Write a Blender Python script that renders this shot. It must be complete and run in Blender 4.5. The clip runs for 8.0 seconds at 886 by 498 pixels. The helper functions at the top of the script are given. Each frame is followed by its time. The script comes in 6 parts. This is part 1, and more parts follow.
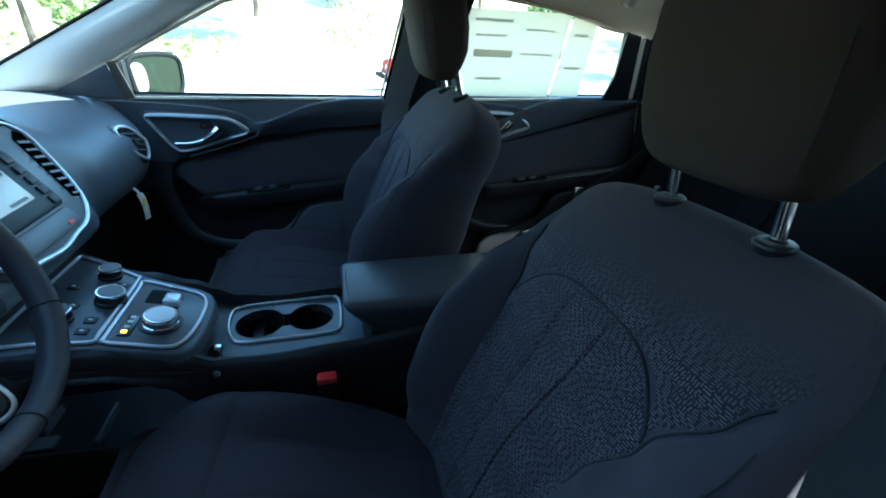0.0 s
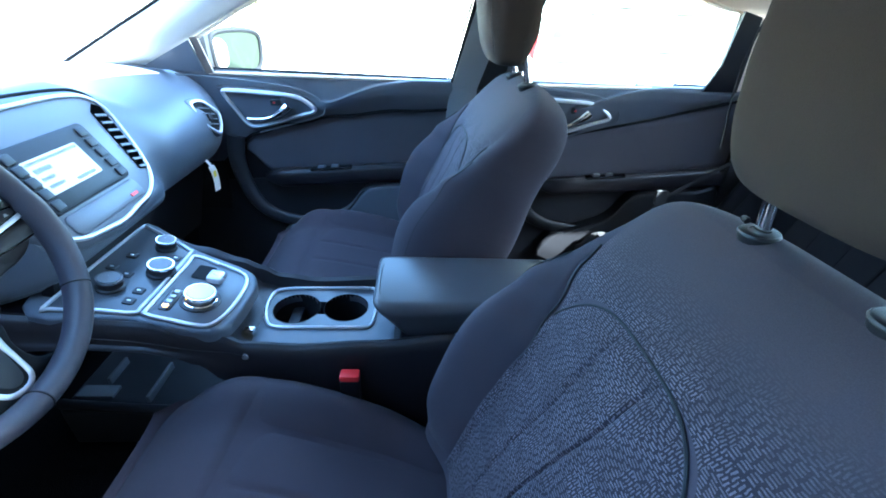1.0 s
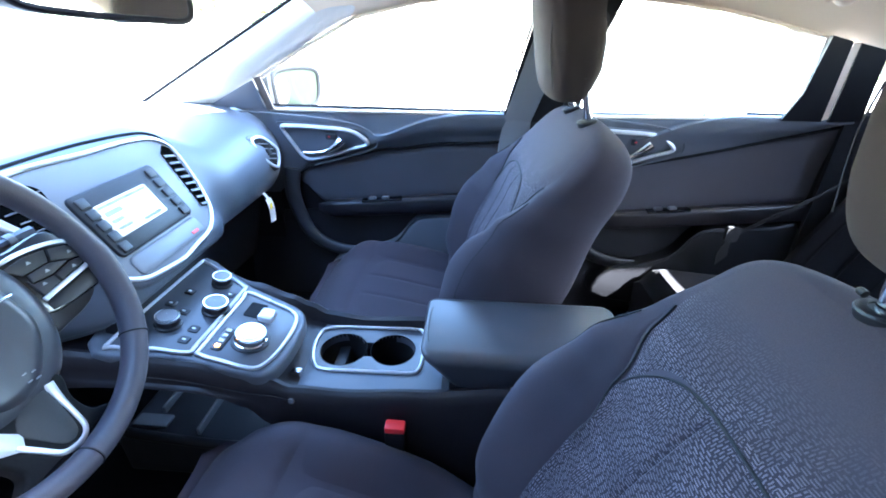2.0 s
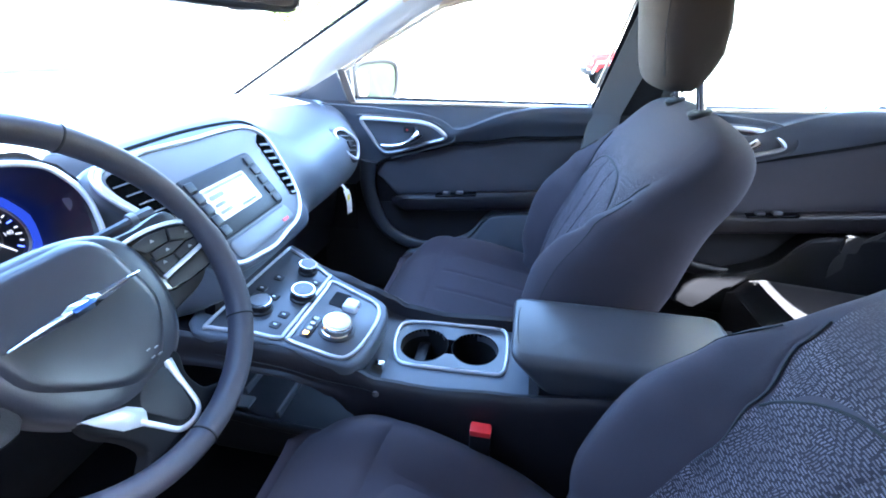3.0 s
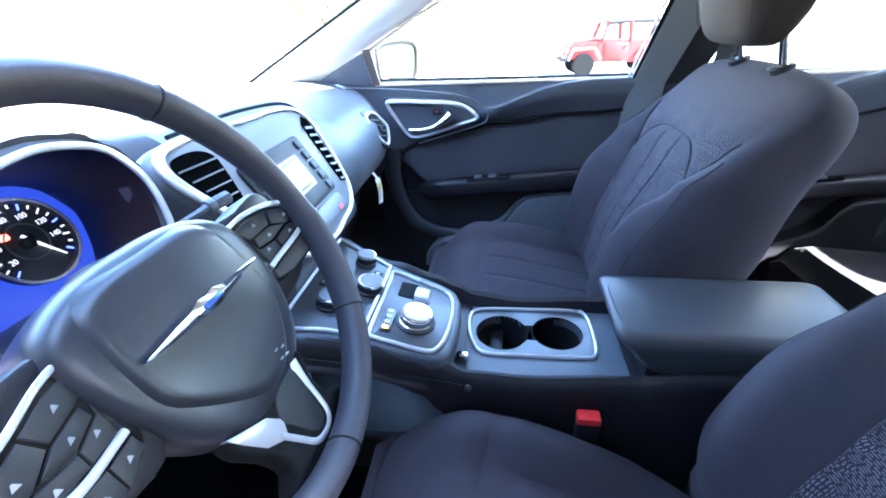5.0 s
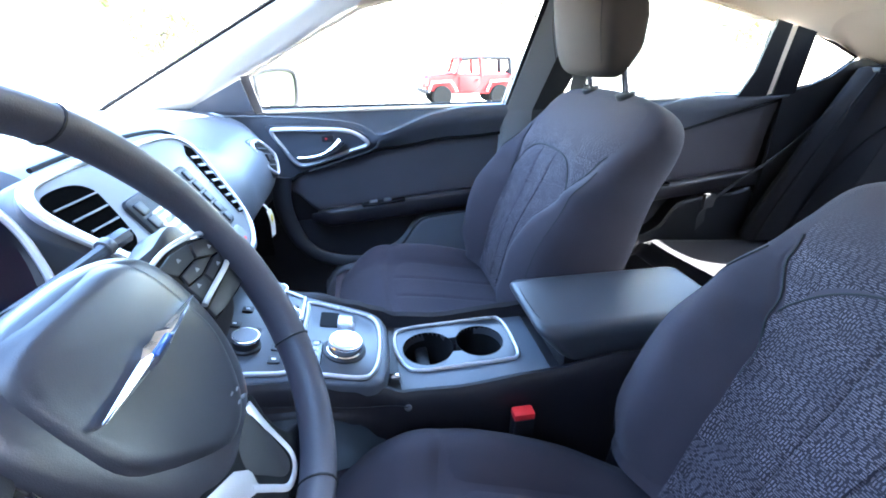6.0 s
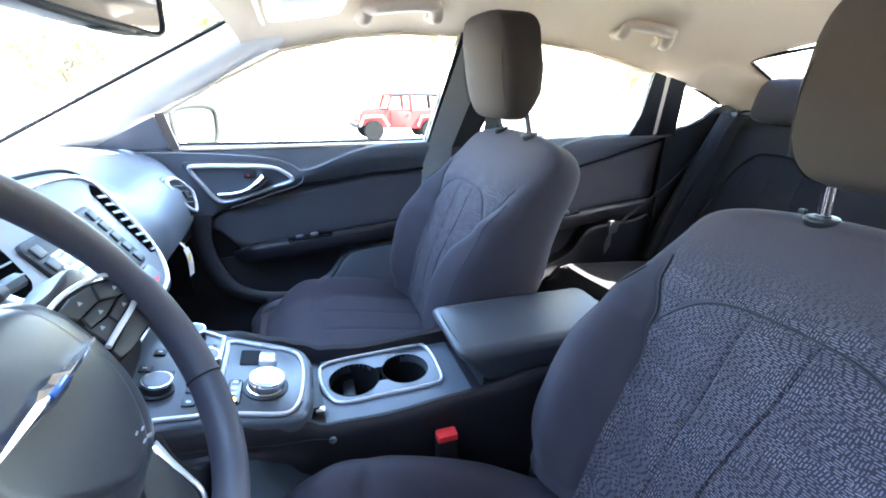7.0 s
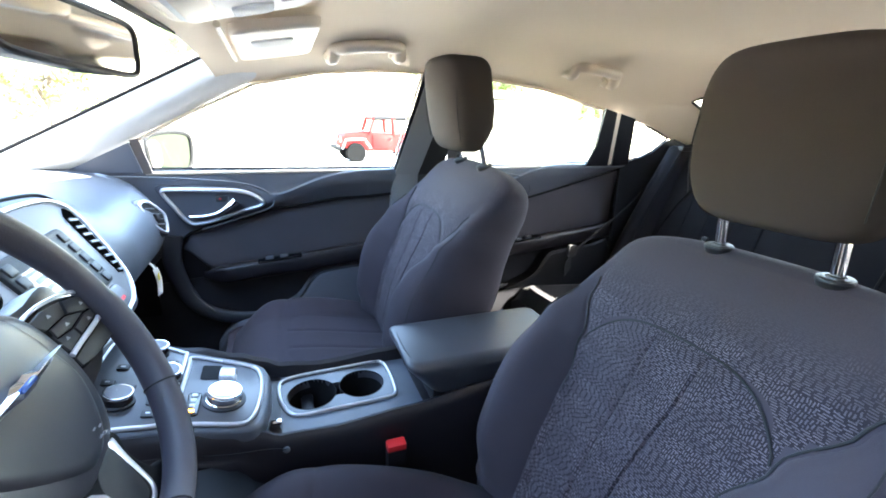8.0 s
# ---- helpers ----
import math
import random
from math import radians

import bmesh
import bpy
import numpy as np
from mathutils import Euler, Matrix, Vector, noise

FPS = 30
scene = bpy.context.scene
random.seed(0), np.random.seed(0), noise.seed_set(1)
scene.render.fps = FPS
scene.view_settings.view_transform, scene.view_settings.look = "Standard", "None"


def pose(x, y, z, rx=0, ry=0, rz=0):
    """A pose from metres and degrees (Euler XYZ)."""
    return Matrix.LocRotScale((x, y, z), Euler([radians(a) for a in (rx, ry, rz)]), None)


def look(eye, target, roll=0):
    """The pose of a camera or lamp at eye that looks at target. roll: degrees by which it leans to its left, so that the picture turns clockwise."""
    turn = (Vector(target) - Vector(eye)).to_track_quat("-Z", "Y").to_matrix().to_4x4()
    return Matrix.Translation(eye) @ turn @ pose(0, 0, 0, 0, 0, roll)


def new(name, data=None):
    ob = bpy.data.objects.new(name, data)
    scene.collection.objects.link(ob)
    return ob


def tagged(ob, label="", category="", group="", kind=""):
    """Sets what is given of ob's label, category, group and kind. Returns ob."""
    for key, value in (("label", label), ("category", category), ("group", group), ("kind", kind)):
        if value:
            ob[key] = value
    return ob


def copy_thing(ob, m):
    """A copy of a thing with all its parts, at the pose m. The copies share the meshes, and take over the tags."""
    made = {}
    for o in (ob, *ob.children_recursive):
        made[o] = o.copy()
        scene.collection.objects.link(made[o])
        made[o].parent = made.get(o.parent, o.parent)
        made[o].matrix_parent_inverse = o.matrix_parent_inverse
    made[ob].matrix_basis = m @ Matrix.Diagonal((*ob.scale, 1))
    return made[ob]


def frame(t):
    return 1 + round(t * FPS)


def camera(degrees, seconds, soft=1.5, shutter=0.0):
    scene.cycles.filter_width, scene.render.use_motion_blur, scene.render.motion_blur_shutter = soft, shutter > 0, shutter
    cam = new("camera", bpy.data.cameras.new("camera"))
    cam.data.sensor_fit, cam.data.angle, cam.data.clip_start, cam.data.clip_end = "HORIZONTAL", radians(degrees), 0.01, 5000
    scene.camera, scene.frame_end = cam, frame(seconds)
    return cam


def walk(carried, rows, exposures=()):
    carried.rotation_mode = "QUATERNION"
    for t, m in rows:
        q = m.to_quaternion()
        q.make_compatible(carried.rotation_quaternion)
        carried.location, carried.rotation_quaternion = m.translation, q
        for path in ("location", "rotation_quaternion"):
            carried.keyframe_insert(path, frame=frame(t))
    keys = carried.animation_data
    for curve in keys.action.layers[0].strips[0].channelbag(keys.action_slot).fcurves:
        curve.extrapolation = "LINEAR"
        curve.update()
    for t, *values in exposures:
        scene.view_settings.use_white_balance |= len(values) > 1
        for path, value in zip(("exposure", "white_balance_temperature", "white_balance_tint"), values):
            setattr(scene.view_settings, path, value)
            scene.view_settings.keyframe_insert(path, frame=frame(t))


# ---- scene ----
cam = camera(92.6, 8.0, soft=1.8)
PATH = [
    (0, (-0.308, -0.758, 1.151), (0.159, 0.962, 0.244), 2.9),
    (0.5, (-0.264, -0.717, 1.148), (0.02, 1.019, 0.195), 3.4),
    (1, (-0.233, -0.689, 1.164), (-0.112, 1.034, 0.156), 3.3),
    (1.2, (-0.227, -0.674, 1.177), (-0.147, 1.043, 0.154), 3.4),
    (2.3, (-0.269, -0.63, 1.188), (-0.458, 1.14, 0.275), 0.6),
    (2.5, (-0.289, -0.628, 1.179), (-0.546, 1.131, 0.262), 0.6),
    (3, (-0.322, -0.617, 1.165), (-0.652, 1.116, 0.223), -0.0),
    (3.5, (-0.358, -0.602, 1.156), (-0.738, 1.117, 0.207), -0.5),
    (4, (-0.402, -0.602, 1.14), (-0.814, 1.103, 0.178), -1.3),
    (4.2, (-0.424, -0.604, 1.133), (-0.849, 1.093, 0.163), -2.2),
    (5.3, (-0.52, -0.602, 1.112), (-0.604, 1.159, 0.169), -1.4),
    (5.5, (-0.536, -0.604, 1.11), (-0.479, 1.175, 0.197), -0.6),
    (6, (-0.565, -0.616, 1.109), (-0.256, 1.164, 0.251), -0.2),
    (6.5, (-0.559, -0.635, 1.118), (-0.018, 1.133, 0.355), 0.6),
    (7, (-0.544, -0.66, 1.125), (0.063, 1.103, 0.404), 1.2),
    (7.5, (-0.529, -0.698, 1.139), (0.115, 1.077, 0.479), 1.7),
    (8, (-0.512, -0.74, 1.151), (0.184, 1.029, 0.53), 2.4),
]
EXPOSURES = [(0.0, 3.42, 5250, -15), (0.5, 4.75, 5050, -9), (1.0, 5.38, 5150, -1), (1.3, 5.46, 5350, 4), (2.3, 5.79, 5600, 10), (4.0, 5.54, 5650, 10), (6.0, 5.84, 6000, 10), (7.5, 5.73, 6650, 9), (8.0, 5.56, 6850, 9)]
walk(cam, [(t, look(eye, target, roll)) for t, eye, target, roll in PATH], EXPOSURES)

# ---- world and sun ----
SUN_FROM = Vector((0.69, -0.165, 0.72)).normalized()
world = bpy.data.worlds.new("sky")
scene.world = world
world.use_nodes = True
wn = world.node_tree.nodes
sky = wn.new("ShaderNodeTexSky")
sky.sky_type = "NISHITA"
sky.sun_disc = False
sky.sun_elevation = math.asin(SUN_FROM.z)
sky.sun_rotation = math.atan2(SUN_FROM.x, SUN_FROM.y)
wn["Background"].inputs["Strength"].default_value = 0.12
world.node_tree.links.new(sky.outputs["Color"], wn["Background"].inputs["Color"])
sun_data = bpy.data.lights.new("sun", "SUN")
sun_data.energy, sun_data.angle, sun_data.color = 4.0, radians(0.5), (1.0, 0.96, 0.9)
sun = new("sun", sun_data)
sun.matrix_basis = look(SUN_FROM * 30, (0, 0, 0))


# ---- materials ----
def mat_base(name, color, rough=0.5, metal=0.0):
    m = bpy.data.materials.new(name)
    m.use_nodes = True
    b = m.node_tree.nodes["Principled BSDF"]
    b.inputs["Base Color"].default_value = (*color, 1)
    b.inputs["Roughness"].default_value = rough
    b.inputs["Metallic"].default_value = metal
    return m, m.node_tree, b


def node(tree, kind, **values):
    n = tree.nodes.new(kind)
    for key, value in values.items():
        n.inputs[key].default_value = value
    return n


def textured(name, color, rough=0.5, metal=0.0, grain=400.0, bump=0.15, vary=0.25, cloud=6.0, spec=0.5, depth=0.001):
    """Base colour with broad and fine variation, and a fine relief."""
    m, tree, b = mat_base(name, color, rough, metal)
    co = tree.nodes.new("ShaderNodeTexCoord")
    fine = node(tree, "ShaderNodeTexNoise", Scale=grain, Detail=3.0)
    broad = node(tree, "ShaderNodeTexNoise", Scale=cloud, Detail=4.0)
    for n in (fine, broad):
        tree.links.new(co.outputs["Object"], n.inputs["Vector"])
    mix = tree.nodes.new("ShaderNodeMixRGB")
    mix.blend_type = "MIX"
    mix.inputs["Color1"].default_value = (*[c * (1 - vary) for c in color], 1)
    mix.inputs["Color2"].default_value = (*[min(1, c * (1 + vary)) for c in color], 1)
    add = node(tree, "ShaderNodeMath")
    add.operation = "MULTIPLY_ADD"
    add.inputs[1].default_value = 0.5
    tree.links.new(fine.outputs["Fac"], add.inputs[0])
    half = node(tree, "ShaderNodeMath")
    half.operation = "MULTIPLY"
    half.inputs[1].default_value = 0.5
    tree.links.new(broad.outputs["Fac"], half.inputs[0])
    tree.links.new(half.outputs[0], add.inputs[2])
    tree.links.new(add.outputs[0], mix.inputs["Fac"])
    tree.links.new(mix.outputs[0], b.inputs["Base Color"])
    ramp = node(tree, "ShaderNodeMapRange")
    ramp.inputs["To Min"].default_value = max(0.02, rough - 0.08)
    ramp.inputs["To Max"].default_value = min(1, rough + 0.08)
    tree.links.new(broad.outputs["Fac"], ramp.inputs["Value"])
    tree.links.new(ramp.outputs[0], b.inputs["Roughness"])
    bm_ = node(tree, "ShaderNodeBump", Strength=bump, Distance=depth)
    tree.links.new(fine.outputs["Fac"], bm_.inputs["Height"])
    tree.links.new(bm_.outputs[0], b.inputs["Normal"])
    b.inputs["Specular IOR Level"].default_value = spec
    return m


def woven(name, plain, dark, light, amount):
    """Charcoal seat cloth with short light dashes that run across or along, patch by patch, fading towards the top."""
    m, tree, b = mat_base(name, dark, 0.9)
    ln = tree.links.new
    co = tree.nodes.new("ShaderNodeTexCoord")
    sep = tree.nodes.new("ShaderNodeSeparateXYZ")
    ln(co.outputs["Object"], sep.inputs[0])

    def calc(op, a, bb=None, c=None):
        n = tree.nodes.new("ShaderNodeMath")
        n.operation = op
        for k, v in enumerate((a, bb, c)):
            if v is None:
                continue
            if isinstance(v, (int, float)):
                n.inputs[k].default_value = v
            else:
                ln(v, n.inputs[k])
        return n.outputs[0]

    flat = tree.nodes.new("ShaderNodeCombineXYZ")
    ln(sep.outputs["Y"], flat.inputs[0])
    run = calc("ADD", sep.outputs["Z"], calc("MULTIPLY", sep.outputs["X"], 0.55))
    ln(run, flat.inputs[1])
    warp = node(tree, "ShaderNodeTexNoise", Scale=14.0, Detail=3.0)
    ln(flat.outputs[0], warp.inputs["Vector"])
    rough_ = node(tree, "ShaderNodeTexNoise", Scale=170.0, Detail=1.0)
    ln(flat.outputs[0], rough_.inputs["Vector"])
    jag = node(tree, "ShaderNodeSeparateColor")
    ln(rough_.outputs["Color"], jag.inputs[0])
    wob = calc("MULTIPLY", warp.outputs["Fac"], 0.012)
    yy = calc("ADD", calc("MULTIPLY_ADD", jag.outputs[0], 0.0026, wob), sep.outputs["Y"])
    zz = calc("ADD", calc("MULTIPLY_ADD", jag.outputs[1], 0.0016, wob), run)

    def stripes(across, along, pitch, dash):
        line = calc("GREATER_THAN", calc("SINE", calc("MULTIPLY", along, 6.2832 / pitch)), 0.1)
        row = calc("FLOOR", calc("DIVIDE", along, pitch))
        start = calc("FRACT", calc("MULTIPLY", calc("SINE", calc("MULTIPLY", row, 12.989)), 437.5))
        cut = calc("FRACT", calc("ADD", calc("DIVIDE", across, dash), start))
        return calc("MULTIPLY", line, calc("LESS_THAN", cut, 0.72))

    across = stripes(yy, zz, 0.0034, 0.0110)
    along = stripes(zz, yy, 0.0034, 0.0090)
    row = calc("FLOOR", calc("DIVIDE", zz, 0.0180))
    shift = calc("MULTIPLY", calc("SINE", calc("MULTIPLY", row, 7.31)), 3.0)
    tile = tree.nodes.new("ShaderNodeCombineXYZ")
    ln(calc("FLOOR", calc("ADD", calc("DIVIDE", yy, 0.0240), shift)), tile.inputs[0])
    ln(row, tile.inputs[1])
    cell = tree.nodes.new("ShaderNodeTexWhiteNoise")
    cell.noise_dimensions = "2D"
    ln(tile.outputs[0], cell.inputs["Vector"])
    pick = tree.nodes.new("ShaderNodeSeparateColor")
    ln(cell.outputs["Color"], pick.inputs[0])
    which = calc("GREATER_THAN", pick.outputs[0], 0.30)
    both = calc("ADD", calc("MULTIPLY", across, which), calc("MULTIPLY", along, calc("SUBTRACT", 1.0, which)))
    both = calc("MULTIPLY", both, calc("MULTIPLY_ADD", pick.outputs[1], 0.35, 0.5))
    both = calc("MULTIPLY", both, calc("MULTIPLY_ADD", jag.outputs[2], 0.9, 0.45))
    fade = node(tree, "ShaderNodeMapRange")
    fade.inputs["From Min"].default_value, fade.inputs["From Max"].default_value = 0.945, 0.880
    ln(sep.outputs["Z"], fade.inputs["Value"])
    both = calc("MULTIPLY", calc("MULTIPLY", both, fade.outputs[0]), amount)
    fuzz = node(tree, "ShaderNodeTexNoise", Scale=900.0, Detail=2.0)
    ln(co.outputs["Object"], fuzz.inputs["Vector"])
    mix = tree.nodes.new("ShaderNodeMixRGB")
    ground = tree.nodes.new("ShaderNodeMixRGB")
    ground.inputs["Color1"].default_value, ground.inputs["Color2"].default_value = (*plain, 1), (*dark, 1)
    ln(fade.outputs[0], ground.inputs["Fac"])
    ln(ground.outputs[0], mix.inputs["Color1"])
    mix.inputs["Color2"].default_value = (*light, 1)
    ln(both, mix.inputs["Fac"])
    tint = tree.nodes.new("ShaderNodeMixRGB")
    tint.blend_type = "MULTIPLY"
    tint.inputs["Fac"].default_value = 0.5
    ln(mix.outputs[0], tint.inputs["Color1"])
    ln(fuzz.outputs["Fac"], tint.inputs["Color2"])
    ln(tint.outputs[0], b.inputs["Base Color"])
    bump = node(tree, "ShaderNodeBump", Strength=0.35, Distance=0.0006)
    ln(both, bump.inputs["Height"])
    ln(bump.outputs[0], b.inputs["Normal"])
    b.inputs["Sheen Weight"].default_value = 0.05
    b.inputs["Specular IOR Level"].default_value = 0.2
    return m


def glass(name, tint=(0.93, 0.96, 0.95)):
    m = bpy.data.materials.new(name)
    m.use_nodes = True
    tree = m.node_tree
    tree.nodes.remove(tree.nodes["Principled BSDF"])
    clear = node(tree, "ShaderNodeBsdfTransparent", Color=(*tint, 1))
    gloss = node(tree, "ShaderNodeBsdfGlossy", Roughness=0.02)
    facing = node(tree, "ShaderNodeLayerWeight", Blend=0.5)
    steep = tree.nodes.new("ShaderNodeMath")
    steep.operation = "POWER"
    steep.inputs[1].default_value = 4.0
    tree.links.new(facing.outputs["Facing"], steep.inputs[0])
    amount = tree.nodes.new("ShaderNodeMath")
    amount.operation = "MULTIPLY_ADD"
    amount.inputs[1].default_value, amount.inputs[2].default_value = 0.5, 0.025
    tree.links.new(steep.outputs[0], amount.inputs[0])
    mix = tree.nodes.new("ShaderNodeMixShader")
    tree.links.new(amount.outputs[0], mix.inputs[0])
    tree.links.new(clear.outputs[0], mix.inputs[1])
    tree.links.new(gloss.outputs[0], mix.inputs[2])
    tree.links.new(mix.outputs[0], tree.nodes["Material Output"].inputs["Surface"])
    return m


def glow(name, color, strength, base=(0.02, 0.02, 0.02)):
    m, tree, b = mat_base(name, base, 0.25)
    b.inputs["Emission Color"].default_value = (*color, 1)
    b.inputs["Emission Strength"].default_value = strength
    return m


def backlit(name, color, through_it):
    """Thin printed paper that lets light through."""
    m = textured(name, color, 0.8, 0, 300, 0.05, 0.04)
    tree = m.node_tree
    thin = node(tree, "ShaderNodeBsdfTranslucent", Color=(*color, 1))
    mix = tree.nodes.new("ShaderNodeMixShader")
    mix.inputs[0].default_value = through_it
    tree.links.new(tree.nodes["Principled BSDF"].outputs[0], mix.inputs[1])
    tree.links.new(thin.outputs[0], mix.inputs[2])
    tree.links.new(mix.outputs[0], tree.nodes["Material Output"].inputs["Surface"])
    return m


CLOTH = textured("charcoal_cloth", (0.045, 0.037, 0.047), 0.9, 0, 1100, 0.5, 0.35, 9, 0.25, 0.001)
HEADCLOTH = textured("brown_black_head_cloth", (0.041, 0.032, 0.028), 0.9, 0, 1100, 0.5, 0.35, 9, 0.2, 0.001)
# the seat cloth again, with the shade of the rear cabin in its colour
CLOTH_SHADED = textured("charcoal_cloth_shaded", (0.014, 0.013, 0.015), 0.92, 0, 1000, 0.5, 0.35, 9, 0.12, 0.001)
DOORCLOTH = textured("dark_door_cloth", (0.082, 0.078, 0.090), 0.85, 0, 1000, 0.5, 0.3, 9, 0.25, 0.001)
for m in (CLOTH, CLOTH_SHADED):
    m.node_tree.nodes["Principled BSDF"].inputs["Sheen Weight"].default_value = 0.05
    m.node_tree.nodes["Principled BSDF"].inputs["Sheen Roughness"].default_value = 0.5
WEAVE = woven("woven_seat_cloth", (0.072, 0.059, 0.070), (0.031, 0.025, 0.032), (0.205, 0.174, 0.205), 1.0)
SEAM = textured("dark_seam_thread", (0.012, 0.012, 0.014), 0.8, 0, 1500, 0.3, 0.2)
STITCH = textured("grey_stitching", (0.10, 0.095, 0.10), 0.8, 0, 1500, 0.3, 0.2)
VINYL = textured("blue_black_dash_vinyl", (0.092, 0.103, 0.123), 0.40, 0, 900, 0.35, 0.15, 5, 0.5, 0.0008)
DOORSKIN = textured("black_door_vinyl", (0.100, 0.106, 0.124), 0.38, 0, 900, 0.3, 0.15, 5, 0.45, 0.0008)
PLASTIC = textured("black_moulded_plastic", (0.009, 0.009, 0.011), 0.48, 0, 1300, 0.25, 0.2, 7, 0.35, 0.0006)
RUBBER = textured("black_rubber_seal", (0.006, 0.006, 0.007), 0.8, 0, 600, 0.2, 0.2, 6, 0.2)
# near-zero black that paints the shade inside the stack outlets
WELLSHADE = textured("matt_black_well_shade", (0.002, 0.002, 0.002), 1.0, 0, 300, 0.05, 0.2, 6, 0.0)
DOORLOW = textured("dark_grey_door_plastic", (0.019, 0.019, 0.023), 0.5, 0, 1100, 0.3, 0.2, 6, 0.4, 0.0008)
LEATHER = textured("black_padded_leather", (0.015, 0.013, 0.016), 0.42, 0, 650, 0.35, 0.2, 7, 0.4, 0.0008)
ARMSKIN = textured("black_armrest_vinyl", (0.050, 0.052, 0.060), 0.36, 0, 700, 0.3, 0.15, 7, 0.5, 0.0007)
PANEL = textured("satin_black_panel", (0.052, 0.056, 0.066), 0.30, 0, 900, 0.05, 0.1, 5, 0.5, 0.0005)
HUBSKIN = textured("satin_grey_hub_cover", (0.032, 0.033, 0.043), 0.34, 0, 1200, 0.2, 0.12, 7, 0.58, 0.0005)
WHEELSKIN = textured("steering_wheel_leather", (0.060, 0.056, 0.070), 0.46, 0, 800, 0.3, 0.15, 7, 0.5, 0.0006)
SILVER = textured("satin_silver_trim", (0.60, 0.61, 0.64), 0.3, 0.45, 500, 0.05, 0.06)
SILVERPAINT = textured("pale_silver_paint", (0.145, 0.148, 0.16), 0.46, 0.3, 700, 0.08, 0.08)
CHROME = textured("bright_chrome", (0.86, 0.86, 0.87), 0.1, 1.0, 300, 0.02, 0.04)
GLOSSBLACK = textured("gloss_black_plastic", (0.012, 0.012, 0.014), 0.15, 0, 400, 0.03, 0.1)
BUTTON = textured("dark_grey_button", (0.016, 0.016, 0.019), 0.5, 0, 900, 0.15, 0.15)
MARK = textured("white_printed_mark", (0.7, 0.7, 0.72), 0.5, 0, 300, 0.05, 0.05)
LINER = textured("beige_headliner_cloth", (0.80, 0.68, 0.54), 0.95, 0, 900, 0.4, 0.08, 3, 0.15, 0.001)
PILLARTRIM = textured("pale_grey_pillar_trim", (0.78, 0.77, 0.74), 0.6, 0, 800, 0.2, 0.06, 3, 0.35)
PILLARGREY = textured("mid_grey_pillar_trim", (0.13, 0.135, 0.145), 0.6, 0, 800, 0.2, 0.1, 3, 0.35)
BEIGEPLASTIC = textured("beige_moulded_plastic", (0.72, 0.61, 0.49), 0.5, 0, 700, 0.15, 0.06, 4, 0.4)
CARPET = textured("black_carpet", (0.005, 0.005, 0.006), 0.97, 0, 500, 0.9, 0.5, 12, 0.05, 0.004)
BELT = textured("black_belt_webbing", (0.02, 0.02, 0.022), 0.7, 0, 700, 0.4, 0.25)
GREENMARK = textured("green_printed_mark", (0.05, 0.30, 0.10), 0.5, 0, 300, 0.05, 0.1)
RED = textured("red_button_plastic", (0.75, 0.03, 0.035), 0.4, 0, 300, 0.05, 0.1)
PAINTRED = textured("red_car_paint", (0.26, 0.018, 0.016), 0.6, 0, 200, 0.02, 0.1, 6, 0.08)
TYRE = textured("black_tyre_rubber", (0.006, 0.006, 0.006), 0.9, 0, 120, 0.3, 0.3, 6, 0.05)
PAPER = textured("white_paper", (0.85, 0.85, 0.83), 0.8, 0, 300, 0.05, 0.04)
GREYBAR = textured("grey_print", (0.32, 0.33, 0.34), 0.8, 0, 300, 0.05, 0.1)
SHEET = backlit("window_paper", (0.86, 0.79, 0.66), 0.75)
SHEETBAR = backlit("window_print", (0.70, 0.66, 0.58), 0.75)
YELLOWBAR = textured("yellow_print", (0.8, 0.68, 0.05), 0.6, 0, 300, 0.05, 0.1)
BODYPAINT = textured("pale_bronze_car_paint", (0.42, 0.36, 0.29), 0.3, 0.4, 900, 0.03, 0.06)
BLUEBADGE = textured("blue_badge_enamel", (0.05, 0.13, 0.42), 0.25, 0.2, 300, 0.03, 0.1)
PANE = glass("clear_window_glass")
POSTTRIM = textured("brown_grey_post_trim", (0.20, 0.16, 0.13), 0.6, 0, 600, 0.1, 0.1)
# dull green stands in for trees reflected in the door mirror
DOORGLASS = textured("foliage_toned_mirror_silver", (0.055, 0.065, 0.045), 0.03, 1.0, 30, 0.0, 0.02)
MIRRORGLASS = textured("mirror_silver", (0.9, 0.9, 0.9), 0.02, 1.0, 30, 0.0, 0.02)
SCREEN = glow("lit_screen", (0.72, 0.84, 0.95), 0.036, (0.12, 0.13, 0.14))
CLUSTER = glow("blue_lit_cluster", (0.030, 0.065, 0.50), 0.030)
DIALFACE = textured("dark_dial_face", (0.02, 0.022, 0.035), 0.5, 0, 400, 0.05, 0.1)
AMBER = glow("amber_lamp", (1.0, 0.35, 0.02), 0.9)
REDGLOW = glow("red_needle_glow", (1.0, 0.05, 0.03), 0.5)
WHITEGLOW = glow("white_dial_marks", (0.85, 0.85, 1.0), 0.035, (0.35, 0.35, 0.37))
BLUEGLOW = glow("blue_dial_marks", (0.1, 0.15, 1.0), 0.12)
GROUND = textured("pale_concrete", (0.34, 0.33, 0.31), 0.9, 0, 60, 0.5, 0.3, 0.5, 0.2, 0.01)
DARKSTRIP = textured("dark_strip_surface", (0.05, 0.05, 0.052), 0.9, 0, 60, 0.5, 0.3, 0.5, 0.2, 0.01)
BLOCKERDARK = textured("dark_light_blocker", (0.02, 0.02, 0.022), 0.9, 0, 40, 0.4, 0.2, 0.7, 0.2, 0.01)
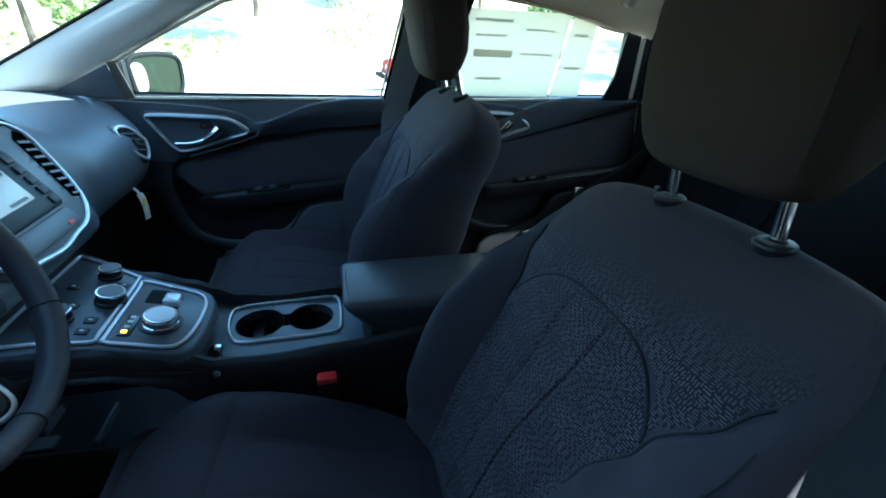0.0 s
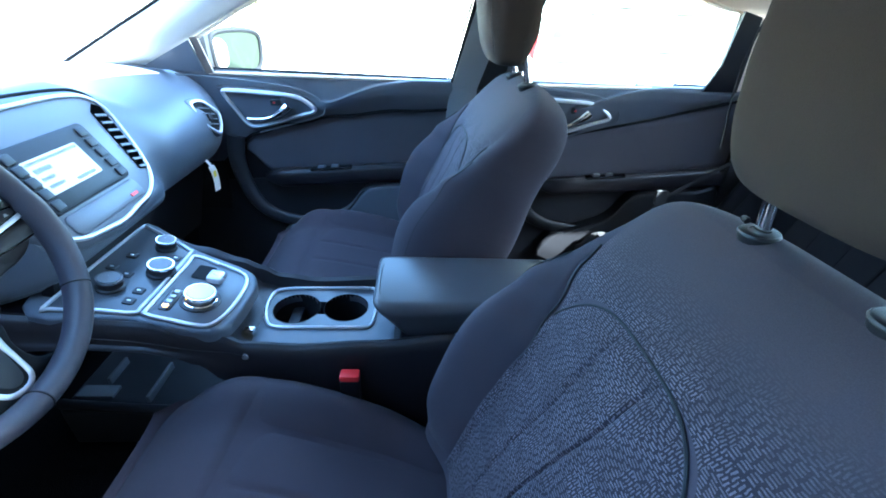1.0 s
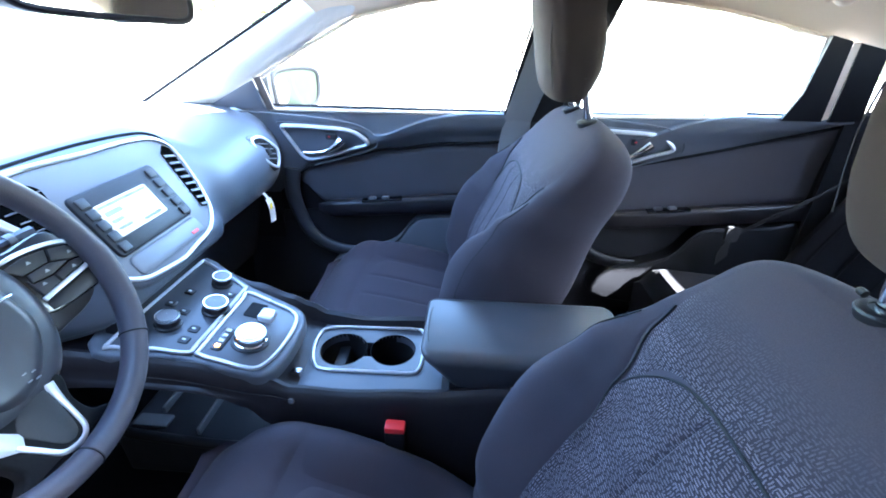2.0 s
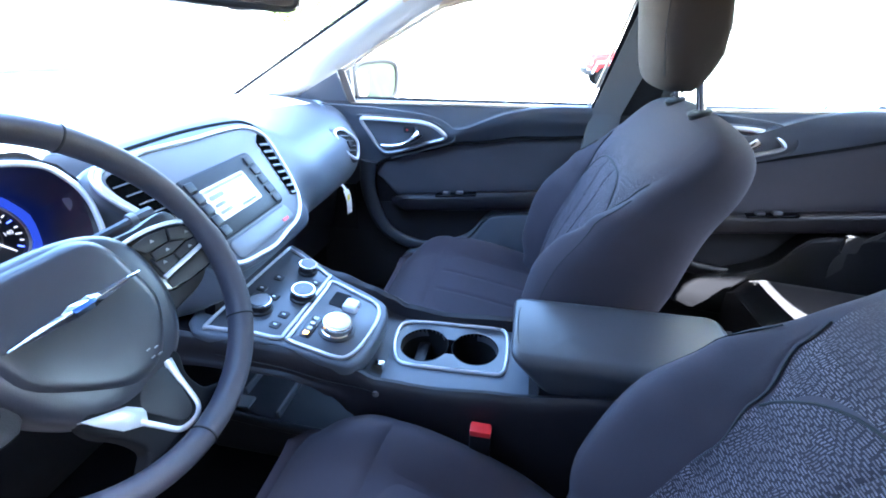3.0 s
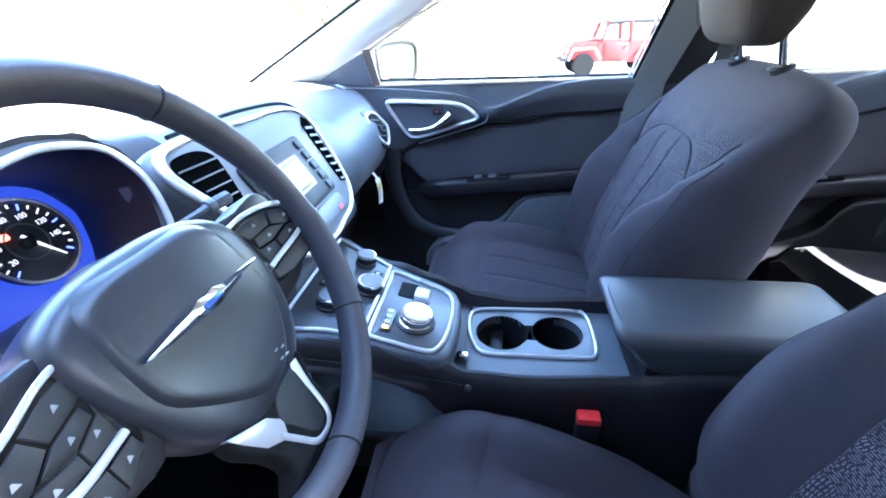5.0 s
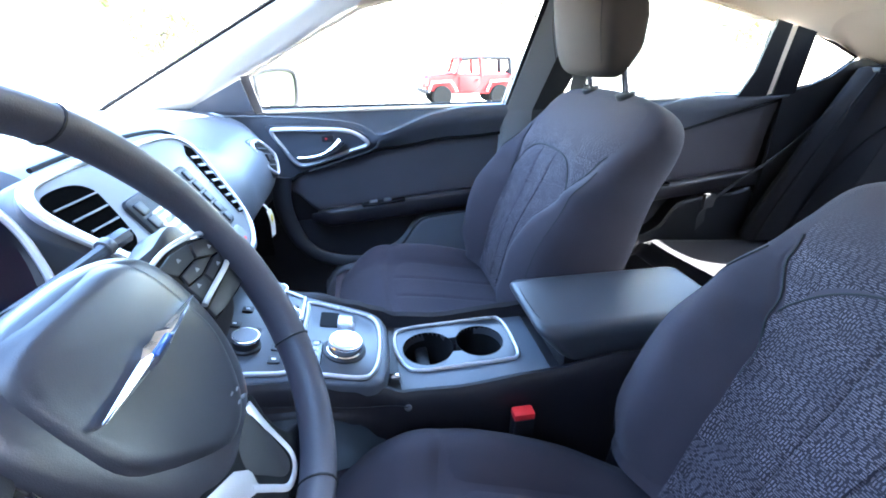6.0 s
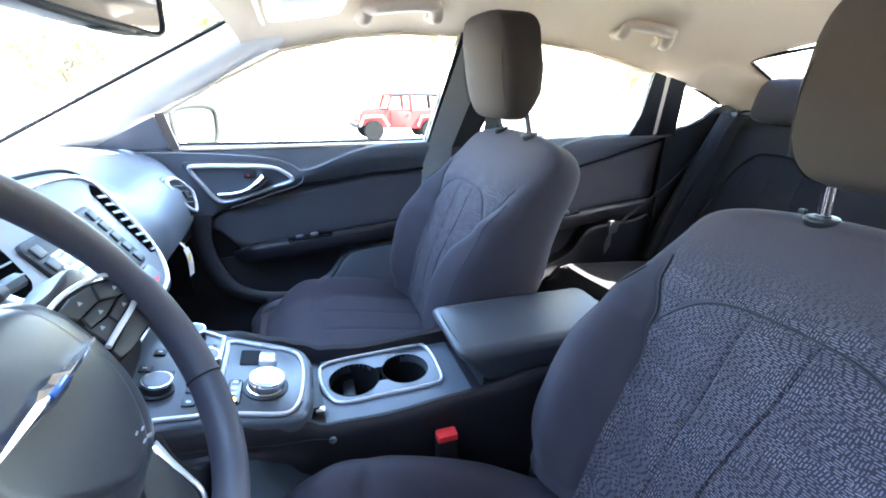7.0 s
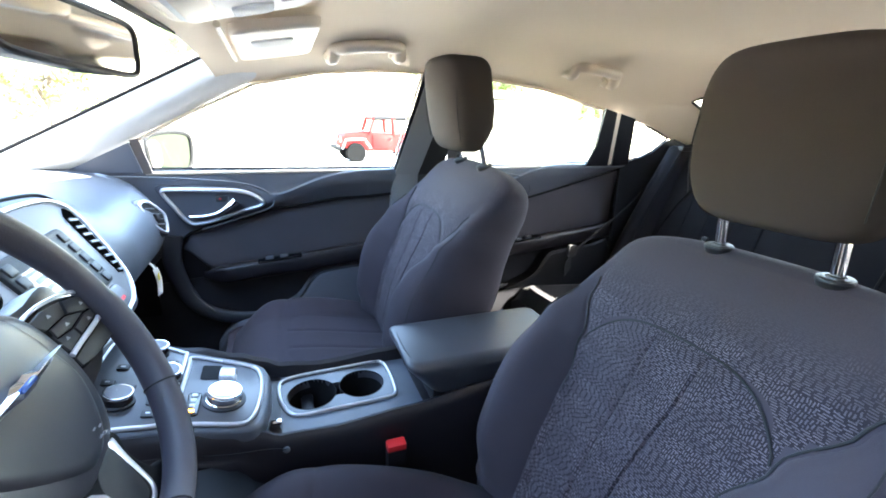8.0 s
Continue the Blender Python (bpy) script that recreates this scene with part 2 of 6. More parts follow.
EARTH = textured("dry_grass_slope", (0.42, 0.37, 0.26), 0.95, 0, 30, 0.8, 0.45, 0.35, 0.1, 0.05)
LEAF = textured("sunlit_leaves", (0.19, 0.24, 0.07), 0.6, 0, 20, 0.2, 0.5, 1.2, 0.3)
BARK = textured("grey_bark", (0.13, 0.10, 0.075), 0.9, 0, 30, 0.9, 0.4, 3, 0.2, 0.02)


# ---- mesh helpers ----
def part(name, bm, material, parent=None, label="", flat=False):
    """Link a bmesh as one mesh object, under a thing or a part."""
    bmesh.ops.recalc_face_normals(bm, faces=bm.faces)
    me = bpy.data.meshes.new(name)
    bm.to_mesh(me)
    bm.free()
    if not flat:
        me.polygons.foreach_set("use_smooth", [True] * len(me.polygons))
        me.set_sharp_from_angle(angle=radians(42))
    me.materials.append(material)
    ob = new(name, me)
    if parent is not None:
        ob.parent = parent
        if parent.type == "EMPTY":
            ob.matrix_parent_inverse = parent.matrix_basis.inverted()
    if label:
        ob["label"] = label
    return ob


def thing(name, at, label, category, group="", kind=""):
    e = new(name)
    e.empty_display_size = 0.05
    e.matrix_basis = pose(*at)
    return tagged(e, label, category, group, kind)


def smooth(a, b, x):
    t = min(1.0, max(0.0, (x - a) / (b - a)))
    return t * t * (3 - 2 * t)


def lerp(a, b, t):
    return a + (b - a) * t


def curve_at(table, x):
    """Smooth value of a table of (x, value) at x."""
    if x <= table[0][0]:
        return table[0][1]
    for (a, va), (b, vb) in zip(table, table[1:]):
        if x <= b:
            return lerp(va, vb, smooth(a, b, x))
    return table[-1][1]


def spline(points, closed=False, n=6):
    """Catmull-Rom points through the given ones."""
    ps = [Vector(p) for p in points]
    out = []
    count = len(ps)
    for i in range(count if closed else count - 1):
        if closed:
            a, b, c, d = ps[i - 1], ps[i], ps[(i + 1) % count], ps[(i + 2) % count]
        else:
            a, b, c, d = ps[max(i - 1, 0)], ps[i], ps[i + 1], ps[min(i + 2, count - 1)]
        for k in range(n):
            t = k / n
            out.append(0.5 * (2 * b + (c - a) * t + (2 * a - 5 * b + 4 * c - d) * t * t + (3 * b - a - 3 * c + d) * t ** 3))
    if not closed:
        out.append(ps[-1])
    return out


def grid(bm, fn, nu, nv, wrap_u=False):
    vs = [[bm.verts.new(fn(i / nu, j / nv)) for j in range(nv + 1)] for i in range(nu if wrap_u else nu + 1)]
    for i in range(nu):
        for j in range(nv):
            i2 = (i + 1) % nu if wrap_u else i + 1
            bm.faces.new((vs[i][j], vs[i2][j], vs[i2][j + 1], vs[i][j + 1]))
    return vs


def sheet(fn, nu, nv, thick):
    """A surface with thickness. thick: a vector from the front to the back."""
    bm = bmesh.new()
    thick = Vector(thick)
    a = grid(bm, fn, nu, nv)
    b = grid(bm, lambda u, v: Vector(fn(u, v)) + thick, nu, nv)
    for i in range(nu):
        bm.faces.new((a[i][0], a[i + 1][0], b[i + 1][0], b[i][0]))
        bm.faces.new((a[i][nv], a[i + 1][nv], b[i + 1][nv], b[i][nv]))
    for j in range(nv):
        bm.faces.new((a[0][j], a[0][j + 1], b[0][j + 1], b[0][j]))
        bm.faces.new((a[nu][j], a[nu][j + 1], b[nu][j + 1], b[nu][j]))
    return bm


def sweep(points, radius, closed=False, sides=8, flat=1.0, up=None, bm=None):
    """A tube along points. flat: the section's second axis against the first. radius may be a function of 0..1."""
    bm = bm or bmesh.new()
    ps = [Vector(p) for p in points]
    n = len(ps)
    side = None
    rings = []
    for i, p in enumerate(ps):
        if closed:
            d = ps[(i + 1) % n] - ps[i - 1]
        else:
            d = ps[min(i + 1, n - 1)] - ps[max(i - 1, 0)]
        d.normalize()
        if up is not None:
            side = d.cross(Vector(up)).normalized()
        elif side is None:
            side = d.cross(Vector((0, 0, 1)) if abs(d.z) < 0.9 else Vector((1, 0, 0))).normalized()
        else:
            side = (side - d * side.dot(d)).normalized()
        other = side.cross(d)
        r = radius(i / max(1, n - 1)) if callable(radius) else radius
        rings.append([bm.verts.new(p + side * (r * math.cos(2 * math.pi * k / sides)) + other * (r * flat * math.sin(2 * math.pi * k / sides))) for k in range(sides)])
    for i in range(n if closed else n - 1):
        a, b = rings[i], rings[(i + 1) % n]
        for k in range(sides):
            bm.faces.new((a[k], a[(k + 1) % sides], b[(k + 1) % sides], b[k]))
    if not closed:
        bm.faces.new(rings[0])
        bm.faces.new(rings[-1])
    return bm


def slab(outline, place, low, high, bevel=0.0, segments=2, bm=None):
    """A plate: a closed outline of (a, b), put into the world by place(a, b, c), from c = low to high, its upper rim rounded."""
    bm = bm or bmesh.new()
    n = len(outline)
    layers = [(low, 0.0)]
    if bevel > 0:
        for k in range(segments + 1):
            t = math.pi / 2 * k / segments
            layers.append((high - bevel + bevel * math.sin(t), bevel * (1 - math.cos(t))))
    else:
        layers.append((high, 0.0))
    pts = [Vector((p[0], p[1])) for p in outline]
    area = sum(pts[i].x * pts[(i + 1) % n].y - pts[(i + 1) % n].x * pts[i].y for i in range(n))
    sign = 1 if area > 0 else -1
    inward = []
    for i in range(n):
        d = (pts[(i + 1) % n] - pts[i - 1]).normalized()
        inward.append(Vector((-d.y, d.x)) * sign)
    rings = []
    for c, off in layers:
        rings.append([bm.verts.new(place(p.x + q.x * off, p.y + q.y * off, c)) for p, q in zip(pts, inward)])
    for a, b in zip(rings, rings[1:]):
        for i in range(n):
            bm.faces.new((a[i], a[(i + 1) % n], b[(i + 1) % n], b[i]))
    bm.faces.new(rings[0][::-1])
    bm.faces.new(rings[-1])
    return bm


def rrect(a0, a1, b0, b1, r, n=5):
    """A rounded rectangle as a closed outline."""
    out = []
    for ca, cb, start in ((a1 - r, b1 - r, 0), (a0 + r, b1 - r, 90), (a0 + r, b0 + r, 180), (a1 - r, b0 + r, 270)):
        for k in range(n + 1):
            t = radians(start + 90 * k / n)
            out.append((ca + r * math.cos(t), cb + r * math.sin(t)))
    return out


def box(x0, x1, y0, y1, z0, z1, bevel=0.006, segments=2, bm=None):
    own = bmesh.new()
    m = Matrix.Translation(((x0 + x1) / 2, (y0 + y1) / 2, (z0 + z1) / 2)) @ Matrix.Diagonal((x1 - x0, y1 - y0, z1 - z0, 1))
    bmesh.ops.create_cube(own, size=1, matrix=m)
    if bevel:
        bmesh.ops.bevel(own, geom=own.edges[:], offset=bevel, segments=segments, affect="EDGES", profile=0.6)
    return own


def lathe(profile, at, axis=(0, 0, 1), n=32):
    """Turn a profile of (radius, height) round an axis that starts at a point."""
    bm = bmesh.new()
    q = Vector(axis).to_track_quat("Z", "Y").to_matrix().to_4x4()
    m = Matrix.Translation(at) @ q
    rings = [[bm.verts.new(m @ Vector((r * math.cos(2 * math.pi * k / n), r * math.sin(2 * math.pi * k / n), h))) for k in range(n)] for r, h in profile]
    for a, b in zip(rings, rings[1:]):
        for k in range(n):
            bm.faces.new((a[k], a[(k + 1) % n], b[(k + 1) % n], b[k]))
    bm.faces.new(rings[0][::-1])
    bm.faces.new(rings[-1])
    return bm


def pillow(center, size, power=4.0, nu=36, nv=18, shape=None):
    """A rounded cushion form (superellipsoid); shape(p) bends it."""
    bm = bmesh.new()

    def s(x, e):
        return math.copysign(abs(x) ** e, x)

    e = 2.0 / power

    def fn(u, v):
        a, b = 2 * math.pi * u, math.pi * (v - 0.5)
        ring = 0.0 if v in (0.0, 1.0) else math.cos(b)
        p = Vector((s(ring, e) * s(math.cos(a), e), s(ring, e) * s(math.sin(a), e), s(math.sin(b), e)))
        p = Vector((p.x * size[0], p.y * size[1], p.z * size[2]))
        if shape:
            p = shape(p)
        return p + Vector(center)

    vs = grid(bm, fn, nu, nv, True)
    bmesh.ops.remove_doubles(bm, verts=bm.verts, dist=1e-6)
    return bm


# ---- outdoors ----
def ground_z(x, y):
    """The lot falls away gently on the far side of the car."""
    return -0.062 * max(0.0, y - 1.2) if y > 1.2 else 0.0


bm = bmesh.new()
steps = [-400, -120, -40, -12, -4, 0, 1.2, 4, 8, 14, 20, 26, 60, 150, 400]
rows_ = [[bm.verts.new((x, y, ground_z(x, min(y, 26)) + (0 if y <= 26 else 0))) for y in steps] for x in (-400, -100, -30, -8, 0, 8, 30, 100, 400)]
for a, b in zip(rows_, rows_[1:]):
    for k in range(len(steps) - 1):
        bm.faces.new((a[k], b[k], b[k + 1], a[k + 1]))
tagged(part("ground", bm, GROUND), "sunlit grey asphalt lot around the car", "ground", kind="structure")


def hill(u, v):
    x, y = lerp(-75, 70, u), lerp(26, 70, v)
    h = -1.55 + 13 * smooth(0, 1, v) + 1.6 * noise.noise(Vector((x * 0.05, y * 0.05, 0))) * v
    return Vector((x, y, h))


bm = bmesh.new()
grid(bm, hill, 40, 14)
tagged(part("hillside", bm, EARTH), "dry grassy slope behind the parking lot", "hillside", kind="structure")


def hill_front(u, v):
    y, x = lerp(-60, 26, u), lerp(-24, -75, v)
    h = -0.3 - 0.5 * max(0, (y - 1.2) / 18) + 12 * smooth(0, 1, v) + 1.2 * noise.noise(Vector((x * 0.06, y * 0.06, 3)))  * v
    return Vector((x, y, h))


bm = bmesh.new()
grid(bm, hill_front, 30, 12)
tagged(part("bank", bm, EARTH), "dry bank beyond the front of the car", "hillside", kind="structure")


def leaf_cloud(bm, center, radius, count, rng, size):
    for _ in range(count):
        d = Vector((rng.gauss(0, 1), rng.gauss(0, 1), rng.gauss(0, 0.8))).normalized()
        p = Vector(center) + d * radius * rng.uniform(0.45, 1.0) ** 0.6
        a = Vector((rng.gauss(0, 1), rng.gauss(0, 1), rng.gauss(0, 1))).normalized()
        b = a.orthogonal().normalized()
        s = size * rng.uniform(0.6, 1.4)
        q = [p + a * s, p + b * s * 0.5, p - a * s, p - b * s * 0.5]
        bm.faces.new([bm.verts.new(k) for k in q])


def tree(height, spread, seed):
    rng = random.Random(seed)
    e = thing("tree", (0, 0, 0), "leafy green tree with sunlit yellow-green foliage", "tree", "trees beyond the lot")
    trunk = bmesh.new()
    top = Vector((rng.uniform(-0.3, 0.3), rng.uniform(-0.3, 0.3), height * 0.62))
    sweep([Vector((0, 0, -0.4)), top * 0.4 + Vector((0.1, 0, 0)), top], lambda t: lerp(0.22, 0.07, t), bm=trunk)
    crown = bmesh.new()
    for k in range(11):
        ang, up = rng.uniform(0, 6.28), rng.uniform(0.38, 0.95)
        tip = Vector((math.cos(ang) * spread * rng.uniform(0.35, 0.9), math.sin(ang) * spread * rng.uniform(0.35, 0.9), height * up))
        sweep([top * rng.uniform(0.5, 0.95), (top + tip) / 2 + Vector((0, 0, 0.2)), tip], lambda t: lerp(0.07, 0.02, t), sides=5, bm=trunk)
        leaf_cloud(crown, tip, spread * rng.uniform(0.3, 0.48), 260, rng, 0.17)
    part("trunk", trunk, BARK, e)
    part("crown", crown, LEAF, e, flat=True)
    return e


first = tree(6.5, 2.6, 4)
first.matrix_basis = pose(-21, 12.5, -0.4)
second = tree(5.2, 2.4, 9)
second.matrix_basis = pose(-11, 27, -1.2)
for k, (x, y, z, turn) in enumerate([(-26, 4, 0.2, 40), (-19, 20, -0.6, 120), (-30, -6, 0.2, 200), (-34, 14, 1.5, 70), (-16, 30, 0.0, 300),
                                     (16, 30, 0.2, 15), (24, 28, -0.6, 95), (30, 36, 1.5, 170), (13, 40, 3.0, 250), (-5, 36, 2.0, 33), (3, 44, 4.5, 60)]):
    copy_thing(first if k % 2 else second, pose(x, y, z, 0, 0, turn))

shrubs = bmesh.new()
rng = random.Random(21)
for k in range(46):
    x = rng.uniform(-45, 45)
    y = rng.uniform(28, 60)
    u, v = (x + 75) / 145, (y - 26) / 44
    leaf_cloud(shrubs, hill(u, v) + Vector((0, 0, 0.5)), rng.uniform(0.6, 1.3), 60, rng, 0.2)
tagged(part("shrubs", shrubs, LEAF, flat=True), "scattered green shrubs on the dry slope", "shrubs", kind="stuff")


def jeep():
    """A red open-sided off-road vehicle, side on, its nose towards -x. Local origin at the ground below its middle."""
    e = thing("off_road_vehicle", (0, 0, 0), "red boxy off-road vehicle with a dark top parked in sunlight", "vehicle")
    side = lambda a, b, c: Vector((a, c, b))
    hull = [(-1.72, 0.62), (-1.74, 1.02), (-1.62, 1.10), (-0.62, 1.18), (-0.50, 1.20), (0.40, 1.16), (1.66, 1.18), (1.72, 0.62), (1.62, 0.50), (0.80, 0.46), (-0.70, 0.46)]
    part("body", slab(hull, side, -0.66, 0.66, 0.05), PAINTRED, e)
    part("bonnet", slab([(-1.66, 1.09), (-0.64, 1.17), (-0.62, 1.24), (-1.58, 1.15)], side, -0.52, 0.52, 0.03), PAINTRED, e)
    scr = part("windscreen_frame", sweep([(-0.60, -0.64, 1.18), (-0.42, -0.60, 1.74), (-0.42, 0.60, 1.74), (-0.60, 0.64, 1.18)], 0.08, sides=8), PAINTRED, e)
    part("pane", slab([(-0.56, 1.24), (-0.42, 1.7), (-0.41, 1.7), (-0.55, 1.24)], side, -0.57, 0.57), PANE, scr)
    for y in (-1, 1):
        dr = part("door", slab([(-0.48, 0.56), (-0.50, 1.13), (0.36, 1.11), (0.36, 0.78), (0.18, 0.56)], lambda a, b, c: Vector((a, y * (0.665 + c), b)), 0.0, 0.03, 0.01), PAINTRED, e)
        part("door_handle", box(0.18, 0.30, y * 0.715 - 0.012, y * 0.715 + 0.012, 0.98, 1.01, 0.006), RUBBER, dr)
        part("roof_rail", sweep([(-0.42, y * 0.60, 1.74), (0.35, y * 0.62, 1.78), (1.58, y * 0.60, 1.76)], 0.075, sides=8), RUBBER, e)
        part("roll_bar", sweep([(0.42, y * 0.62, 1.10), (0.36, y * 0.62, 1.70), (0.34, y * 0.62, 1.77)], 0.09, sides=8), PAINTRED, e)
        part("rear_post", sweep([(1.66, y * 0.62, 1.15), (1.58, y * 0.60, 1.76)], 0.10, sides=8), RUBBER, e)
        part("headlamp", lathe([(0.10, 0.0), (0.10, 0.03), (0.08, 0.045), (0.001, 0.05)], (-1.73, y * 0.42, 0.90), (-1, 0, 0), 16), SILVER, e)
        part("mirror", pillow((-0.66, y * 0.84, 1.24), (0.03, 0.08, 0.06), 4, 12, 8), RUBBER, e)
        for x in (-1.20, 1.20):
            w = part("wheel", lathe([(0.2, -0.11), (0.37, -0.11), (0.4, -0.06), (0.4, 0.06), (0.37, 0.11), (0.2, 0.11)], (x, y * 0.68, 0.4), (0, 1, 0)), TYRE, e)
            part("rim", lathe([(0.2, -0.1), (0.21, 0.0), (0.2, 0.1), (0.08, 0.12)], (x, y * 0.68, 0.4), (0, 1, 0)), SILVERPAINT, w)
            part("wheel_arch", sweep([(x - 0.56, y * 0.74, 0.56), (x - 0.40, y * 0.74, 0.92), (x + 0.34, y * 0.74, 0.95), (x + 0.60, y * 0.74, 0.58)], 0.055, flat=0.9), SILVERPAINT, e, "pale wheel arch flare")
    part("roof_bar", sweep([(0.34, -0.62, 1.77), (0.34, 0.62, 1.77)], 0.08, sides=8), RUBBER, e)
    part("bumper", box(-1.98, -1.80, -0.75, 0.75, 0.5, 0.64, 0.02), RUBBER, e)
    part("spare_wheel", lathe([(0.2, -0.1), (0.36, -0.1), (0.38, 0.0), (0.36, 0.1), (0.2, 0.1)], (1.86, 0, 0.95), (1, 0, 0)), TYRE, e)
    return e


jeep().matrix_basis = pose(3.60, 17.6, ground_z(0, 17.6) + 0.002, 0, 0, 4)


# added out of view: dark ground here keeps bounced light low
tagged(part("bounce_cut_strip", box(-4.2, 4.2, -1.60, -0.86, -0.3, 0.012, 0.004), DARKSTRIP), "unseen dark ground strip added to cut bounced light beside the car", "road", kind="structure")
# added out of view: blocks skylight that would flood the open driver's side
tagged(part("light_block_wall", box(-4.2, 2.6, -1.75, -1.60, -0.2, 2.9, 0.03), BLOCKERDARK), "unseen dark wall added to block light from the car's open side", "wall", kind="structure")


# ---- car shell ----
def gy(z):
    """How far out the side glass stands at a height."""
    return 0.70 - (z - 0.97) * 0.359


def edge_z(x):
    return curve_at([(-0.66, 1.174), (-0.56, 1.203), (-0.39, 1.236), (-0.2, 1.253), (0.05, 1.257), (0.2, 1.248), (0.36, 1.231), (0.65, 1.177), (0.85, 1.139), (1.04, 1.080)], x)


def roof_mid(x):
    return curve_at([(-0.72, 1.285), (-0.5, 1.325), (-0.2, 1.36), (0.2, 1.372), (0.6, 1.35), (1.04, 1.275)], x)


def roof_point(u, v, lift=0.0):
    q = 2 * v - 1
    front = -0.635 - 0.075 * (1 - q * q)
    back = 0.93 + 0.06 * (1 - q * q)
    x = lerp(front, back, u)
    ze = edge_z(x)
    y = q * (gy(ze) + 0.004)
    z = ze + (roof_mid(x) - ze) * (1 - abs(q) ** 3.6)
    return Vector((x, y, z + lift))


tagged(part("ceiling", sheet(roof_point, 36, 36, (0, 0, 0.025)), LINER), "beige cloth headliner of the car", "ceiling", kind="structure")

body = thing("car_body", (0, 0, 0.2), "pale bronze painted outer shell of the car", "car body", kind="structure")
# passenger edge overhangs further, added to keep sun off the door top
part("roof_skin", sheet(lambda u, v: roof_point(u, v, 0.03) + Vector((0, (0.048 if v > 0.5 else 0.020) * (2 * v - 1), 0)), 24, 24, (0, 0, 0.012)), BODYPAINT, body)
part("bonnet", sheet(lambda u, v: Vector((lerp(-1.5, -2.45, u), lerp(-0.8, 0.8, v), 0.95 - 0.22 * u ** 2 - 0.1 * abs(2 * v - 1) ** 4)), 12, 16, (0, 0, -0.012)), BODYPAINT, body)
part("rear_deck", sheet(lambda u, v: Vector((lerp(1.6, 2.2, u), lerp(-0.78, 0.78, v), 1.03 - 0.1 * u ** 2 - 0.12 * abs(2 * v - 1) ** 4)), 8, 12, (0, 0, -0.012)), BODYPAINT, body)
for s in (1, -1):
    part("rear_wing", sheet(lambda u, v: Vector((lerp(0.9, 2.3, u), s * (0.84 + 0.03 * math.sin(3 * v) - 0.1 * u * u), lerp(0.25, 0.98, v))), 8, 8, (0, -s * 0.012, 0)), BODYPAINT, body)
    part("front_wing", sheet(lambda u, v: Vector((lerp(-2.4, -1.05, u), s * (0.83 + 0.04 * math.sin(3 * v) - 0.12 * (1 - u) ** 2), lerp(0.3, 0.93, v))), 8, 8, (0, -s * 0.012, 0)), BODYPAINT, body)
    part("door_skin", sheet(lambda u, v: Vector((lerp(-1.03 if s > 0 else 0.0, 0.88, u), s * (0.80 + 0.05 * math.sin(3.1 * v) - 0.03 * v), lerp(0.24, 0.94, v))), 8, 8, (0, -s * 0.012, 0)), BODYPAINT, body)
    part("quarter_cap", sheet(lambda u, v: Vector((lerp(0.85, 1.5, u), s * lerp(0.69, 0.87, v), 0.968 - 0.02 * v + 0.02 * u)), 6, 4, (0, 0, -0.012)), BODYPAINT, body)
    part("side_sill", box(-1.25, 1.1, s * 0.78 - 0.06, s * 0.78 + 0.06, 0.16, 0.27, 0.02), PLASTIC, body)
    for x in (-1.62, 1.2):
        w = part("wheel", lathe([(0.2, -0.1), (0.31, -0.1), (0.335, -0.05), (0.335, 0.05), (0.31, 0.1), (0.2, 0.1)], (x, s * 0.78, 0.335), (0, 1, 0)), TYRE, body)
        part("rim", lathe([(0.21, -0.09), (0.2, 0.0), (0.21, 0.09), (0.05, 0.08)], (x, s * 0.78, 0.335), (0, 1, 0)), SILVER, w)

tagged(part("floor", box(-1.42, 1.35, -0.74, 0.74, 0.2, 0.24, 0.01), CARPET), "black carpet floor of the car", "floor", kind="structure")
tagged(part("wall_front", box(-1.5, -1.44, -0.74, 0.74, 0.2, 0.93, 0.01), CARPET), "black carpeted bulkhead in front of the footwells", "bulkhead", kind="structure")
tagged(part("wall_rear", box(1.66, 1.7, -0.74, 0.74, 0.2, 1.0, 0.01), CARPET), "black panel behind the rear seats", "bulkhead", kind="structure")
# grey chosen as a reflector: throws sun up at the rear pillars
tagged(part("parcel_shelf", sheet(lambda u, v: Vector((lerp(1.08, 1.64, u), lerp(-0.66, 0.66, v), 0.985 + 0.02 * u)), 4, 12, (0, 0, -0.02)), PILLARGREY), "grey parcel shelf below the rear window, lightened to bounce sun", "shelf", kind="structure")
for y0, y1 in ((-0.76, -0.735), (0.735, 0.76)):
    tagged(part("wall_side", box(-1.44, -0.9, y0, y1, 0.2, 0.93, 0.004), PLASTIC), "black kick panel at the footwell", "panel", kind="structure")
    tagged(part("wall_side", box(0.86, 1.68, y0, y1, 0.2, 0.97, 0.004), PLASTIC), "black trim beside the rear seat", "panel", kind="structure")


def windscreen(u, v):
    q = 2 * v - 1
    lo = Vector((-1.27 - 0.2 * (1 - q * q), 0.665 * q, 0.955 + 0.0 * q))
    hi = Vector((-0.64 - 0.075 * (1 - q * q), 0.562 * q, 1.278 + 0.008 * (1 - q * q)))
    return lo.lerp(hi, u) + Vector((-0.05, 0, 0.08)) * 0.5 * math.sin(math.pi * u) * (1 - q ** 4)


win = thing("window_1", (-1.0, 0, 1.0), "clear windscreen with a black border seal", "window", kind="structure")
p = part("pane", sheet(windscreen, 14, 20, (0, 0, 0.005)), PANE, win)
p.visible_shadow = False
for v in (0.0, 1.0):
    part("seal", sweep([windscreen(k / 20, v) + Vector((0.004, 0, -0.002)) for k in range(21)], 0.0045), RUBBER, win)
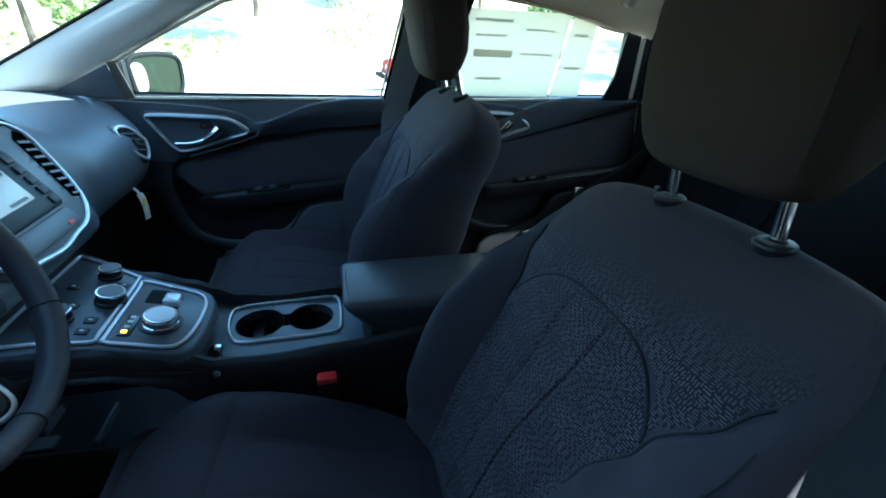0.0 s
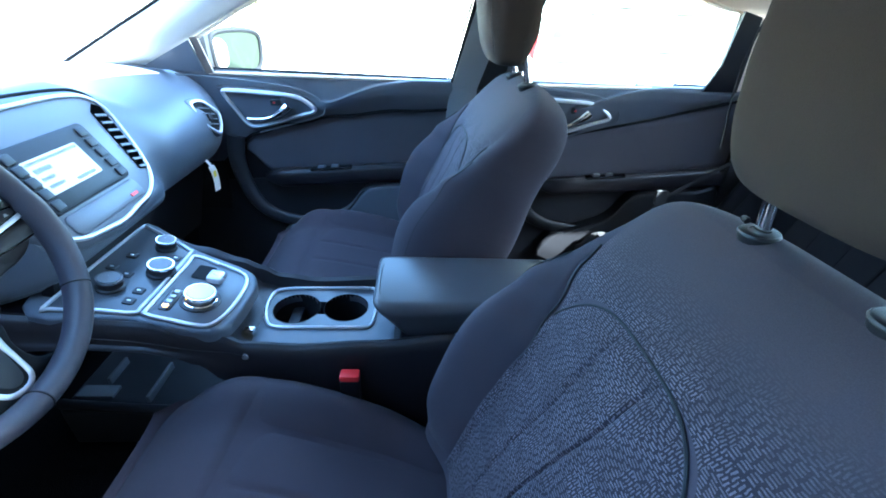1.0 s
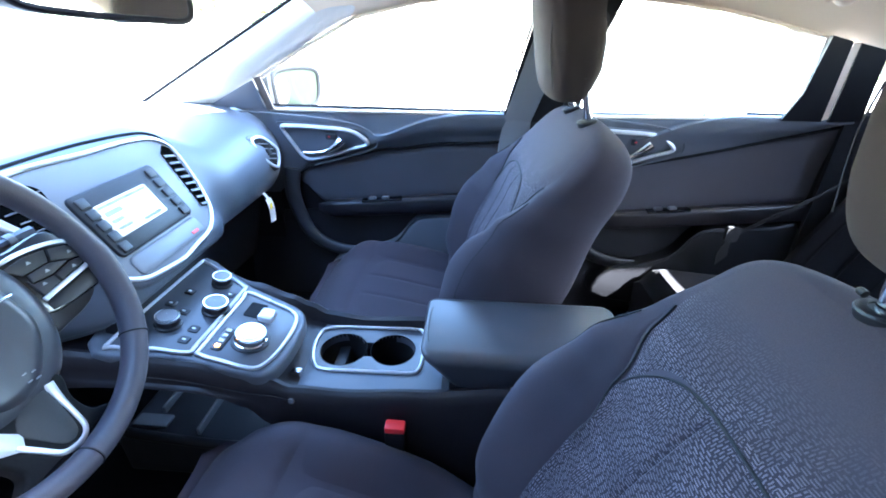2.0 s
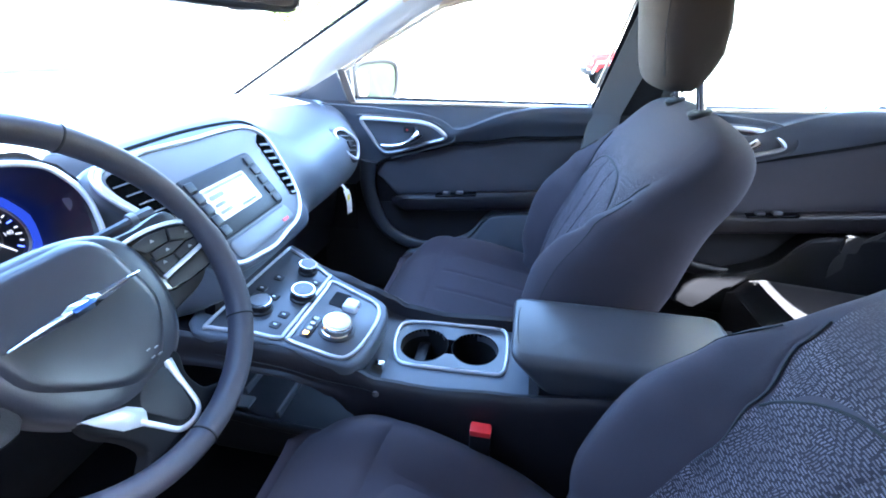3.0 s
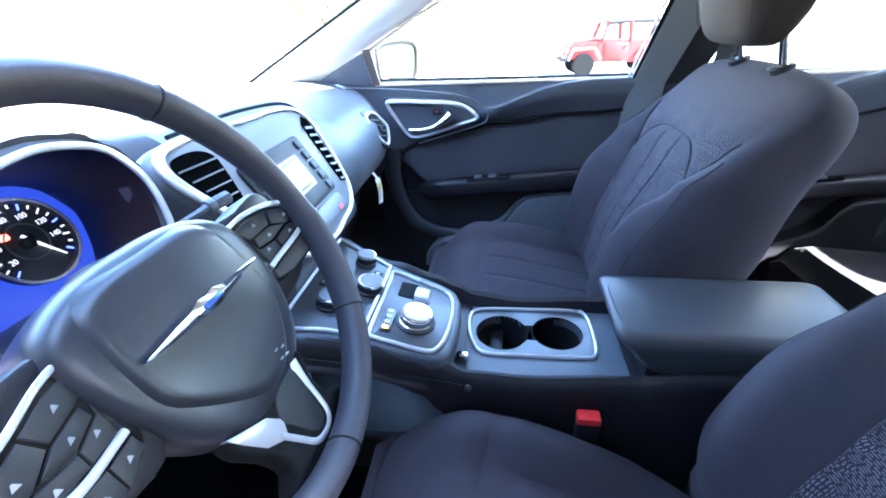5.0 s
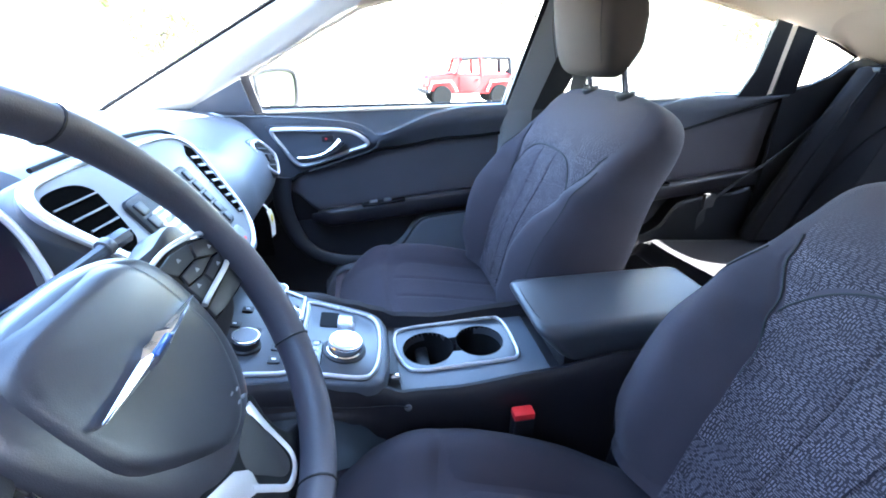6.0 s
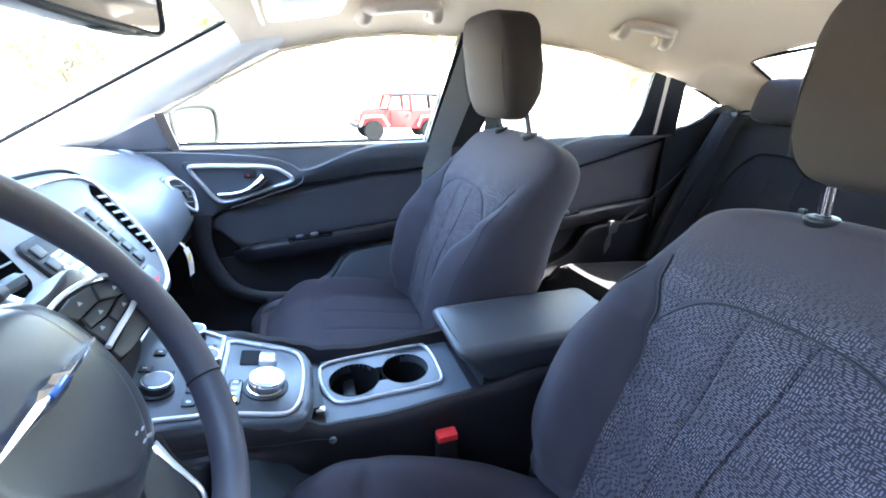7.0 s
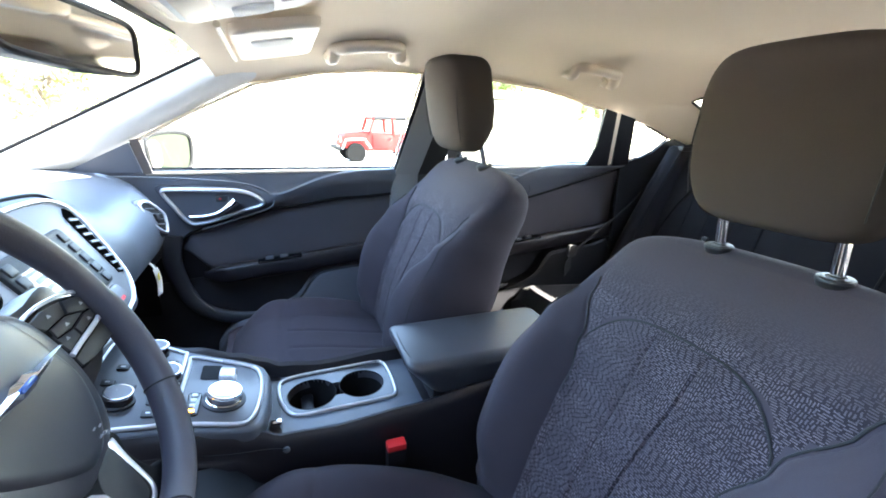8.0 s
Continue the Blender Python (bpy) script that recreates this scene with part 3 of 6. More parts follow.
part("seal", sweep([windscreen(1.0, k / 24) for k in range(25)], 0.008), RUBBER, win)


def rear_screen(u, v):
    q = 2 * v - 1
    hi = Vector((0.945 + 0.06 * (1 - q * q), 0.50 * q, 1.224 + 0.055 * (1 - q * q)))
    lo = Vector((1.5 + 0.12 * (1 - q * q), 0.56 * q, 1.01))
    return hi.lerp(lo, u) + Vector((0.03, 0, 0.06)) * 0.5 * math.sin(math.pi * u) * (1 - q ** 4)


win = thing("window_2", (1.2, 0, 1.1), "clear rear window with a black border seal", "window", kind="structure")
p = part("pane", sheet(rear_screen, 12, 18, (0, 0, 0.005)), PANE, win)
p.visible_shadow = False
for v in (0.0, 1.0):
    part("seal", sweep([rear_screen(k / 16, v) for k in range(17)], 0.006), RUBBER, win)
part("seal", sweep([rear_screen(0.0, k / 20) for k in range(21)], 0.006), RUBBER, win)

FRONT_GLASS = [(-0.87, 0.945), (-0.88, 1.035), (-0.74, 1.112), (-0.56, 1.2), (-0.39, 1.238), (-0.25, 1.253), (-0.08, 1.256), (-0.15, 0.95)]
REAR_GLASS = [(0.02, 0.95), (0.10, 1.256), (0.2, 1.25), (0.364, 1.234), (0.52, 1.206), (0.65, 1.178), (0.70, 0.962)]
QUARTER = [(0.805, 1.148), (0.92, 1.118), (1.04, 1.077), (0.99, 1.02), (0.93, 0.992), (0.865, 0.978)]


def side_place(s, out=0.0):
    return lambda a, b, c: Vector((a, s * (gy(b) + out + c), b))


def strip(points, width, s, out, thick=0.012):
    """A flat band that lies on the side glass plane along points (x, z)."""
    ps = [Vector(q) for q in points]
    left, right = [], []
    for i, q in enumerate(ps):
        d = (ps[min(i + 1, len(ps) - 1)] - ps[max(i - 1, 0)]).normalized()
        side = Vector((-d.y, d.x)) * width / 2
        left.append(q + side)
        right.append(q - side)
    return slab(left + right[::-1], side_place(s, out), -thick, 0.0, 0.003)


def a_pillar(s):
    w = [Vector((-1.3, 0.672, 0.936)), Vector((-1.1, 0.637, 1.038)), Vector((-0.86, 0.598, 1.161)), Vector((-0.635, 0.562, 1.276)), Vector((-0.56, 0.545, 1.30))]
    d = [Vector((-1.06, 0.712, 0.948)), Vector((-0.885, 0.684, 1.036)), Vector((-0.74, 0.656, 1.112)), Vector((-0.57, 0.625, 1.198)), Vector((-0.46, 0.606, 1.23))]
    a, b = spline(w, n=5), spline(d, n=5)

    def fn(u, v):
        k = u * (len(a) - 1)
        i = min(int(k), len(a) - 2)
        p, q = a[i].lerp(a[i + 1], k - i), b[i].lerp(b[i + 1], k - i)
        r = p.lerp(q, v) + Vector((0.02, -0.03, 0.0)) * math.sin(math.pi * v)
        return Vector((r.x, s * r.y, r.z))

    return sheet(fn, 20, 8, (0, s * 0.02, 0.004))


def c_pillar(s):
    lo = spline([Vector((0.78, 0.645, 1.172)), Vector((0.90, 0.648, 1.130)), Vector((1.05, 0.664, 1.075)), Vector((1.3, 0.67, 1.0))], n=5)
    hi = spline([Vector((0.88, 0.52, 1.250)), Vector((0.97, 0.508, 1.220)), Vector((1.2, 0.525, 1.125)), Vector((1.5, 0.56, 1.0))], n=5)

    def fn(u, v):
        k = u * (len(lo) - 1)
        i = min(int(k), len(lo) - 2)
        r = lo[i].lerp(lo[i + 1], k - i).lerp(hi[i].lerp(hi[i + 1], k - i), v) + Vector((0, -0.012, -0.006)) * math.sin(math.pi * v)
        return Vector((r.x, s * r.y, r.z))

    return sheet(fn, 15, 8, (0, s * 0.015, 0.01))


for s in (1, -1):
    tagged(part("pillar_trim", a_pillar(s), PILLARTRIM), "pale grey moulded windscreen pillar trim", "pillar", kind="structure")
    tagged(part("pillar_trim", c_pillar(s), LINER), "beige rear pillar trim", "pillar", kind="structure")
    if s < 0:
        near = thing("pillar", (0, -0.70, 0.9), "dark door pillar beside the driver's seat", "pillar", kind="structure")
        fore = lambda z: curve_at([(0.70, -0.26), (0.925, -0.20), (0.992, -0.142), (1.041, -0.097), (1.093, -0.065), (1.262, -0.03)], z)
        # rear edge widened out of view, to trim the sun patch on the seat
        span_ = lambda z, v: Vector((lerp(fore(z), max(fore(z) + 0.15, z - 0.828), v), -gy(z), z))
        edge_ = lambda u, v: span_(lerp(0.70, 1.262, u), v)
        part("jamb", sheet(edge_, 24, 4, (0, -0.04, 0)), RUBBER, near)
        part("lower_jamb", box(-0.26, -0.08, -0.83, -0.795, 0.25, 0.70, 0.01), RUBBER, near)
        continue
    mid = thing("pillar", (0, s * 0.68, 0.9), "grey centre pillar trim between the doors", "pillar", kind="structure")
    band = lambda u, v: Vector((lerp(lerp(-0.142, 0.02, v), lerp(-0.062, 0.12, v), u), s * (gy(lerp(0.93, 1.262, u)) - 0.025 - 0.016 * math.sin(math.pi * v)), lerp(0.93, 1.262, u)))
    part("upper_trim", sheet(lambda u, v: band(u, 0.48 * v), 10, 6, (0, s * 0.045, 0)), PILLARGREY, mid)
    part("belt_cover", sheet(lambda u, v: band(u, lerp(0.49, 1.0, v)) + Vector((0, s * 0.004, 0)), 10, 6, (0, s * 0.045, 0)), RUBBER, mid)
    low = lambda u, v: Vector((lerp(-0.155, 0.03, v), s * (0.70 - 0.03 * math.sin(math.pi * v)), lerp(0.25, 0.94, u))).lerp(band(0.02, v), smooth(0.55, 1.0, u))
    part("lower_trim", sheet(lambda u, v: low(u, 0.48 * v), 16, 6, (0, s * 0.045, 0)), PILLARGREY, mid)
    part("lower_cover", sheet(lambda u, v: low(u, lerp(0.49, 1.0, v)) + Vector((0, s * 0.004, 0)), 16, 6, (0, s * 0.045, 0)), PLASTIC, mid)
    part("belt_webbing", sheet(lambda u, v: Vector((lerp(0.0, 0.045, v) + lerp(-0.07, 0.03, u), s * (lerp(0.60, 0.578, u) - 0.012 * math.sin(math.pi * u)), lerp(0.40, 1.19, u))), 14, 2, (0, s * 0.002, 0)), BELT, mid)
    part("belt_anchor", slab(rrect(-0.005, 0.065, 1.16, 1.225, 0.02), lambda a, b, c: Vector((a + 0.02, s * (gy(b) - 0.055 + c), b)), 0.0, 0.03, 0.0), PLASTIC, mid)


# ---- doors ----
def door_y(z):
    return curve_at([(0.28, 0.69), (0.45, 0.715), (0.6, 0.73), (0.78, 0.73), (0.87, 0.722), (0.92, 0.706), (0.94, 0.695)], z)


def crease(x):
    """Height of the crease under the door's upper pad, in the front door's x."""
    return curve_at([(-0.9, 0.66), (-0.84, 0.725), (-0.76, 0.765), (-0.66, 0.795), (-0.5, 0.828), (-0.3, 0.853), (0.0, 0.872)], x)


def crease_rear(x):
    t = (x + 1.0) / 0.91
    return 0.74 + 0.105 * t + 0.09 * t * t


def arm_z(x):
    return 0.632 + 0.092 * (x + 0.72)


BEZEL = [(-0.838, 0.889), (-0.80, 0.895), (-0.72, 0.892), (-0.65, 0.888), (-0.605, 0.877), (-0.570, 0.852), (-0.572, 0.838), (-0.62, 0.824), (-0.69, 0.800), (-0.755, 0.786), (-0.785, 0.795), (-0.812, 0.838)]


CREST = spline([(-1.10, 0.947), (-0.95, 0.947), (-0.78, 0.943), (-0.67, 0.928), (-0.595, 0.894), (-0.545, 0.870), (-0.50, 0.876), (-0.44, 0.900), (-0.37, 0.926), (-0.28, 0.943), (-0.16, 0.948), (0.20, 0.948)], n=8)


def crest(x):
    """Height of the door pad's upper edge: it dips behind the handle and swells towards the rear."""
    for (a, va), (b, vb) in zip(CREST, CREST[1:]):
        if x <= b:
            return lerp(va, vb, max(0.0, (x - a) / (b - a)))
    return CREST[-1].y


def door(s, dx, x0, x1, name, label, shift):
    """An inner door: dx moves the front door's features back, x0 and x1 are its ends."""
    e = thing(name, ((x0 + x1) / 2, s * 0.72, 0.3), label, "door", kind="structure")
    P = lambda x, y, z: Vector((x, s * y, z + shift * smooth(0.6, 0.9, z)))
    crease_ = crease if dx == 0 else crease_rear

    def upper(u, v):
        x = lerp(x0, x1, u)
        z0 = crease_(x - dx)
        a = x - dx + (0.16 if dx else 0.0)
        top = (crest(a - 0.012) + crest(a) + crest(a + 0.012)) / 3
        rim_y = lerp(lerp(0.711, door_y(top), smooth(-0.76, -0.62, a)), 0.688, smooth(-0.60, -0.50, a))
        t = min(1, v / 0.62)
        z = lerp(z0, top, t)
        y = lerp(door_y(z), rim_y, t ** 1.5) - 0.010 * math.sin(math.pi * t)
        if v > 0.62:
            k = (v - 0.62) / 0.38
            z = lerp(top, top + 0.004, k / 0.3) if k < 0.3 else lerp(top + 0.004, 0.950, (k - 0.3) / 0.7)
            y = lerp(rim_y, max(rim_y, 0.704), smooth(0, 0.4, k)) + min(0.010, 0.714 - max(rim_y, 0.704)) * smooth(0.3, 1.0, k)
        return P(x, y, z)

    part("door_core", sheet(lambda u, v: P(lerp(x0, x1, u), 0.752, lerp(0.26, 0.935, v)), 4, 6, (0, s * 0.006, 0)), PLASTIC, e)
    part("upper_pad", sheet(upper, 64, 34, (0, s * 0.006, -0.002)), DOORSKIN, e)

    def insert(u, v):
        x = lerp(max(x0, -0.815 + dx), x1, u)
        z = lerp(lerp(crease_(x - dx) - 0.035, arm_z(x - dx) - 0.01, smooth(0.0, 0.13, u) ** 0.6), crease_(x - dx) - 0.006, v)
        edge = smooth(0, 0.1, v) * smooth(1.0, 0.9, v) * smooth(0, 0.06, u)
        return P(x, door_y(z) + 0.012 - 0.011 * edge, z)

    part("fabric_insert", sheet(insert, 36, 14, (0, s * 0.01, 0)), DOORCLOTH, e, "dark cloth door insert")
    part("crease", sweep([P(lerp(max(x0, -0.86 + dx), x1, k / 30), door_y(crease_(lerp(max(x0, -0.86 + dx), x1, k / 30) - dx)) - 0.002, crease_(lerp(max(x0, -0.86 + dx), x1, k / 30) - dx) - 0.004) for k in range(31)], 0.005), RUBBER, e)

    def arm(u, v):
        a0 = max(x0 + 0.01, -0.765 + dx)
        x = lerp(a0, x1, u)
        w = 0.046 * smooth(0, 0.12, u) ** 0.5 + 0.004
        t = 2 * math.pi * v
        z = arm_z(x - dx) - 0.02 + 0.03 * math.copysign(abs(math.sin(t)) ** 0.6, math.sin(t)) * (0.4 + 0.6 * smooth(0, 0.1, u))
        y = door_y(0.64) + 0.01 - w * (0.5 + 0.5 * math.copysign(abs(math.cos(t)) ** 0.6, math.cos(t)))
        return P(x, y, z)

    bm = bmesh.new()
    rows = [[bm.verts.new(arm(i / 36, j / 20)) for j in range(20)] for i in range(37)]
    for a, b in zip(rows, rows[1:]):
        for j in range(20):
            bm.faces.new((a[j], a[(j + 1) % 20], b[(j + 1) % 20], b[j]))
    bm.faces.new(rows[0])
    bm.faces.new(rows[-1])
    part("armrest", bm, LEATHER, e, "padded black armrest")
    part("armrest_stitch", sweep([P(lerp(-0.74 + dx, x1, k / 20), 0.702, arm_z(lerp(-0.74, x1 - dx, k / 20)) + 0.009) for k in range(21)], 0.0014, sides=5), STITCH, e)

    def lower(u, v):
        x = lerp(x0, x1, u)
        z = lerp(0.26, arm_z(x - dx) - 0.03, v)
        return P(x, door_y(z) + 0.018, z)

    part("lower_panel", sheet(lower, 30, 14, (0, s * 0.012, 0)), DOORLOW, e)
    pocket = spline([(-0.70 + dx, 0.33), (-0.70 + dx, 0.43), (-0.60 + dx, 0.462), (-0.49 + dx, 0.505), (-0.43 + dx, 0.575), (-0.38 + dx, 0.602), (x1 - 0.1, 0.618), (x1 - 0.01, 0.615), (x1 - 0.01, 0.33)], True, 4)
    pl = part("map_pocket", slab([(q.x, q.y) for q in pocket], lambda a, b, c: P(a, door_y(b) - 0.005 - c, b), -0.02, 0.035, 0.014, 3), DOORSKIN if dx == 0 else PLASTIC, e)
    part("pocket_rim", sweep([P(q.x, door_y(q.y) - 0.034, q.y) for q in spline([(-0.62 + dx, 0.453), (-0.49 + dx, 0.503), (-0.43 + dx, 0.573), (-0.38 + dx, 0.600), (x1 - 0.1, 0.615)], n=6)], 0.004), PLASTIC, pl)
    part("front_border", sweep([P(q.x, door_y(q.y) - 0.004, q.y) for q in spline([(-0.835 + dx, 0.750), (-0.846 + dx, 0.665), (-0.825 + dx, 0.570), (-0.78 + dx, 0.500), (-0.70 + dx, 0.460), (-0.58 + dx, 0.445)], n=8)], lambda t: lerp(0.030, 0.020, t), sides=14, flat=0.6, up=Vector((0, s, 0))), ARMSKIN if dx == 0 else PLASTIC, e)

    ring = spline([(x + dx, z) for x, z in BEZEL], True, 5)
    bz = part("handle_bezel", sweep([P(q.x, door_y(q.y) - 0.020, q.y) for q in ring], 0.0085, True, 10, 0.7), SILVER, e, "satin silver handle surround")
    # flat plate, its black stands for the shade in the handle's hollow
    part("handle_cup", slab([(q.x, q.y) for q in ring], lambda a, b, c: P(a, door_y(b) - 0.015 - c, b), -0.004, 0.0), RUBBER, bz)
    inner = [((q.x - (-0.70 + dx)) * 1.13 + (-0.70 + dx), (q.y - 0.843) * 1.2 + 0.843) for q in ring]
    part("bezel_border", slab(inner, lambda a, b, c: P(a, door_y(b) - 0.009 - c, b), -0.004, 0.006, 0.005), DOORSKIN, bz)
    lever = spline([(-0.775 + dx, 0.812), (-0.74 + dx, 0.812), (-0.70 + dx, 0.820), (-0.668 + dx, 0.838), (-0.642 + dx, 0.860)], n=5)
    part("door_handle", sweep([P(q.x, door_y(q.y) - 0.032, q.y) for q in lever], lambda t: lerp(0.008, 0.020, smooth(0.35, 0.95, t)), sides=10, flat=0.75), CHROME, bz, "chrome door handle")
    part("lock_button", slab(rrect(-0.70 + dx, -0.665 + dx, 0.853, 0.872, 0.005), lambda a, b, c: P(a, door_y(b) - 0.015 - c, b), 0.0, 0.012, 0.003), BUTTON, bz)
    part("lock_mark", slab(rrect(-0.690 + dx, -0.684 + dx, 0.861, 0.866, 0.001), lambda a, b, c: P(a, door_y(b) - 0.0275 - c, b), 0.0, 0.002), RED, bz)
    line = spline([(-1.0 + dx, 0.938), (-0.86 + dx, 0.934), (-0.70 + dx, 0.921), (-0.60 + dx, 0.905), (-0.548 + dx, 0.875), (-0.535 + dx, 0.842), (-0.56 + dx, 0.822), (-0.64 + dx, 0.798), (-0.75 + dx, 0.766)], n=8)
    part("upper_bead", sweep([P(q.x, door_y(q.y) - 0.019, q.y) for q in line if q.x > x0 + 0.01], 0.0026, sides=8), PILLARGREY if dx == 0 else DOORSKIN, e)
    sw = part("switch_plate", slab(rrect(-0.60 + dx, -0.46 + dx, 0.0, 0.030, 0.008), lambda a, b, c: P(a, 0.722 - b, arm_z(a - dx) + 0.004 + c), 0.0, 0.008, 0.003), GLOSSBLACK, e)
    for k in (0, 1):
        part("window_switch", slab(rrect(-0.575 + 0.045 * k + dx, -0.55 + 0.045 * k + dx, 0.006, 0.024, 0.004), lambda a, b, c: P(a, 0.722 - b, arm_z(a - dx) + 0.012 + c), 0.0, 0.007, 0.003), SILVERPAINT, sw)
    # pale grey where a seal is black: sun glare put into the colour
    part("outer_seal", sheet(lambda u, v: Vector((lerp(x0, x1, u), s * lerp(0.717, 0.86, v), 0.949 - 0.012 * v)), 6, 4, (0, 0, -0.012)), PILLARGREY, e)
    part("belt_seal", sweep([P(lerp(x0 + 0.01, x1, k / 12), 0.722, 0.95) for k in range(13)], 0.006, flat=1.0), RUBBER, e)
    return e


door_front = door(1, 0.0, -1.04, -0.11, "door_1", "closed black front passenger door with silver handle surround", 0.004)
door_rear = door(1, 0.953, -0.02, 0.86, "door_2", "closed black rear passenger door with silver handle surround", 0.018)
door(-1, 0.953, -0.02, 0.86, "door_3", "closed black rear door on the driver's side", 0.018)


def side_windows(s, names, front):
    groups = [(names[0], FRONT_GLASS, "clear front side window")] if front else []
    groups += [(names[1], REAR_GLASS, "clear rear side window"), (names[2], QUARTER, "small rear quarter window")]
    for name, outline, label in groups:
        w = thing(name, (outline[0][0], s * 0.7, 0.95), label, "window", kind="structure")
        p = part("pane", slab(outline, side_place(s), 0.0, 0.004), PANE, w)
        p.visible_shadow = False
        part("window_frame", sweep([side_place(s)(a, b, -0.004) for a, b in (outline[1:] + outline[:1] if name != names[2] else outline)], 0.005, name == names[2], 6), LINER if name != names[2] else RUBBER, w)
    if front:
        tri = thing("mirror_sail", (-0.95, s * 0.7, 0.95), "dark triangular corner trim at the front of the window", "trim", kind="structure")
        part("panel", slab([(-1.055, 0.952), (-0.885, 1.036), (-0.872, 0.952)], side_place(s, -0.018), -0.01, 0.0, 0.003), DOORSKIN, tri)
        part("post", strip([(-0.862, 0.945), (-0.874, 1.044)], 0.022, s, -0.004), POSTTRIM, tri)
    fr = thing("door_frame", (0.7, s * 0.68, 0.95), "black rear door window frame with a beige weather strip", "trim", kind="structure")
    part("dark_frame", slab([(0.648, 1.182), (0.705, 1.170), (0.765, 0.96), (0.655, 0.96), (0.668, 1.04)], side_place(s, -0.012), -0.012, 0.0, 0.003), PLASTIC, fr)
    part("weather_strip", strip([(0.718, 1.166), (0.772, 0.965)], 0.018, s, -0.014, 0.008), BEIGEPLASTIC, fr)
    part("dark_post", slab([(0.728, 1.166), (0.806, 1.15), (0.872, 0.965), (0.785, 0.96)], side_place(s, -0.012), -0.012, 0.0, 0.003), PLASTIC, fr)
    belt = lambda x: curve_at([(0.84, 0.962), (0.90, 0.984), (0.97, 1.010), (1.04, 1.068), (1.12, 1.085), (1.36, 1.06)], x)
    low = lambda u, v: Vector((lerp(0.84, 1.36, u), s * (gy(lerp(belt(lerp(0.84, 1.36, u)), 0.97, min(1, v * 3))) - 0.014 - 0.02 * v), lerp(belt(lerp(0.84, 1.36, u)), 0.45, v)))
    part("lower_trim", sheet(low, 26, 12, (0, s * 0.012, 0)), PLASTIC, fr)
    if front:
        part("front_frame", strip([(-0.066, 1.262), (-0.133, 0.95)], 0.020, s, -0.008), RUBBER, fr)
        part("rear_frame", strip([(0.012, 0.95), (0.098, 1.262)], 0.02, s, -0.008), RUBBER, fr)


side_windows(1, ("window_3", "window_4", "window_5"), True)
side_windows(-1, ("", "window_6", "window_7"), False)

# the price sheets taped inside the rear side window
st = thing("window_sticker", (0.4, 0.69, 1.0), "large white printed price sheets taped inside the rear window", "sticker")
part("sheet", slab(rrect(0.10, 0.44, 0.965, 1.222, 0.003, 2), side_place(1, -0.006), -0.0006, 0.0), SHEET, st)
part("sheet", slab([(0.445, 0.968), (0.56, 0.968), (0.54, 1.2), (0.45, 1.215)], side_place(1, -0.006), -0.0006, 0.0), SHEET, st)
for a, b, w, h in ((0.13, 1.19, 0.12, 0.008), (0.14, 1.15, 0.10, 0.006), (0.14, 1.09, 0.13, 0.022), (0.16, 1.02, 0.09, 0.008), (0.30, 1.17, 0.1, 0.005), (0.3, 1.1, 0.11, 0.005), (0.47, 1.16, 0.05, 0.008), (0.47, 1.06, 0.06, 0.008)):
    part("print_bar", slab(rrect(a, a + w, b, b + h, 0.001, 1), side_place(1, -0.0066), -0.0006, 0.0), SHEETBAR, st)


# ---- dashboard ----
PASSENGER = [(-1.47, 0.945), (-1.3, 0.962), (-1.12, 0.966), (-0.99, 0.952), (-0.90, 0.922), (-0.85, 0.882), (-0.828, 0.84), (-0.826, 0.79), (-0.845, 0.745), (-0.885, 0.708), (-0.95, 0.70), (-1.05, 0.70)]
CENTRE = [(-1.47, 0.945), (-1.3, 0.972), (-1.12, 0.985), (-1.0, 0.995), (-0.948, 0.988), (-0.909, 0.943), (-0.882, 0.90), (-0.855, 0.858), (-0.828, 0.815), (-0.80, 0.772), (-0.82, 0.735), (-0.95, 0.70)]
DRIVER = [(-1.47, 0.945), (-1.3, 0.968), (-1.2, 0.982), (-1.15, 0.978), (-1.13, 0.95), (-1.125, 0.92), (-1.12, 0.89), (-1.10, 0.85), (-1.04, 0.80), (-0.97, 0.75), (-0.96, 0.70), (-1.05, 0.68)]


def dash_point(u, v):
    y = lerp(-0.715, 0.70, u)
    wp, wd = smooth(0.2, 0.36, y), smooth(-0.10, -0.14, y)
    k = v * 11
    i = min(int(k), 10)
    t = k - i

    def on(table):
        ps = [Vector(table[max(0, min(11, i + j))]) for j in (-1, 0, 1, 2)]
        a, b, c, d = ps
        return 0.5 * (2 * b + (c - a) * t + (2 * a - 5 * b + 4 * c - d) * t * t + (3 * b - a - 3 * c + d) * t ** 3)

    q = on(CENTRE) * (1 - wp) * (1 - wd) + on(PASSENGER) * wp + on(DRIVER) * wd
    bow = -0.035 * smooth(0.6, 0.72, y) * smooth(0.2, 0.5, v)
    return Vector((q.x + bow, y, q.y))


dash = thing("dashboard", (-1.2, 0, 0.7), "blue-black moulded dashboard with a silver-rimmed centre stack", "dashboard")
part("dash_pad", sheet(dash_point, 96, 66, (-0.02, 0, -0.012)), VINYL, dash)


def stack(a, b, c):
    """Centre stack plane: a across, b up its slope, c out of it."""
    return Vector((-0.845 - 0.54 * b + 0.84 * c, a, 0.865 + 0.84 * b + 0.54 * c))


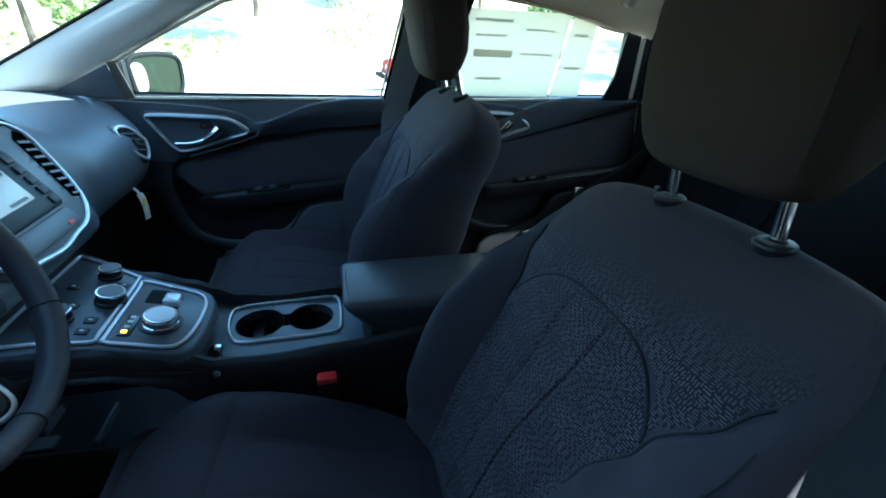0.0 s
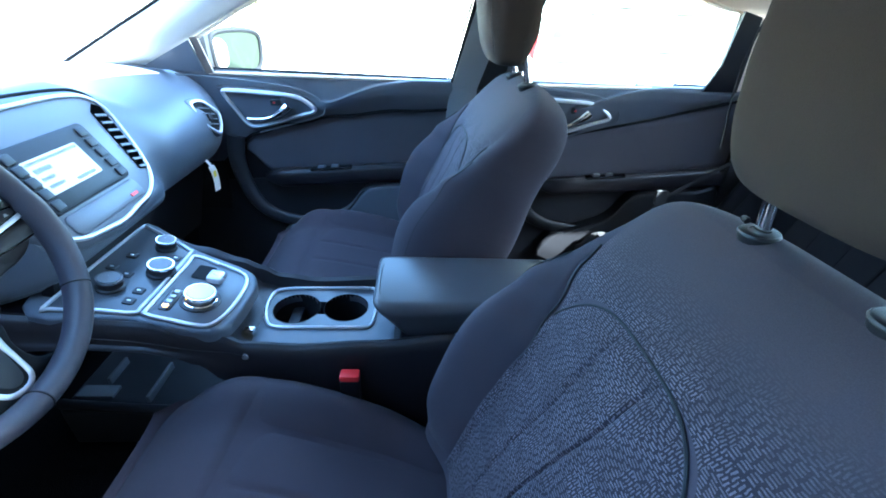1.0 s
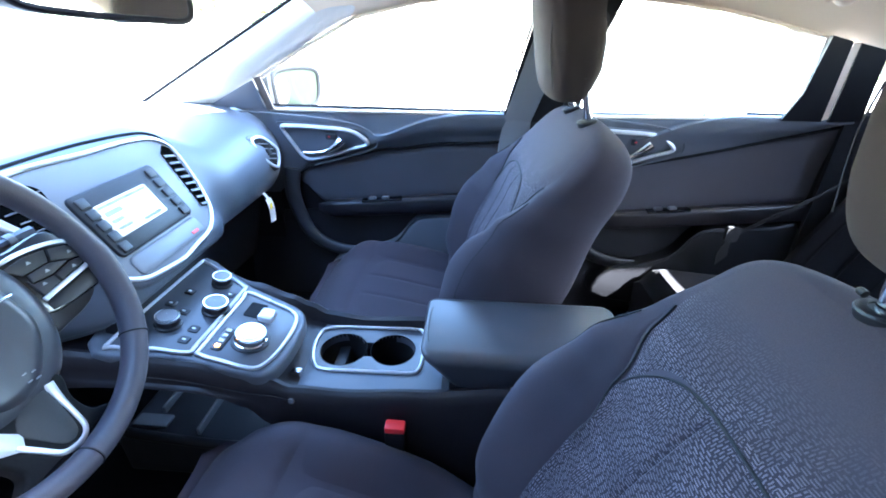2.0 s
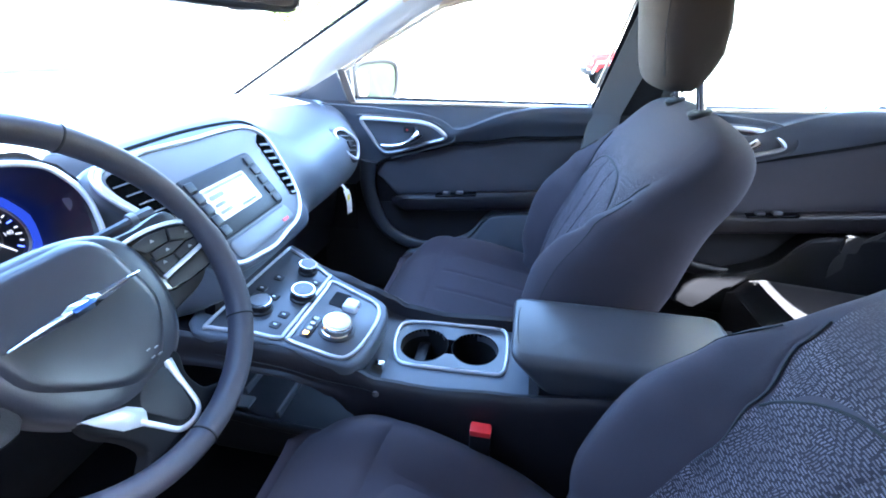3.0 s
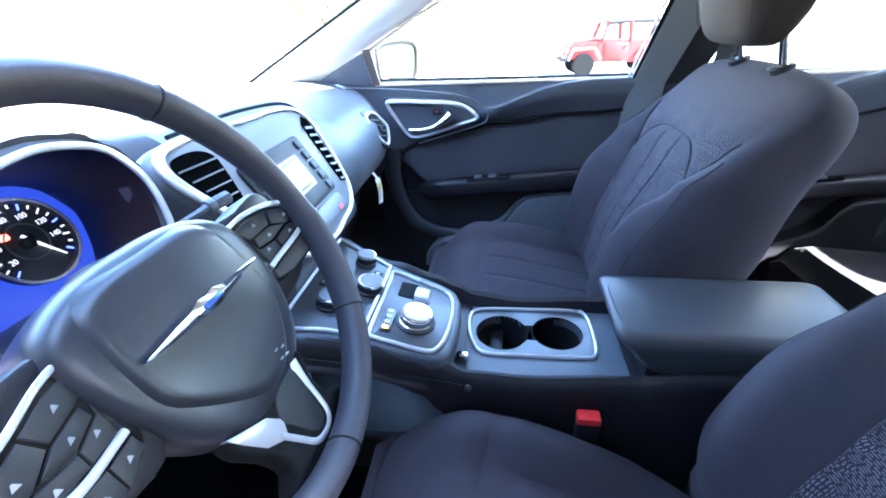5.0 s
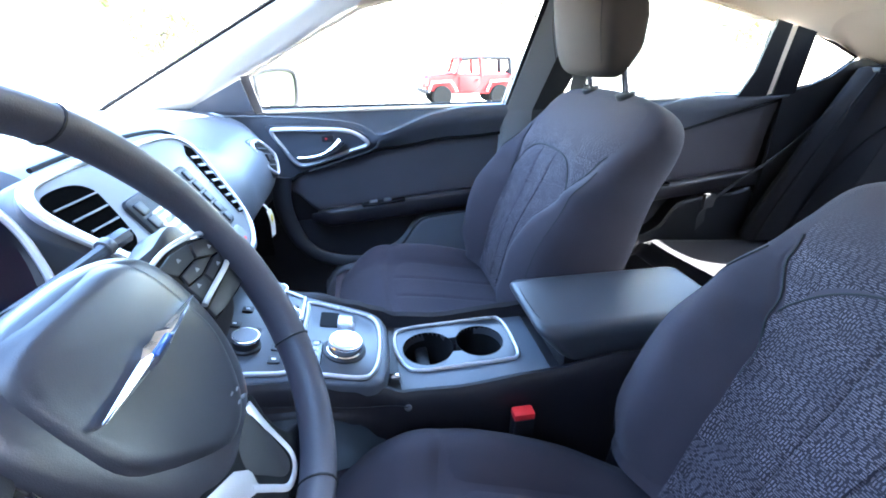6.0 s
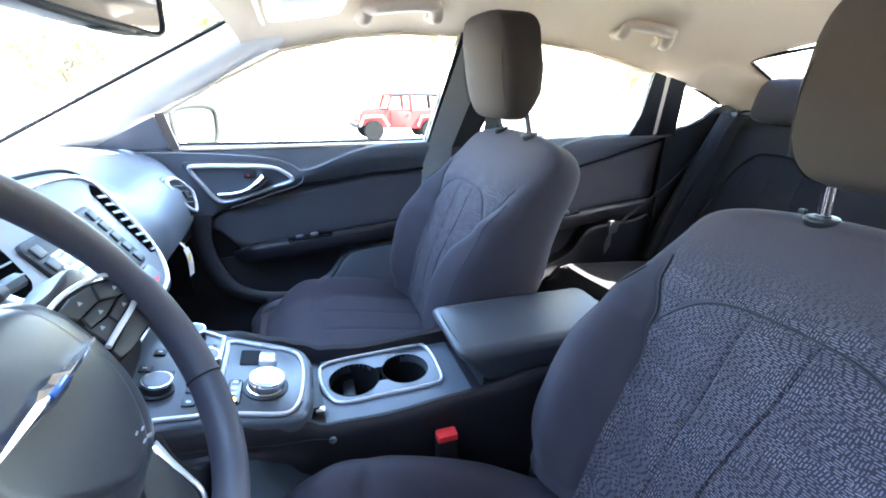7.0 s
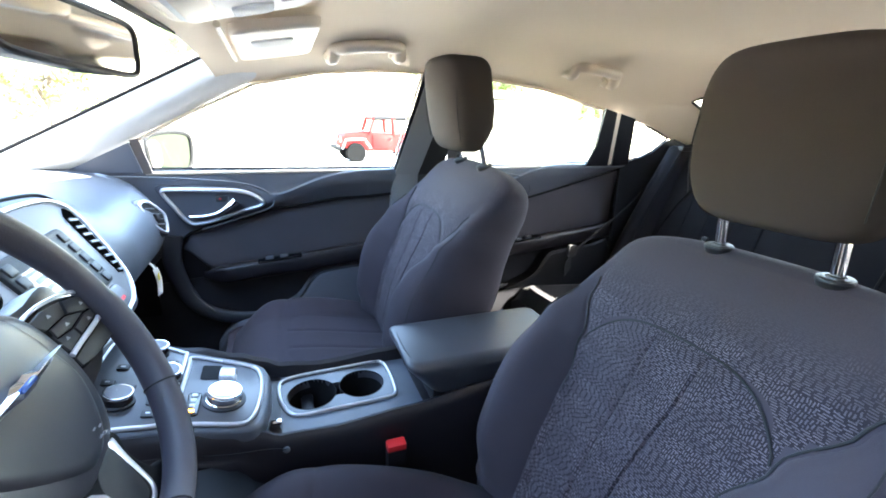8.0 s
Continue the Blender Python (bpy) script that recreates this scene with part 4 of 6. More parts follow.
SY = 0.045
half = [(0.0, 0.131), (0.08, 0.129), (0.145, 0.121), (0.178, 0.104), (0.189, 0.078), (0.183, 0.035), (0.169, -0.02), (0.145, -0.064), (0.102, -0.091), (0.05, -0.098)]
left = [(-0.005, -0.099), (-0.052, -0.090), (-0.086, -0.064), (-0.106, -0.022), (-0.126, 0.026), (-0.143, 0.058), (-0.156, 0.086), (-0.161, 0.108), (-0.155, 0.126), (-0.136, 0.136), (-0.095, 0.138), (-0.035, 0.136)]
rim = [(SY + a, b) for a, b in half] + [(SY, -0.104)] + left
rim = [(q.x, q.y) for q in spline(rim, True, 4)]
shell = [((a - SY) * (1.06 if a > SY else 1.012) + SY, (b - 0.02) * 1.09 + 0.018) for a, b in rim]
part("stack_surround", slab(shell, stack, -0.06, 0.004, 0.016, 4), VINYL, dash)
face = part("stack_face", slab(rim, stack, -0.05, 0.010, 0.004), SILVERPAINT, dash, "pale silver centre stack panel")
part("stack_trim", sweep([stack(a, b, 0.011) for a, b in rim], 0.0042, True, 8), SILVER, face)
part("head_unit", slab(rrect(SY - 0.10, SY + 0.10, -0.045, 0.075, 0.012), stack, 0.0, 0.016, 0.004), PLASTIC, face)
part("screen", slab(rrect(SY - 0.074, SY + 0.048, -0.016, 0.046, 0.004), stack, 0.01, 0.0175, 0.001), SCREEN, face, "pale lit display screen")
part("player_slot", slab(rrect(SY - 0.095, SY + 0.095, -0.088, -0.050, 0.012), stack, 0.0, 0.014, 0.004), SILVERPAINT, face)
part("slot_button", slab(rrect(SY + 0.055, SY + 0.075, -0.080, -0.074, 0.002), stack, 0.012, 0.0155), RED, face)
for a0, a1, b0, b1 in ((-0.070, 0.044, 0.037, 0.042), (-0.066, -0.030, 0.022, 0.030), (-0.066, -0.040, 0.008, 0.014), (-0.066, -0.034, -0.006, 0.000), (-0.010, 0.036, -0.012, -0.006)):
    part("screen_bar", slab(rrect(SY + a0, SY + a1, b0, b1, 0.0015, 2), stack, 0.0170, 0.0179), GREYBAR, face)
for k in range(5):
    for g in (-1, 1):
        part("side_button", slab(rrect(SY + g * 0.082 - 0.010, SY + g * 0.082 + 0.010, -0.04 + 0.022 * k, -0.022 + 0.022 * k, 0.003), stack, 0.01, 0.019, 0.002), BUTTON, face)
quad = [(SY + 0.168, 0.098), (SY + 0.182, 0.088), (SY + 0.160, -0.052), (SY + 0.136, -0.044), (SY + 0.150, 0.085)]
# flush black plate in place of a shaded hollow
part("vent_shade", slab(quad, stack, -0.02, 0.0118), WELLSHADE, face)
for k in range(8):
    b = 0.078 - 0.0165 * k
    a0 = lerp(0.150, 0.136, (0.085 - b) / 0.13)
    part("vent_slat", slab([(SY + a0, b), (SY + (a0 + 0.026), b - 0.006), (SY + (a0 + 0.026), b - 0.0105), (SY + a0, b - 0.0045)], stack, -0.01, 0.0145), SILVERPAINT, face)

# the left outlet beside the instruments, larger; flush black stands for its inner shade
well = [(q.x, q.y) for q in spline([(-0.141, 0.117), (-0.118, 0.121), (-0.086, 0.117), (-0.068, 0.103), (-0.070, 0.080), (-0.076, 0.055), (-0.084, 0.034), (-0.108, 0.026), (-0.124, 0.046), (-0.137, 0.072), (-0.145, 0.098)], True, 4)]
ov = part("outlet_shade", slab(well, stack, -0.02, 0.0122), WELLSHADE, face)
lip = spline([(-0.060, 0.136), (-0.098, 0.136), (-0.134, 0.133), (-0.151, 0.124), (-0.157, 0.108), (-0.152, 0.087), (-0.139, 0.059), (-0.122, 0.028), (-0.104, -0.010)], n=6)
part("outlet_lip", sweep([stack(q.x, q.y, 0.010) for q in lip], lambda t: 0.0040 + 0.0034 * math.sin(math.pi * t), sides=10, flat=0.7), SILVER, ov)
for k in range(4):
    b = 0.102 - 0.0175 * k
    part("outlet_slat", sweep([stack(-0.144 + 0.007 * k, b, 0.0135), stack(-0.070 - 0.004 * k, b - 0.003, 0.0135)], 0.0012, sides=6), SILVERPAINT, ov)
part("dash_seam", sweep(spline([stack(SY - 0.15, 0.149, 0.004), stack(SY - 0.07, 0.151, 0.003), stack(SY + 0.02, 0.150, 0.003), stack(SY + 0.13, 0.141, 0.003), stack(SY + 0.175, 0.128, 0.003), stack(SY + 0.199, 0.100, 0.003), stack(SY + 0.203, 0.070, 0.003)], n=6), 0.0032), RUBBER, dash)

part("glovebox_door", sheet(lambda u, v: Vector((lerp(-0.93, -1.0, v) - 0.015 * math.sin(3 * u), lerp(0.17, 0.69, u), lerp(0.705, 0.44, v))), 12, 10, (-0.015, 0, 0)), PLASTIC, dash)
part("glovebox_lip", sweep(spline([(-0.86, 0.30, 0.732), (-0.885, 0.42, 0.722), (-0.905, 0.56, 0.716), (-0.925, 0.69, 0.712)], n=6), 0.008, flat=0.6), DOORSKIN, dash)
part("knee_panel", sheet(lambda u, v: Vector((lerp(-0.95, -1.1, v), lerp(-0.70, -0.14, u), lerp(0.70, 0.42, v))), 8, 8, (-0.015, 0, 0)), PLASTIC, dash)
part("stack_base", sheet(lambda u, v: Vector((lerp(-0.815, -0.86, v), lerp(-0.10, 0.19, u), lerp(0.76, 0.60, v))), 8, 6, (-0.02, 0, 0)), PLASTIC, dash)
part("dash_corner_cap", box(-1.11, -1.02, 0.62, 0.70, 0.945, 0.957, 0.004), PLASTIC, dash)

# round-cornered side outlet
vn = Vector((0.90, -0.22, 0.30)).normalized()
vr = Vector((0, 0, 1)).cross(vn).normalized()
vu = vn.cross(vr)
VC = Vector((-0.830, 0.574, 0.850)) - vr * 0.014


def vent_place(a, b, c):
    return VC + vr * a + vu * b + vn * c


vo = [(q.x, q.y) for q in spline([(-0.048, 0.040), (-0.030, 0.052), (0.004, 0.044), (0.040, 0.008), (0.046, -0.012), (0.026, -0.048), (0.006, -0.052), (-0.030, -0.014)], True, 5)]
vo = [(a * 0.90, b * 0.90) for a, b in vo]
sv = part("side_vent", slab(vo, vent_place, -0.04, 0.002, 0.002), RUBBER, dash)
part("vent_bed", slab([(a * 1.25, b * 1.22) for a, b in vo], vent_place, -0.05, 0.0, 0.006, 3), VINYL, sv)
part("vent_ring", sweep([vent_place(a, b, 0.003) for a, b in vo], 0.0046, True, 8), SILVER, sv)
for k in range(4):
    b = 0.024 - 0.016 * k
    part("vent_slat", sweep([vent_place(-0.026 + 0.006 * k, b + 0.005, 0.003), vent_place(0.022 + 0.004 * k, b - 0.006, 0.003)], 0.0030, sides=6, flat=0.5), PILLARGREY, sv)
part("vent_tab", slab(rrect(-0.006, 0.008, -0.012, 0.008, 0.003), vent_place, 0.0, 0.01, 0.002), PLASTIC, sv)


# instruments
def gauge(a, b, c):
    return Vector((-1.0 - 0.39 * b + 0.92 * c, -0.37 + a, 0.925 + 0.92 * b + 0.39 * c))


hoodline = spline([(0.205, -0.085), (0.222, -0.055), (0.234, -0.014), (0.228, 0.022), (0.204, 0.056), (0.142, 0.074), (0.075, 0.067), (0.0, 0.058), (-0.075, 0.067), (-0.142, 0.074), (-0.204, 0.056), (-0.228, 0.022), (-0.234, -0.014), (-0.222, -0.055), (-0.205, -0.085)], n=6)


def hood(u, v):
    k = u * (len(hoodline) - 1)
    i = min(int(k), len(hoodline) - 2)
    q = hoodline[i].lerp(hoodline[i + 1], k - i)
    return gauge(q.x * lerp(0.875, 0.97, v), q.y * lerp(0.84 if q.y > 0 else 1.0, 0.97, v), lerp(0.088, -0.072, v))


cl = part("instrument_hood", sheet(hood, 50, 8, (-0.012, 0, 0.012)), PLASTIC, dash)
part("hood_trim", sweep([gauge(q.x * 0.875, q.y * (0.84 if q.y > 0 else 1.0), 0.090) for q in hoodline], 0.0042), SILVER, cl)
crown_ = lambda a: curve_at([(-0.25, -0.02), (-0.225, 0.04), (-0.19, 0.072), (-0.13, 0.082), (0, 0.068), (0.13, 0.082), (0.19, 0.072), (0.225, 0.04), (0.25, -0.02)], a)
shell_ = lambda u, v: gauge(lerp(-0.25, 0.25, u) * lerp(0.90, 1.0, v), crown_(lerp(-0.25, 0.25, u)) * lerp(0.86, 1.0, smooth(0.0, 0.5, v)) + 0.002 + 0.008 * v, lerp(0.084, -0.16, v))
part("hood_shell", sheet(shell_, 40, 10, (0, 0, 0.006)), PLASTIC, cl)
part("hood_accent", sweep([shell_(lerp(0.12, 0.88, k / 40), 0.42) + Vector((0, 0, 0.007)) for k in range(41)], 0.0028, sides=8), SILVERPAINT, cl)
part("cluster_face", slab(rrect(-0.232, 0.232, -0.10, 0.078, 0.03), gauge, -0.080, -0.066), CLUSTER, cl, "blue-lit instrument face")
part("cluster_apron", sheet(lambda u, v: gauge(lerp(-0.24, 0.24, u), lerp(-0.078, -0.16, v), lerp(-0.066, 0.06, v)), 12, 4, (0, 0, -0.01)), PLASTIC, cl)
for g, name in ((1, "speedometer"), (-1, "rev_counter")):
    cx = g * 0.150
    at = gauge(cx, -0.004, -0.064)
    ax = (0.92, 0, 0.39)
    dial = part(name, lathe([(0.054, 0.0), (0.054, 0.006), (0.051, 0.009), (0.048, 0.004), (0.001, 0.004)], at, ax, 48), DIALFACE, cl)
    part("dial_ring", sweep([gauge(cx + 0.0525 * math.cos(k * math.pi / 20), -0.004 + 0.0525 * math.sin(k * math.pi / 20), -0.055) for k in range(40)], 0.002, True, 6), SILVER, dial)
    part("inner_ring", sweep([gauge(cx + 0.0225 * math.cos(k * math.pi / 16), -0.004 + 0.0225 * math.sin(k * math.pi / 16), -0.059) for k in range(32)], 0.0012, True, 6), SILVERPAINT, dial)
    for k in range(21):
        t = radians(220 - 13 * k)
        r0 = 0.0425 if k % 2 else 0.0395
        p0, p1 = Vector((math.cos(t), math.sin(t))) * r0, Vector((math.cos(t), math.sin(t))) * 0.047
        part("tick", sweep([gauge(cx + p0.x, -0.004 + p0.y, -0.0595), gauge(cx + p1.x, -0.004 + p1.y, -0.0595)], 0.0012, sides=4), WHITEGLOW if k % 4 else BLUEGLOW, dial)
    if g == 1:
        for k, word in enumerate(("20", "40", "60", "80", "100", "120", "140")):
            t = radians(207 - 36 * k)
            font = bpy.data.curves.new("digits", "FONT")
            font.body, font.size, font.align_x, font.align_y, font.extrude = word, 0.0088, "CENTER", "CENTER", 0.0002
            tmp = bpy.data.objects.new("digits", font)
            me = bpy.data.meshes.new_from_object(tmp)
            me.materials.clear()
            me.materials.append(WHITEGLOW)
            ob = new("numeral", me)
            ob.parent = dial
            p = gauge(cx + 0.0318 * math.cos(t), -0.004 + 0.0318 * math.sin(t), -0.0592)
            ob.matrix_basis = Matrix.Translation(p) @ Matrix(((0, -0.39, 0.92, 0), (1, 0, 0, 0), (0, 0.92, 0.39, 0), (0, 0, 0, 1)))
            bpy.data.objects.remove(tmp)
            bpy.data.curves.remove(font)
    part("needle", sweep([gauge(cx - 0.004, 0.004, -0.056), gauge(cx + 0.023, -0.036, -0.056)], lambda t: lerp(0.0026, 0.001, t), sides=5), WHITEGLOW, dial)
    part("needle_hub", lathe([(0.009, 0.0), (0.009, 0.004), (0.006, 0.006)], gauge(cx, -0.004, -0.060), ax, 20), PLASTIC, dial)
    part("warning_lamp", slab(rrect(cx - 0.022, cx - 0.012, 0.006, 0.014, 0.003), gauge, -0.062, -0.0585), REDGLOW, dial)

part("wiper_stalk", sweep(spline([(-0.87, -0.31, 0.912), (-0.840, -0.235, 0.926), (-0.826, -0.180, 0.933), (-0.822, -0.160, 0.934)], n=6), lambda t: lerp(0.0055, 0.0085, smooth(0.5, 0.75, t))), PANEL, dash)
part("stalk_band", lathe([(0.0087, 0.0), (0.0092, 0.002), (0.0092, 0.007), (0.0087, 0.009)], (-0.829, -0.190, 0.932), (0.2, 0.95, 0.12), 20), SILVERPAINT, dash)
part("steering_column", sweep([(-0.98, -0.367, 0.80), (-0.78, -0.367, 0.905)], 0.052, sides=16), PLASTIC, dash)

tag = thing("hang_tag", (-0.88, 0.55, 0.70), "white and yellow paper tag hanging from the glovebox edge", "tag")
ts = spline([(-0.905, 0.545, 0.745), (-0.872, 0.54, 0.738), (-0.852, 0.545, 0.715), (-0.846, 0.552, 0.675), (-0.850, 0.556, 0.628)], n=6)


def ribbon(points, width, thick=0.0012):
    n = len(points) - 1

    def fn(u, v):
        k = u * n
        i = min(int(k), n - 1)
        return points[i].lerp(points[i + 1], k - i) + Vector((0.25, 1, 0)) * (v - 0.5) * width

    return sheet(fn, n, 1, (thick, -thick * 0.2, 0))


part("strip", ribbon(ts[:14], 0.010), PAPER, tag)
part("label", ribbon(ts[13:], 0.024), PAPER, tag)
part("yellow_bar", slab([(0.541, 0.675), (0.565, 0.675), (0.565, 0.693), (0.541, 0.693)], lambda a, b, c: Vector((-0.8445 + c, a, b)), 0.0, 0.001), YELLOWBAR, tag)


# ---- centre console ----
def deck(a, b, c):
    """Console control deck: a is x, b is y, c out of the sloping deck."""
    return Vector((a, b, 0.655 - 0.22 * (a + 0.575) + c))


console = thing("centre_console", (-0.45, 0, 0.24), "black centre console with silver-rimmed control panels and cup holders", "console")


def top_z(x):
    return curve_at([(-0.95, 0.70), (-0.80, 0.685), (-0.70, 0.665), (-0.61, 0.635), (-0.57, 0.600), (-0.52, 0.588), (-0.32, 0.590), (0.1, 0.590)], x)


def rim_z(x):
    return curve_at([(-0.95, 0.728), (-0.80, 0.698), (-0.70, 0.677), (-0.62, 0.655), (-0.575, 0.638), (-0.54, 0.620), (-0.45, 0.612), (-0.32, 0.620), (-0.15, 0.640), (0.1, 0.645)], x)


def width_at(x):
    return curve_at([(-0.95, 0.178), (-0.80, 0.154), (-0.70, 0.138), (-0.58, 0.128), (-0.45, 0.122), (-0.3, 0.120), (0.1, 0.120)], x)


def foot_z(x):
    """Lower edge of the console's flank: the front part bridges an open tray."""
    return curve_at([(-0.95, 0.660), (-0.766, 0.647), (-0.665, 0.628), (-0.61, 0.593), (-0.58, 0.558), (-0.55, 0.50), (-0.52, 0.40), (-0.49, 0.26)], x)


def console_section(u, v):
    x = lerp(-0.93, 0.10, u)
    w, zt, zr = width_at(x), top_z(x), rim_z(x)
    zb = min(foot_z(x), zr - 0.046)
    zm = lerp(zb, zr - 0.04, 0.5)
    ring = [(-w - 0.012, zb), (-w - 0.010, zm), (-w - 0.004, zr - 0.04), (-w + 0.002, zr - 0.008), (-w + 0.012, zr), (-w + 0.022, zr - 0.004), (-w + 0.028, zt), (0.0, zt), (w - 0.028, zt), (w - 0.022, zr - 0.004), (w - 0.012, zr), (w - 0.002, zr - 0.008), (w + 0.004, zr - 0.04), (w + 0.010, zm), (w + 0.012, zb)]
    k = v * (len(ring) - 1)
    i = min(int(k), len(ring) - 2)
    p = Vector(ring[i]).lerp(Vector(ring[i + 1]), k - i)
    return Vector((x, p.x + 0.006, p.y))


CUPS = [(-0.483, 0.028, 0.0475), (-0.381, 0.034, 0.0455)]
bm = bmesh.new()
grid(bm, console_section, 90, 28)
cut = [f for f in bm.faces if -0.535 < f.calc_center_median().x < -0.325 and abs(f.calc_center_median().y - 0.03) < 0.058 and f.calc_center_median().z > 0.55]
bmesh.ops.delete(bm, geom=cut, context="FACES")
# same vinyl as the deck; the flanks' shade is in this darker colour
part("console_body", bm, LEATHER, console)
part("side_seam", sweep(spline([(-0.80, -0.153, 0.672), (-0.70, -0.138, 0.648), (-0.62, -0.129, 0.622), (-0.56, -0.125, 0.612), (-0.53, -0.123, 0.600)], n=6), 0.0010, sides=6), SEAM, console)

inset = [(q.x, q.y) for q in spline([(-0.545, 0.065), (-0.535, 0.085), (-0.50, 0.094), (-0.42, 0.097), (-0.345, 0.100), (-0.325, 0.092), (-0.318, 0.06), (-0.318, 0.0), (-0.325, -0.028), (-0.35, -0.034), (-0.45, -0.036), (-0.505, -0.036), (-0.528, -0.022), (-0.543, 0.02)], True, 4)]
flatdeck = lambda a, b, c: Vector((a, b, 0.592 + c))
cup = part("cup_holder", lathe([(0.036, -0.085), (0.044, -0.083), (0.0480, -0.004), (0.0490, 0.0), (0.0475, 0.001), (0.043, -0.08), (0.001, -0.082)], (CUPS[0][0], CUPS[0][1], 0.592), (0, 0, 1), 36), RUBBER, console)
part("cup_well", lathe([(0.034, -0.085), (0.042, -0.083), (0.0460, -0.004), (0.0470, 0.0), (0.0455, 0.001), (0.041, -0.08), (0.001, -0.082)], (CUPS[1][0], CUPS[1][1], 0.592), (0, 0, 1), 36), RUBBER, cup)


def cup_deck():
    """A plate with a figure-of-eight opening for the two cups."""
    bm = bmesh.new()
    n = 72
    cx, cy = -0.43, 0.031
    outer, inner, deep = [], [], []
    for k in range(n):
        t = 2 * math.pi * k / n
        d = Vector((math.cos(t), math.sin(t)))
        far = max((Vector(q) - Vector((cx, cy))).dot(d) / max(1e-6, (Vector(q) - Vector((cx, cy))).length) * 1.0 for q in inset)
        best = max(inset, key=lambda q: (Vector(q) - Vector((cx, cy))).normalized().dot(d))
        outer.append(bm.verts.new((best[0], best[1], 0.594)))
        r = 0.0
        for px, py, pr in CUPS:
            o = Vector((px - cx, py - cy))
            proj = o.dot(d)
            disc = pr * pr - (o.length_squared - proj * proj)
            if disc > 0:
                r = max(r, proj + math.sqrt(disc))
        r = max(r, 0.021 / max(0.2, abs(d.y)) if abs(d.y) > 0.3 else 0.0)
        inner.append(bm.verts.new((cx + d.x * r, cy + d.y * r, 0.592)))
        deep.append(bm.verts.new((cx + d.x * r * 0.98, cy + d.y * r * 0.98, 0.575)))
    for k in range(n):
        j = (k + 1) % n
        bm.faces.new((outer[k], outer[j], inner[j], inner[k]))
        bm.faces.new((inner[k], inner[j], deep[j], deep[k]))
    return bm


part("cup_plate", cup_deck(), PANEL, cup)
part("well_floor", box(-0.53, -0.33, -0.028, 0.09, 0.500, 0.508, 0.002), RUBBER, cup)
part("cup_trim", sweep([flatdeck(a, b, 0.004) for a, b in inset], 0.0036, True, 8), SILVER, cup, "bright silver cup holder rim")
for px, py, pr in CUPS:
    part("cup_grip", lathe([(0.006, 0.0), (0.008, 0.006), (0.004, 0.012), (0.001, 0.013)], (px + 0.02, py + 0.018, 0.512), (0, 0, 1), 12), PLASTIC, cup)
bm = bmesh.new()
mid_ = Vector((-0.43, 0.031))
ring_in = [bm.verts.new((a, b, 0.5935)) for a, b in inset]
ring_out = []
for a, b in inset:
    d = (Vector((a, b)) - mid_).normalized()
    k = min((0.155 if d.x > 0 else 0.155) / max(1e-6, abs(d.x)), (0.072 if d.y > 0 else 0.122) / max(1e-6, abs(d.y)))
    ring_out.append(bm.verts.new((mid_.x + d.x * k, mid_.y + d.y * k, 0.5925)))
for k in range(len(inset)):
    j = (k + 1) % len(inset)
    bm.faces.new((ring_out[k], ring_out[j], ring_in[j], ring_in[k]))
part("deck_plate", bm, VINYL, console)

rear_rim = [(q.x, q.y) for q in spline([(-0.692, 0.082), (-0.64, 0.070), (-0.598, 0.058), (-0.578, 0.040), (-0.571, 0.0), (-0.574, -0.06), (-0.584, -0.098), (-0.602, -0.112), (-0.65, -0.110), (-0.690, -0.106), (-0.694, -0.09), (-0.694, 0.05)], True, 4)]
front_rim = [(q.x, q.y) for q in spline([(-0.815, 0.150), (-0.76, 0.124), (-0.712, 0.100), (-0.704, 0.08), (-0.704, -0.08), (-0.708, -0.108), (-0.76, -0.116), (-0.815, -0.130), (-0.826, -0.11), (-0.826, 0.13)], True, 4)]
base = [(q.x, q.y) for q in spline([(-0.86, 0.17), (-0.70, 0.112), (-0.59, 0.078), (-0.562, 0.045), (-0.556, 0.0), (-0.560, -0.07), (-0.575, -0.114), (-0.62, -0.122), (-0.72, -0.120), (-0.86, -0.128)], True, 5)]
dk = part("control_deck", slab(base, deck, -0.026, -0.002, 0.008, 3), VINYL, console)
part("shifter_plate", slab(rear_rim, deck, -0.01, 0.001, 0.001), PANEL, dk)
part("climate_plate", slab(front_rim, deck, -0.01, 0.001, 0.001), PANEL, dk)
part("shifter_trim", sweep([deck(a, b, 0.002) for a, b in rear_rim], 0.0036, True, 8), SILVER, dk)
part("climate_trim", sweep([deck(a, b, 0.002) for a, b in front_rim], 0.0036, True, 8), SILVER, dk)
up = Vector((0.215, 0, 0.977))
kb = part("shift_knob", lathe([(0.030, 0.0), (0.030, 0.004), (0.0265, 0.006), (0.0265, 0.014), (0.0272, 0.0175), (0.0255, 0.0205), (0.001, 0.021)], deck(-0.629, -0.048, 0.001), up, 40), CHROME, console, "bright rotary shift knob")
part("knob_cap", lathe([(0.0225, 0.0), (0.0215, 0.0015), (0.001, 0.002)], deck(-0.629, -0.048, 0.001) + up * 0.0205, up, 36), SILVER, kb)
part("knob_skirt", lathe([(0.034, 0.0), (0.034, 0.003), (0.029, 0.005)], deck(-0.629, -0.048, 0.001), up, 40), BUTTON, kb)
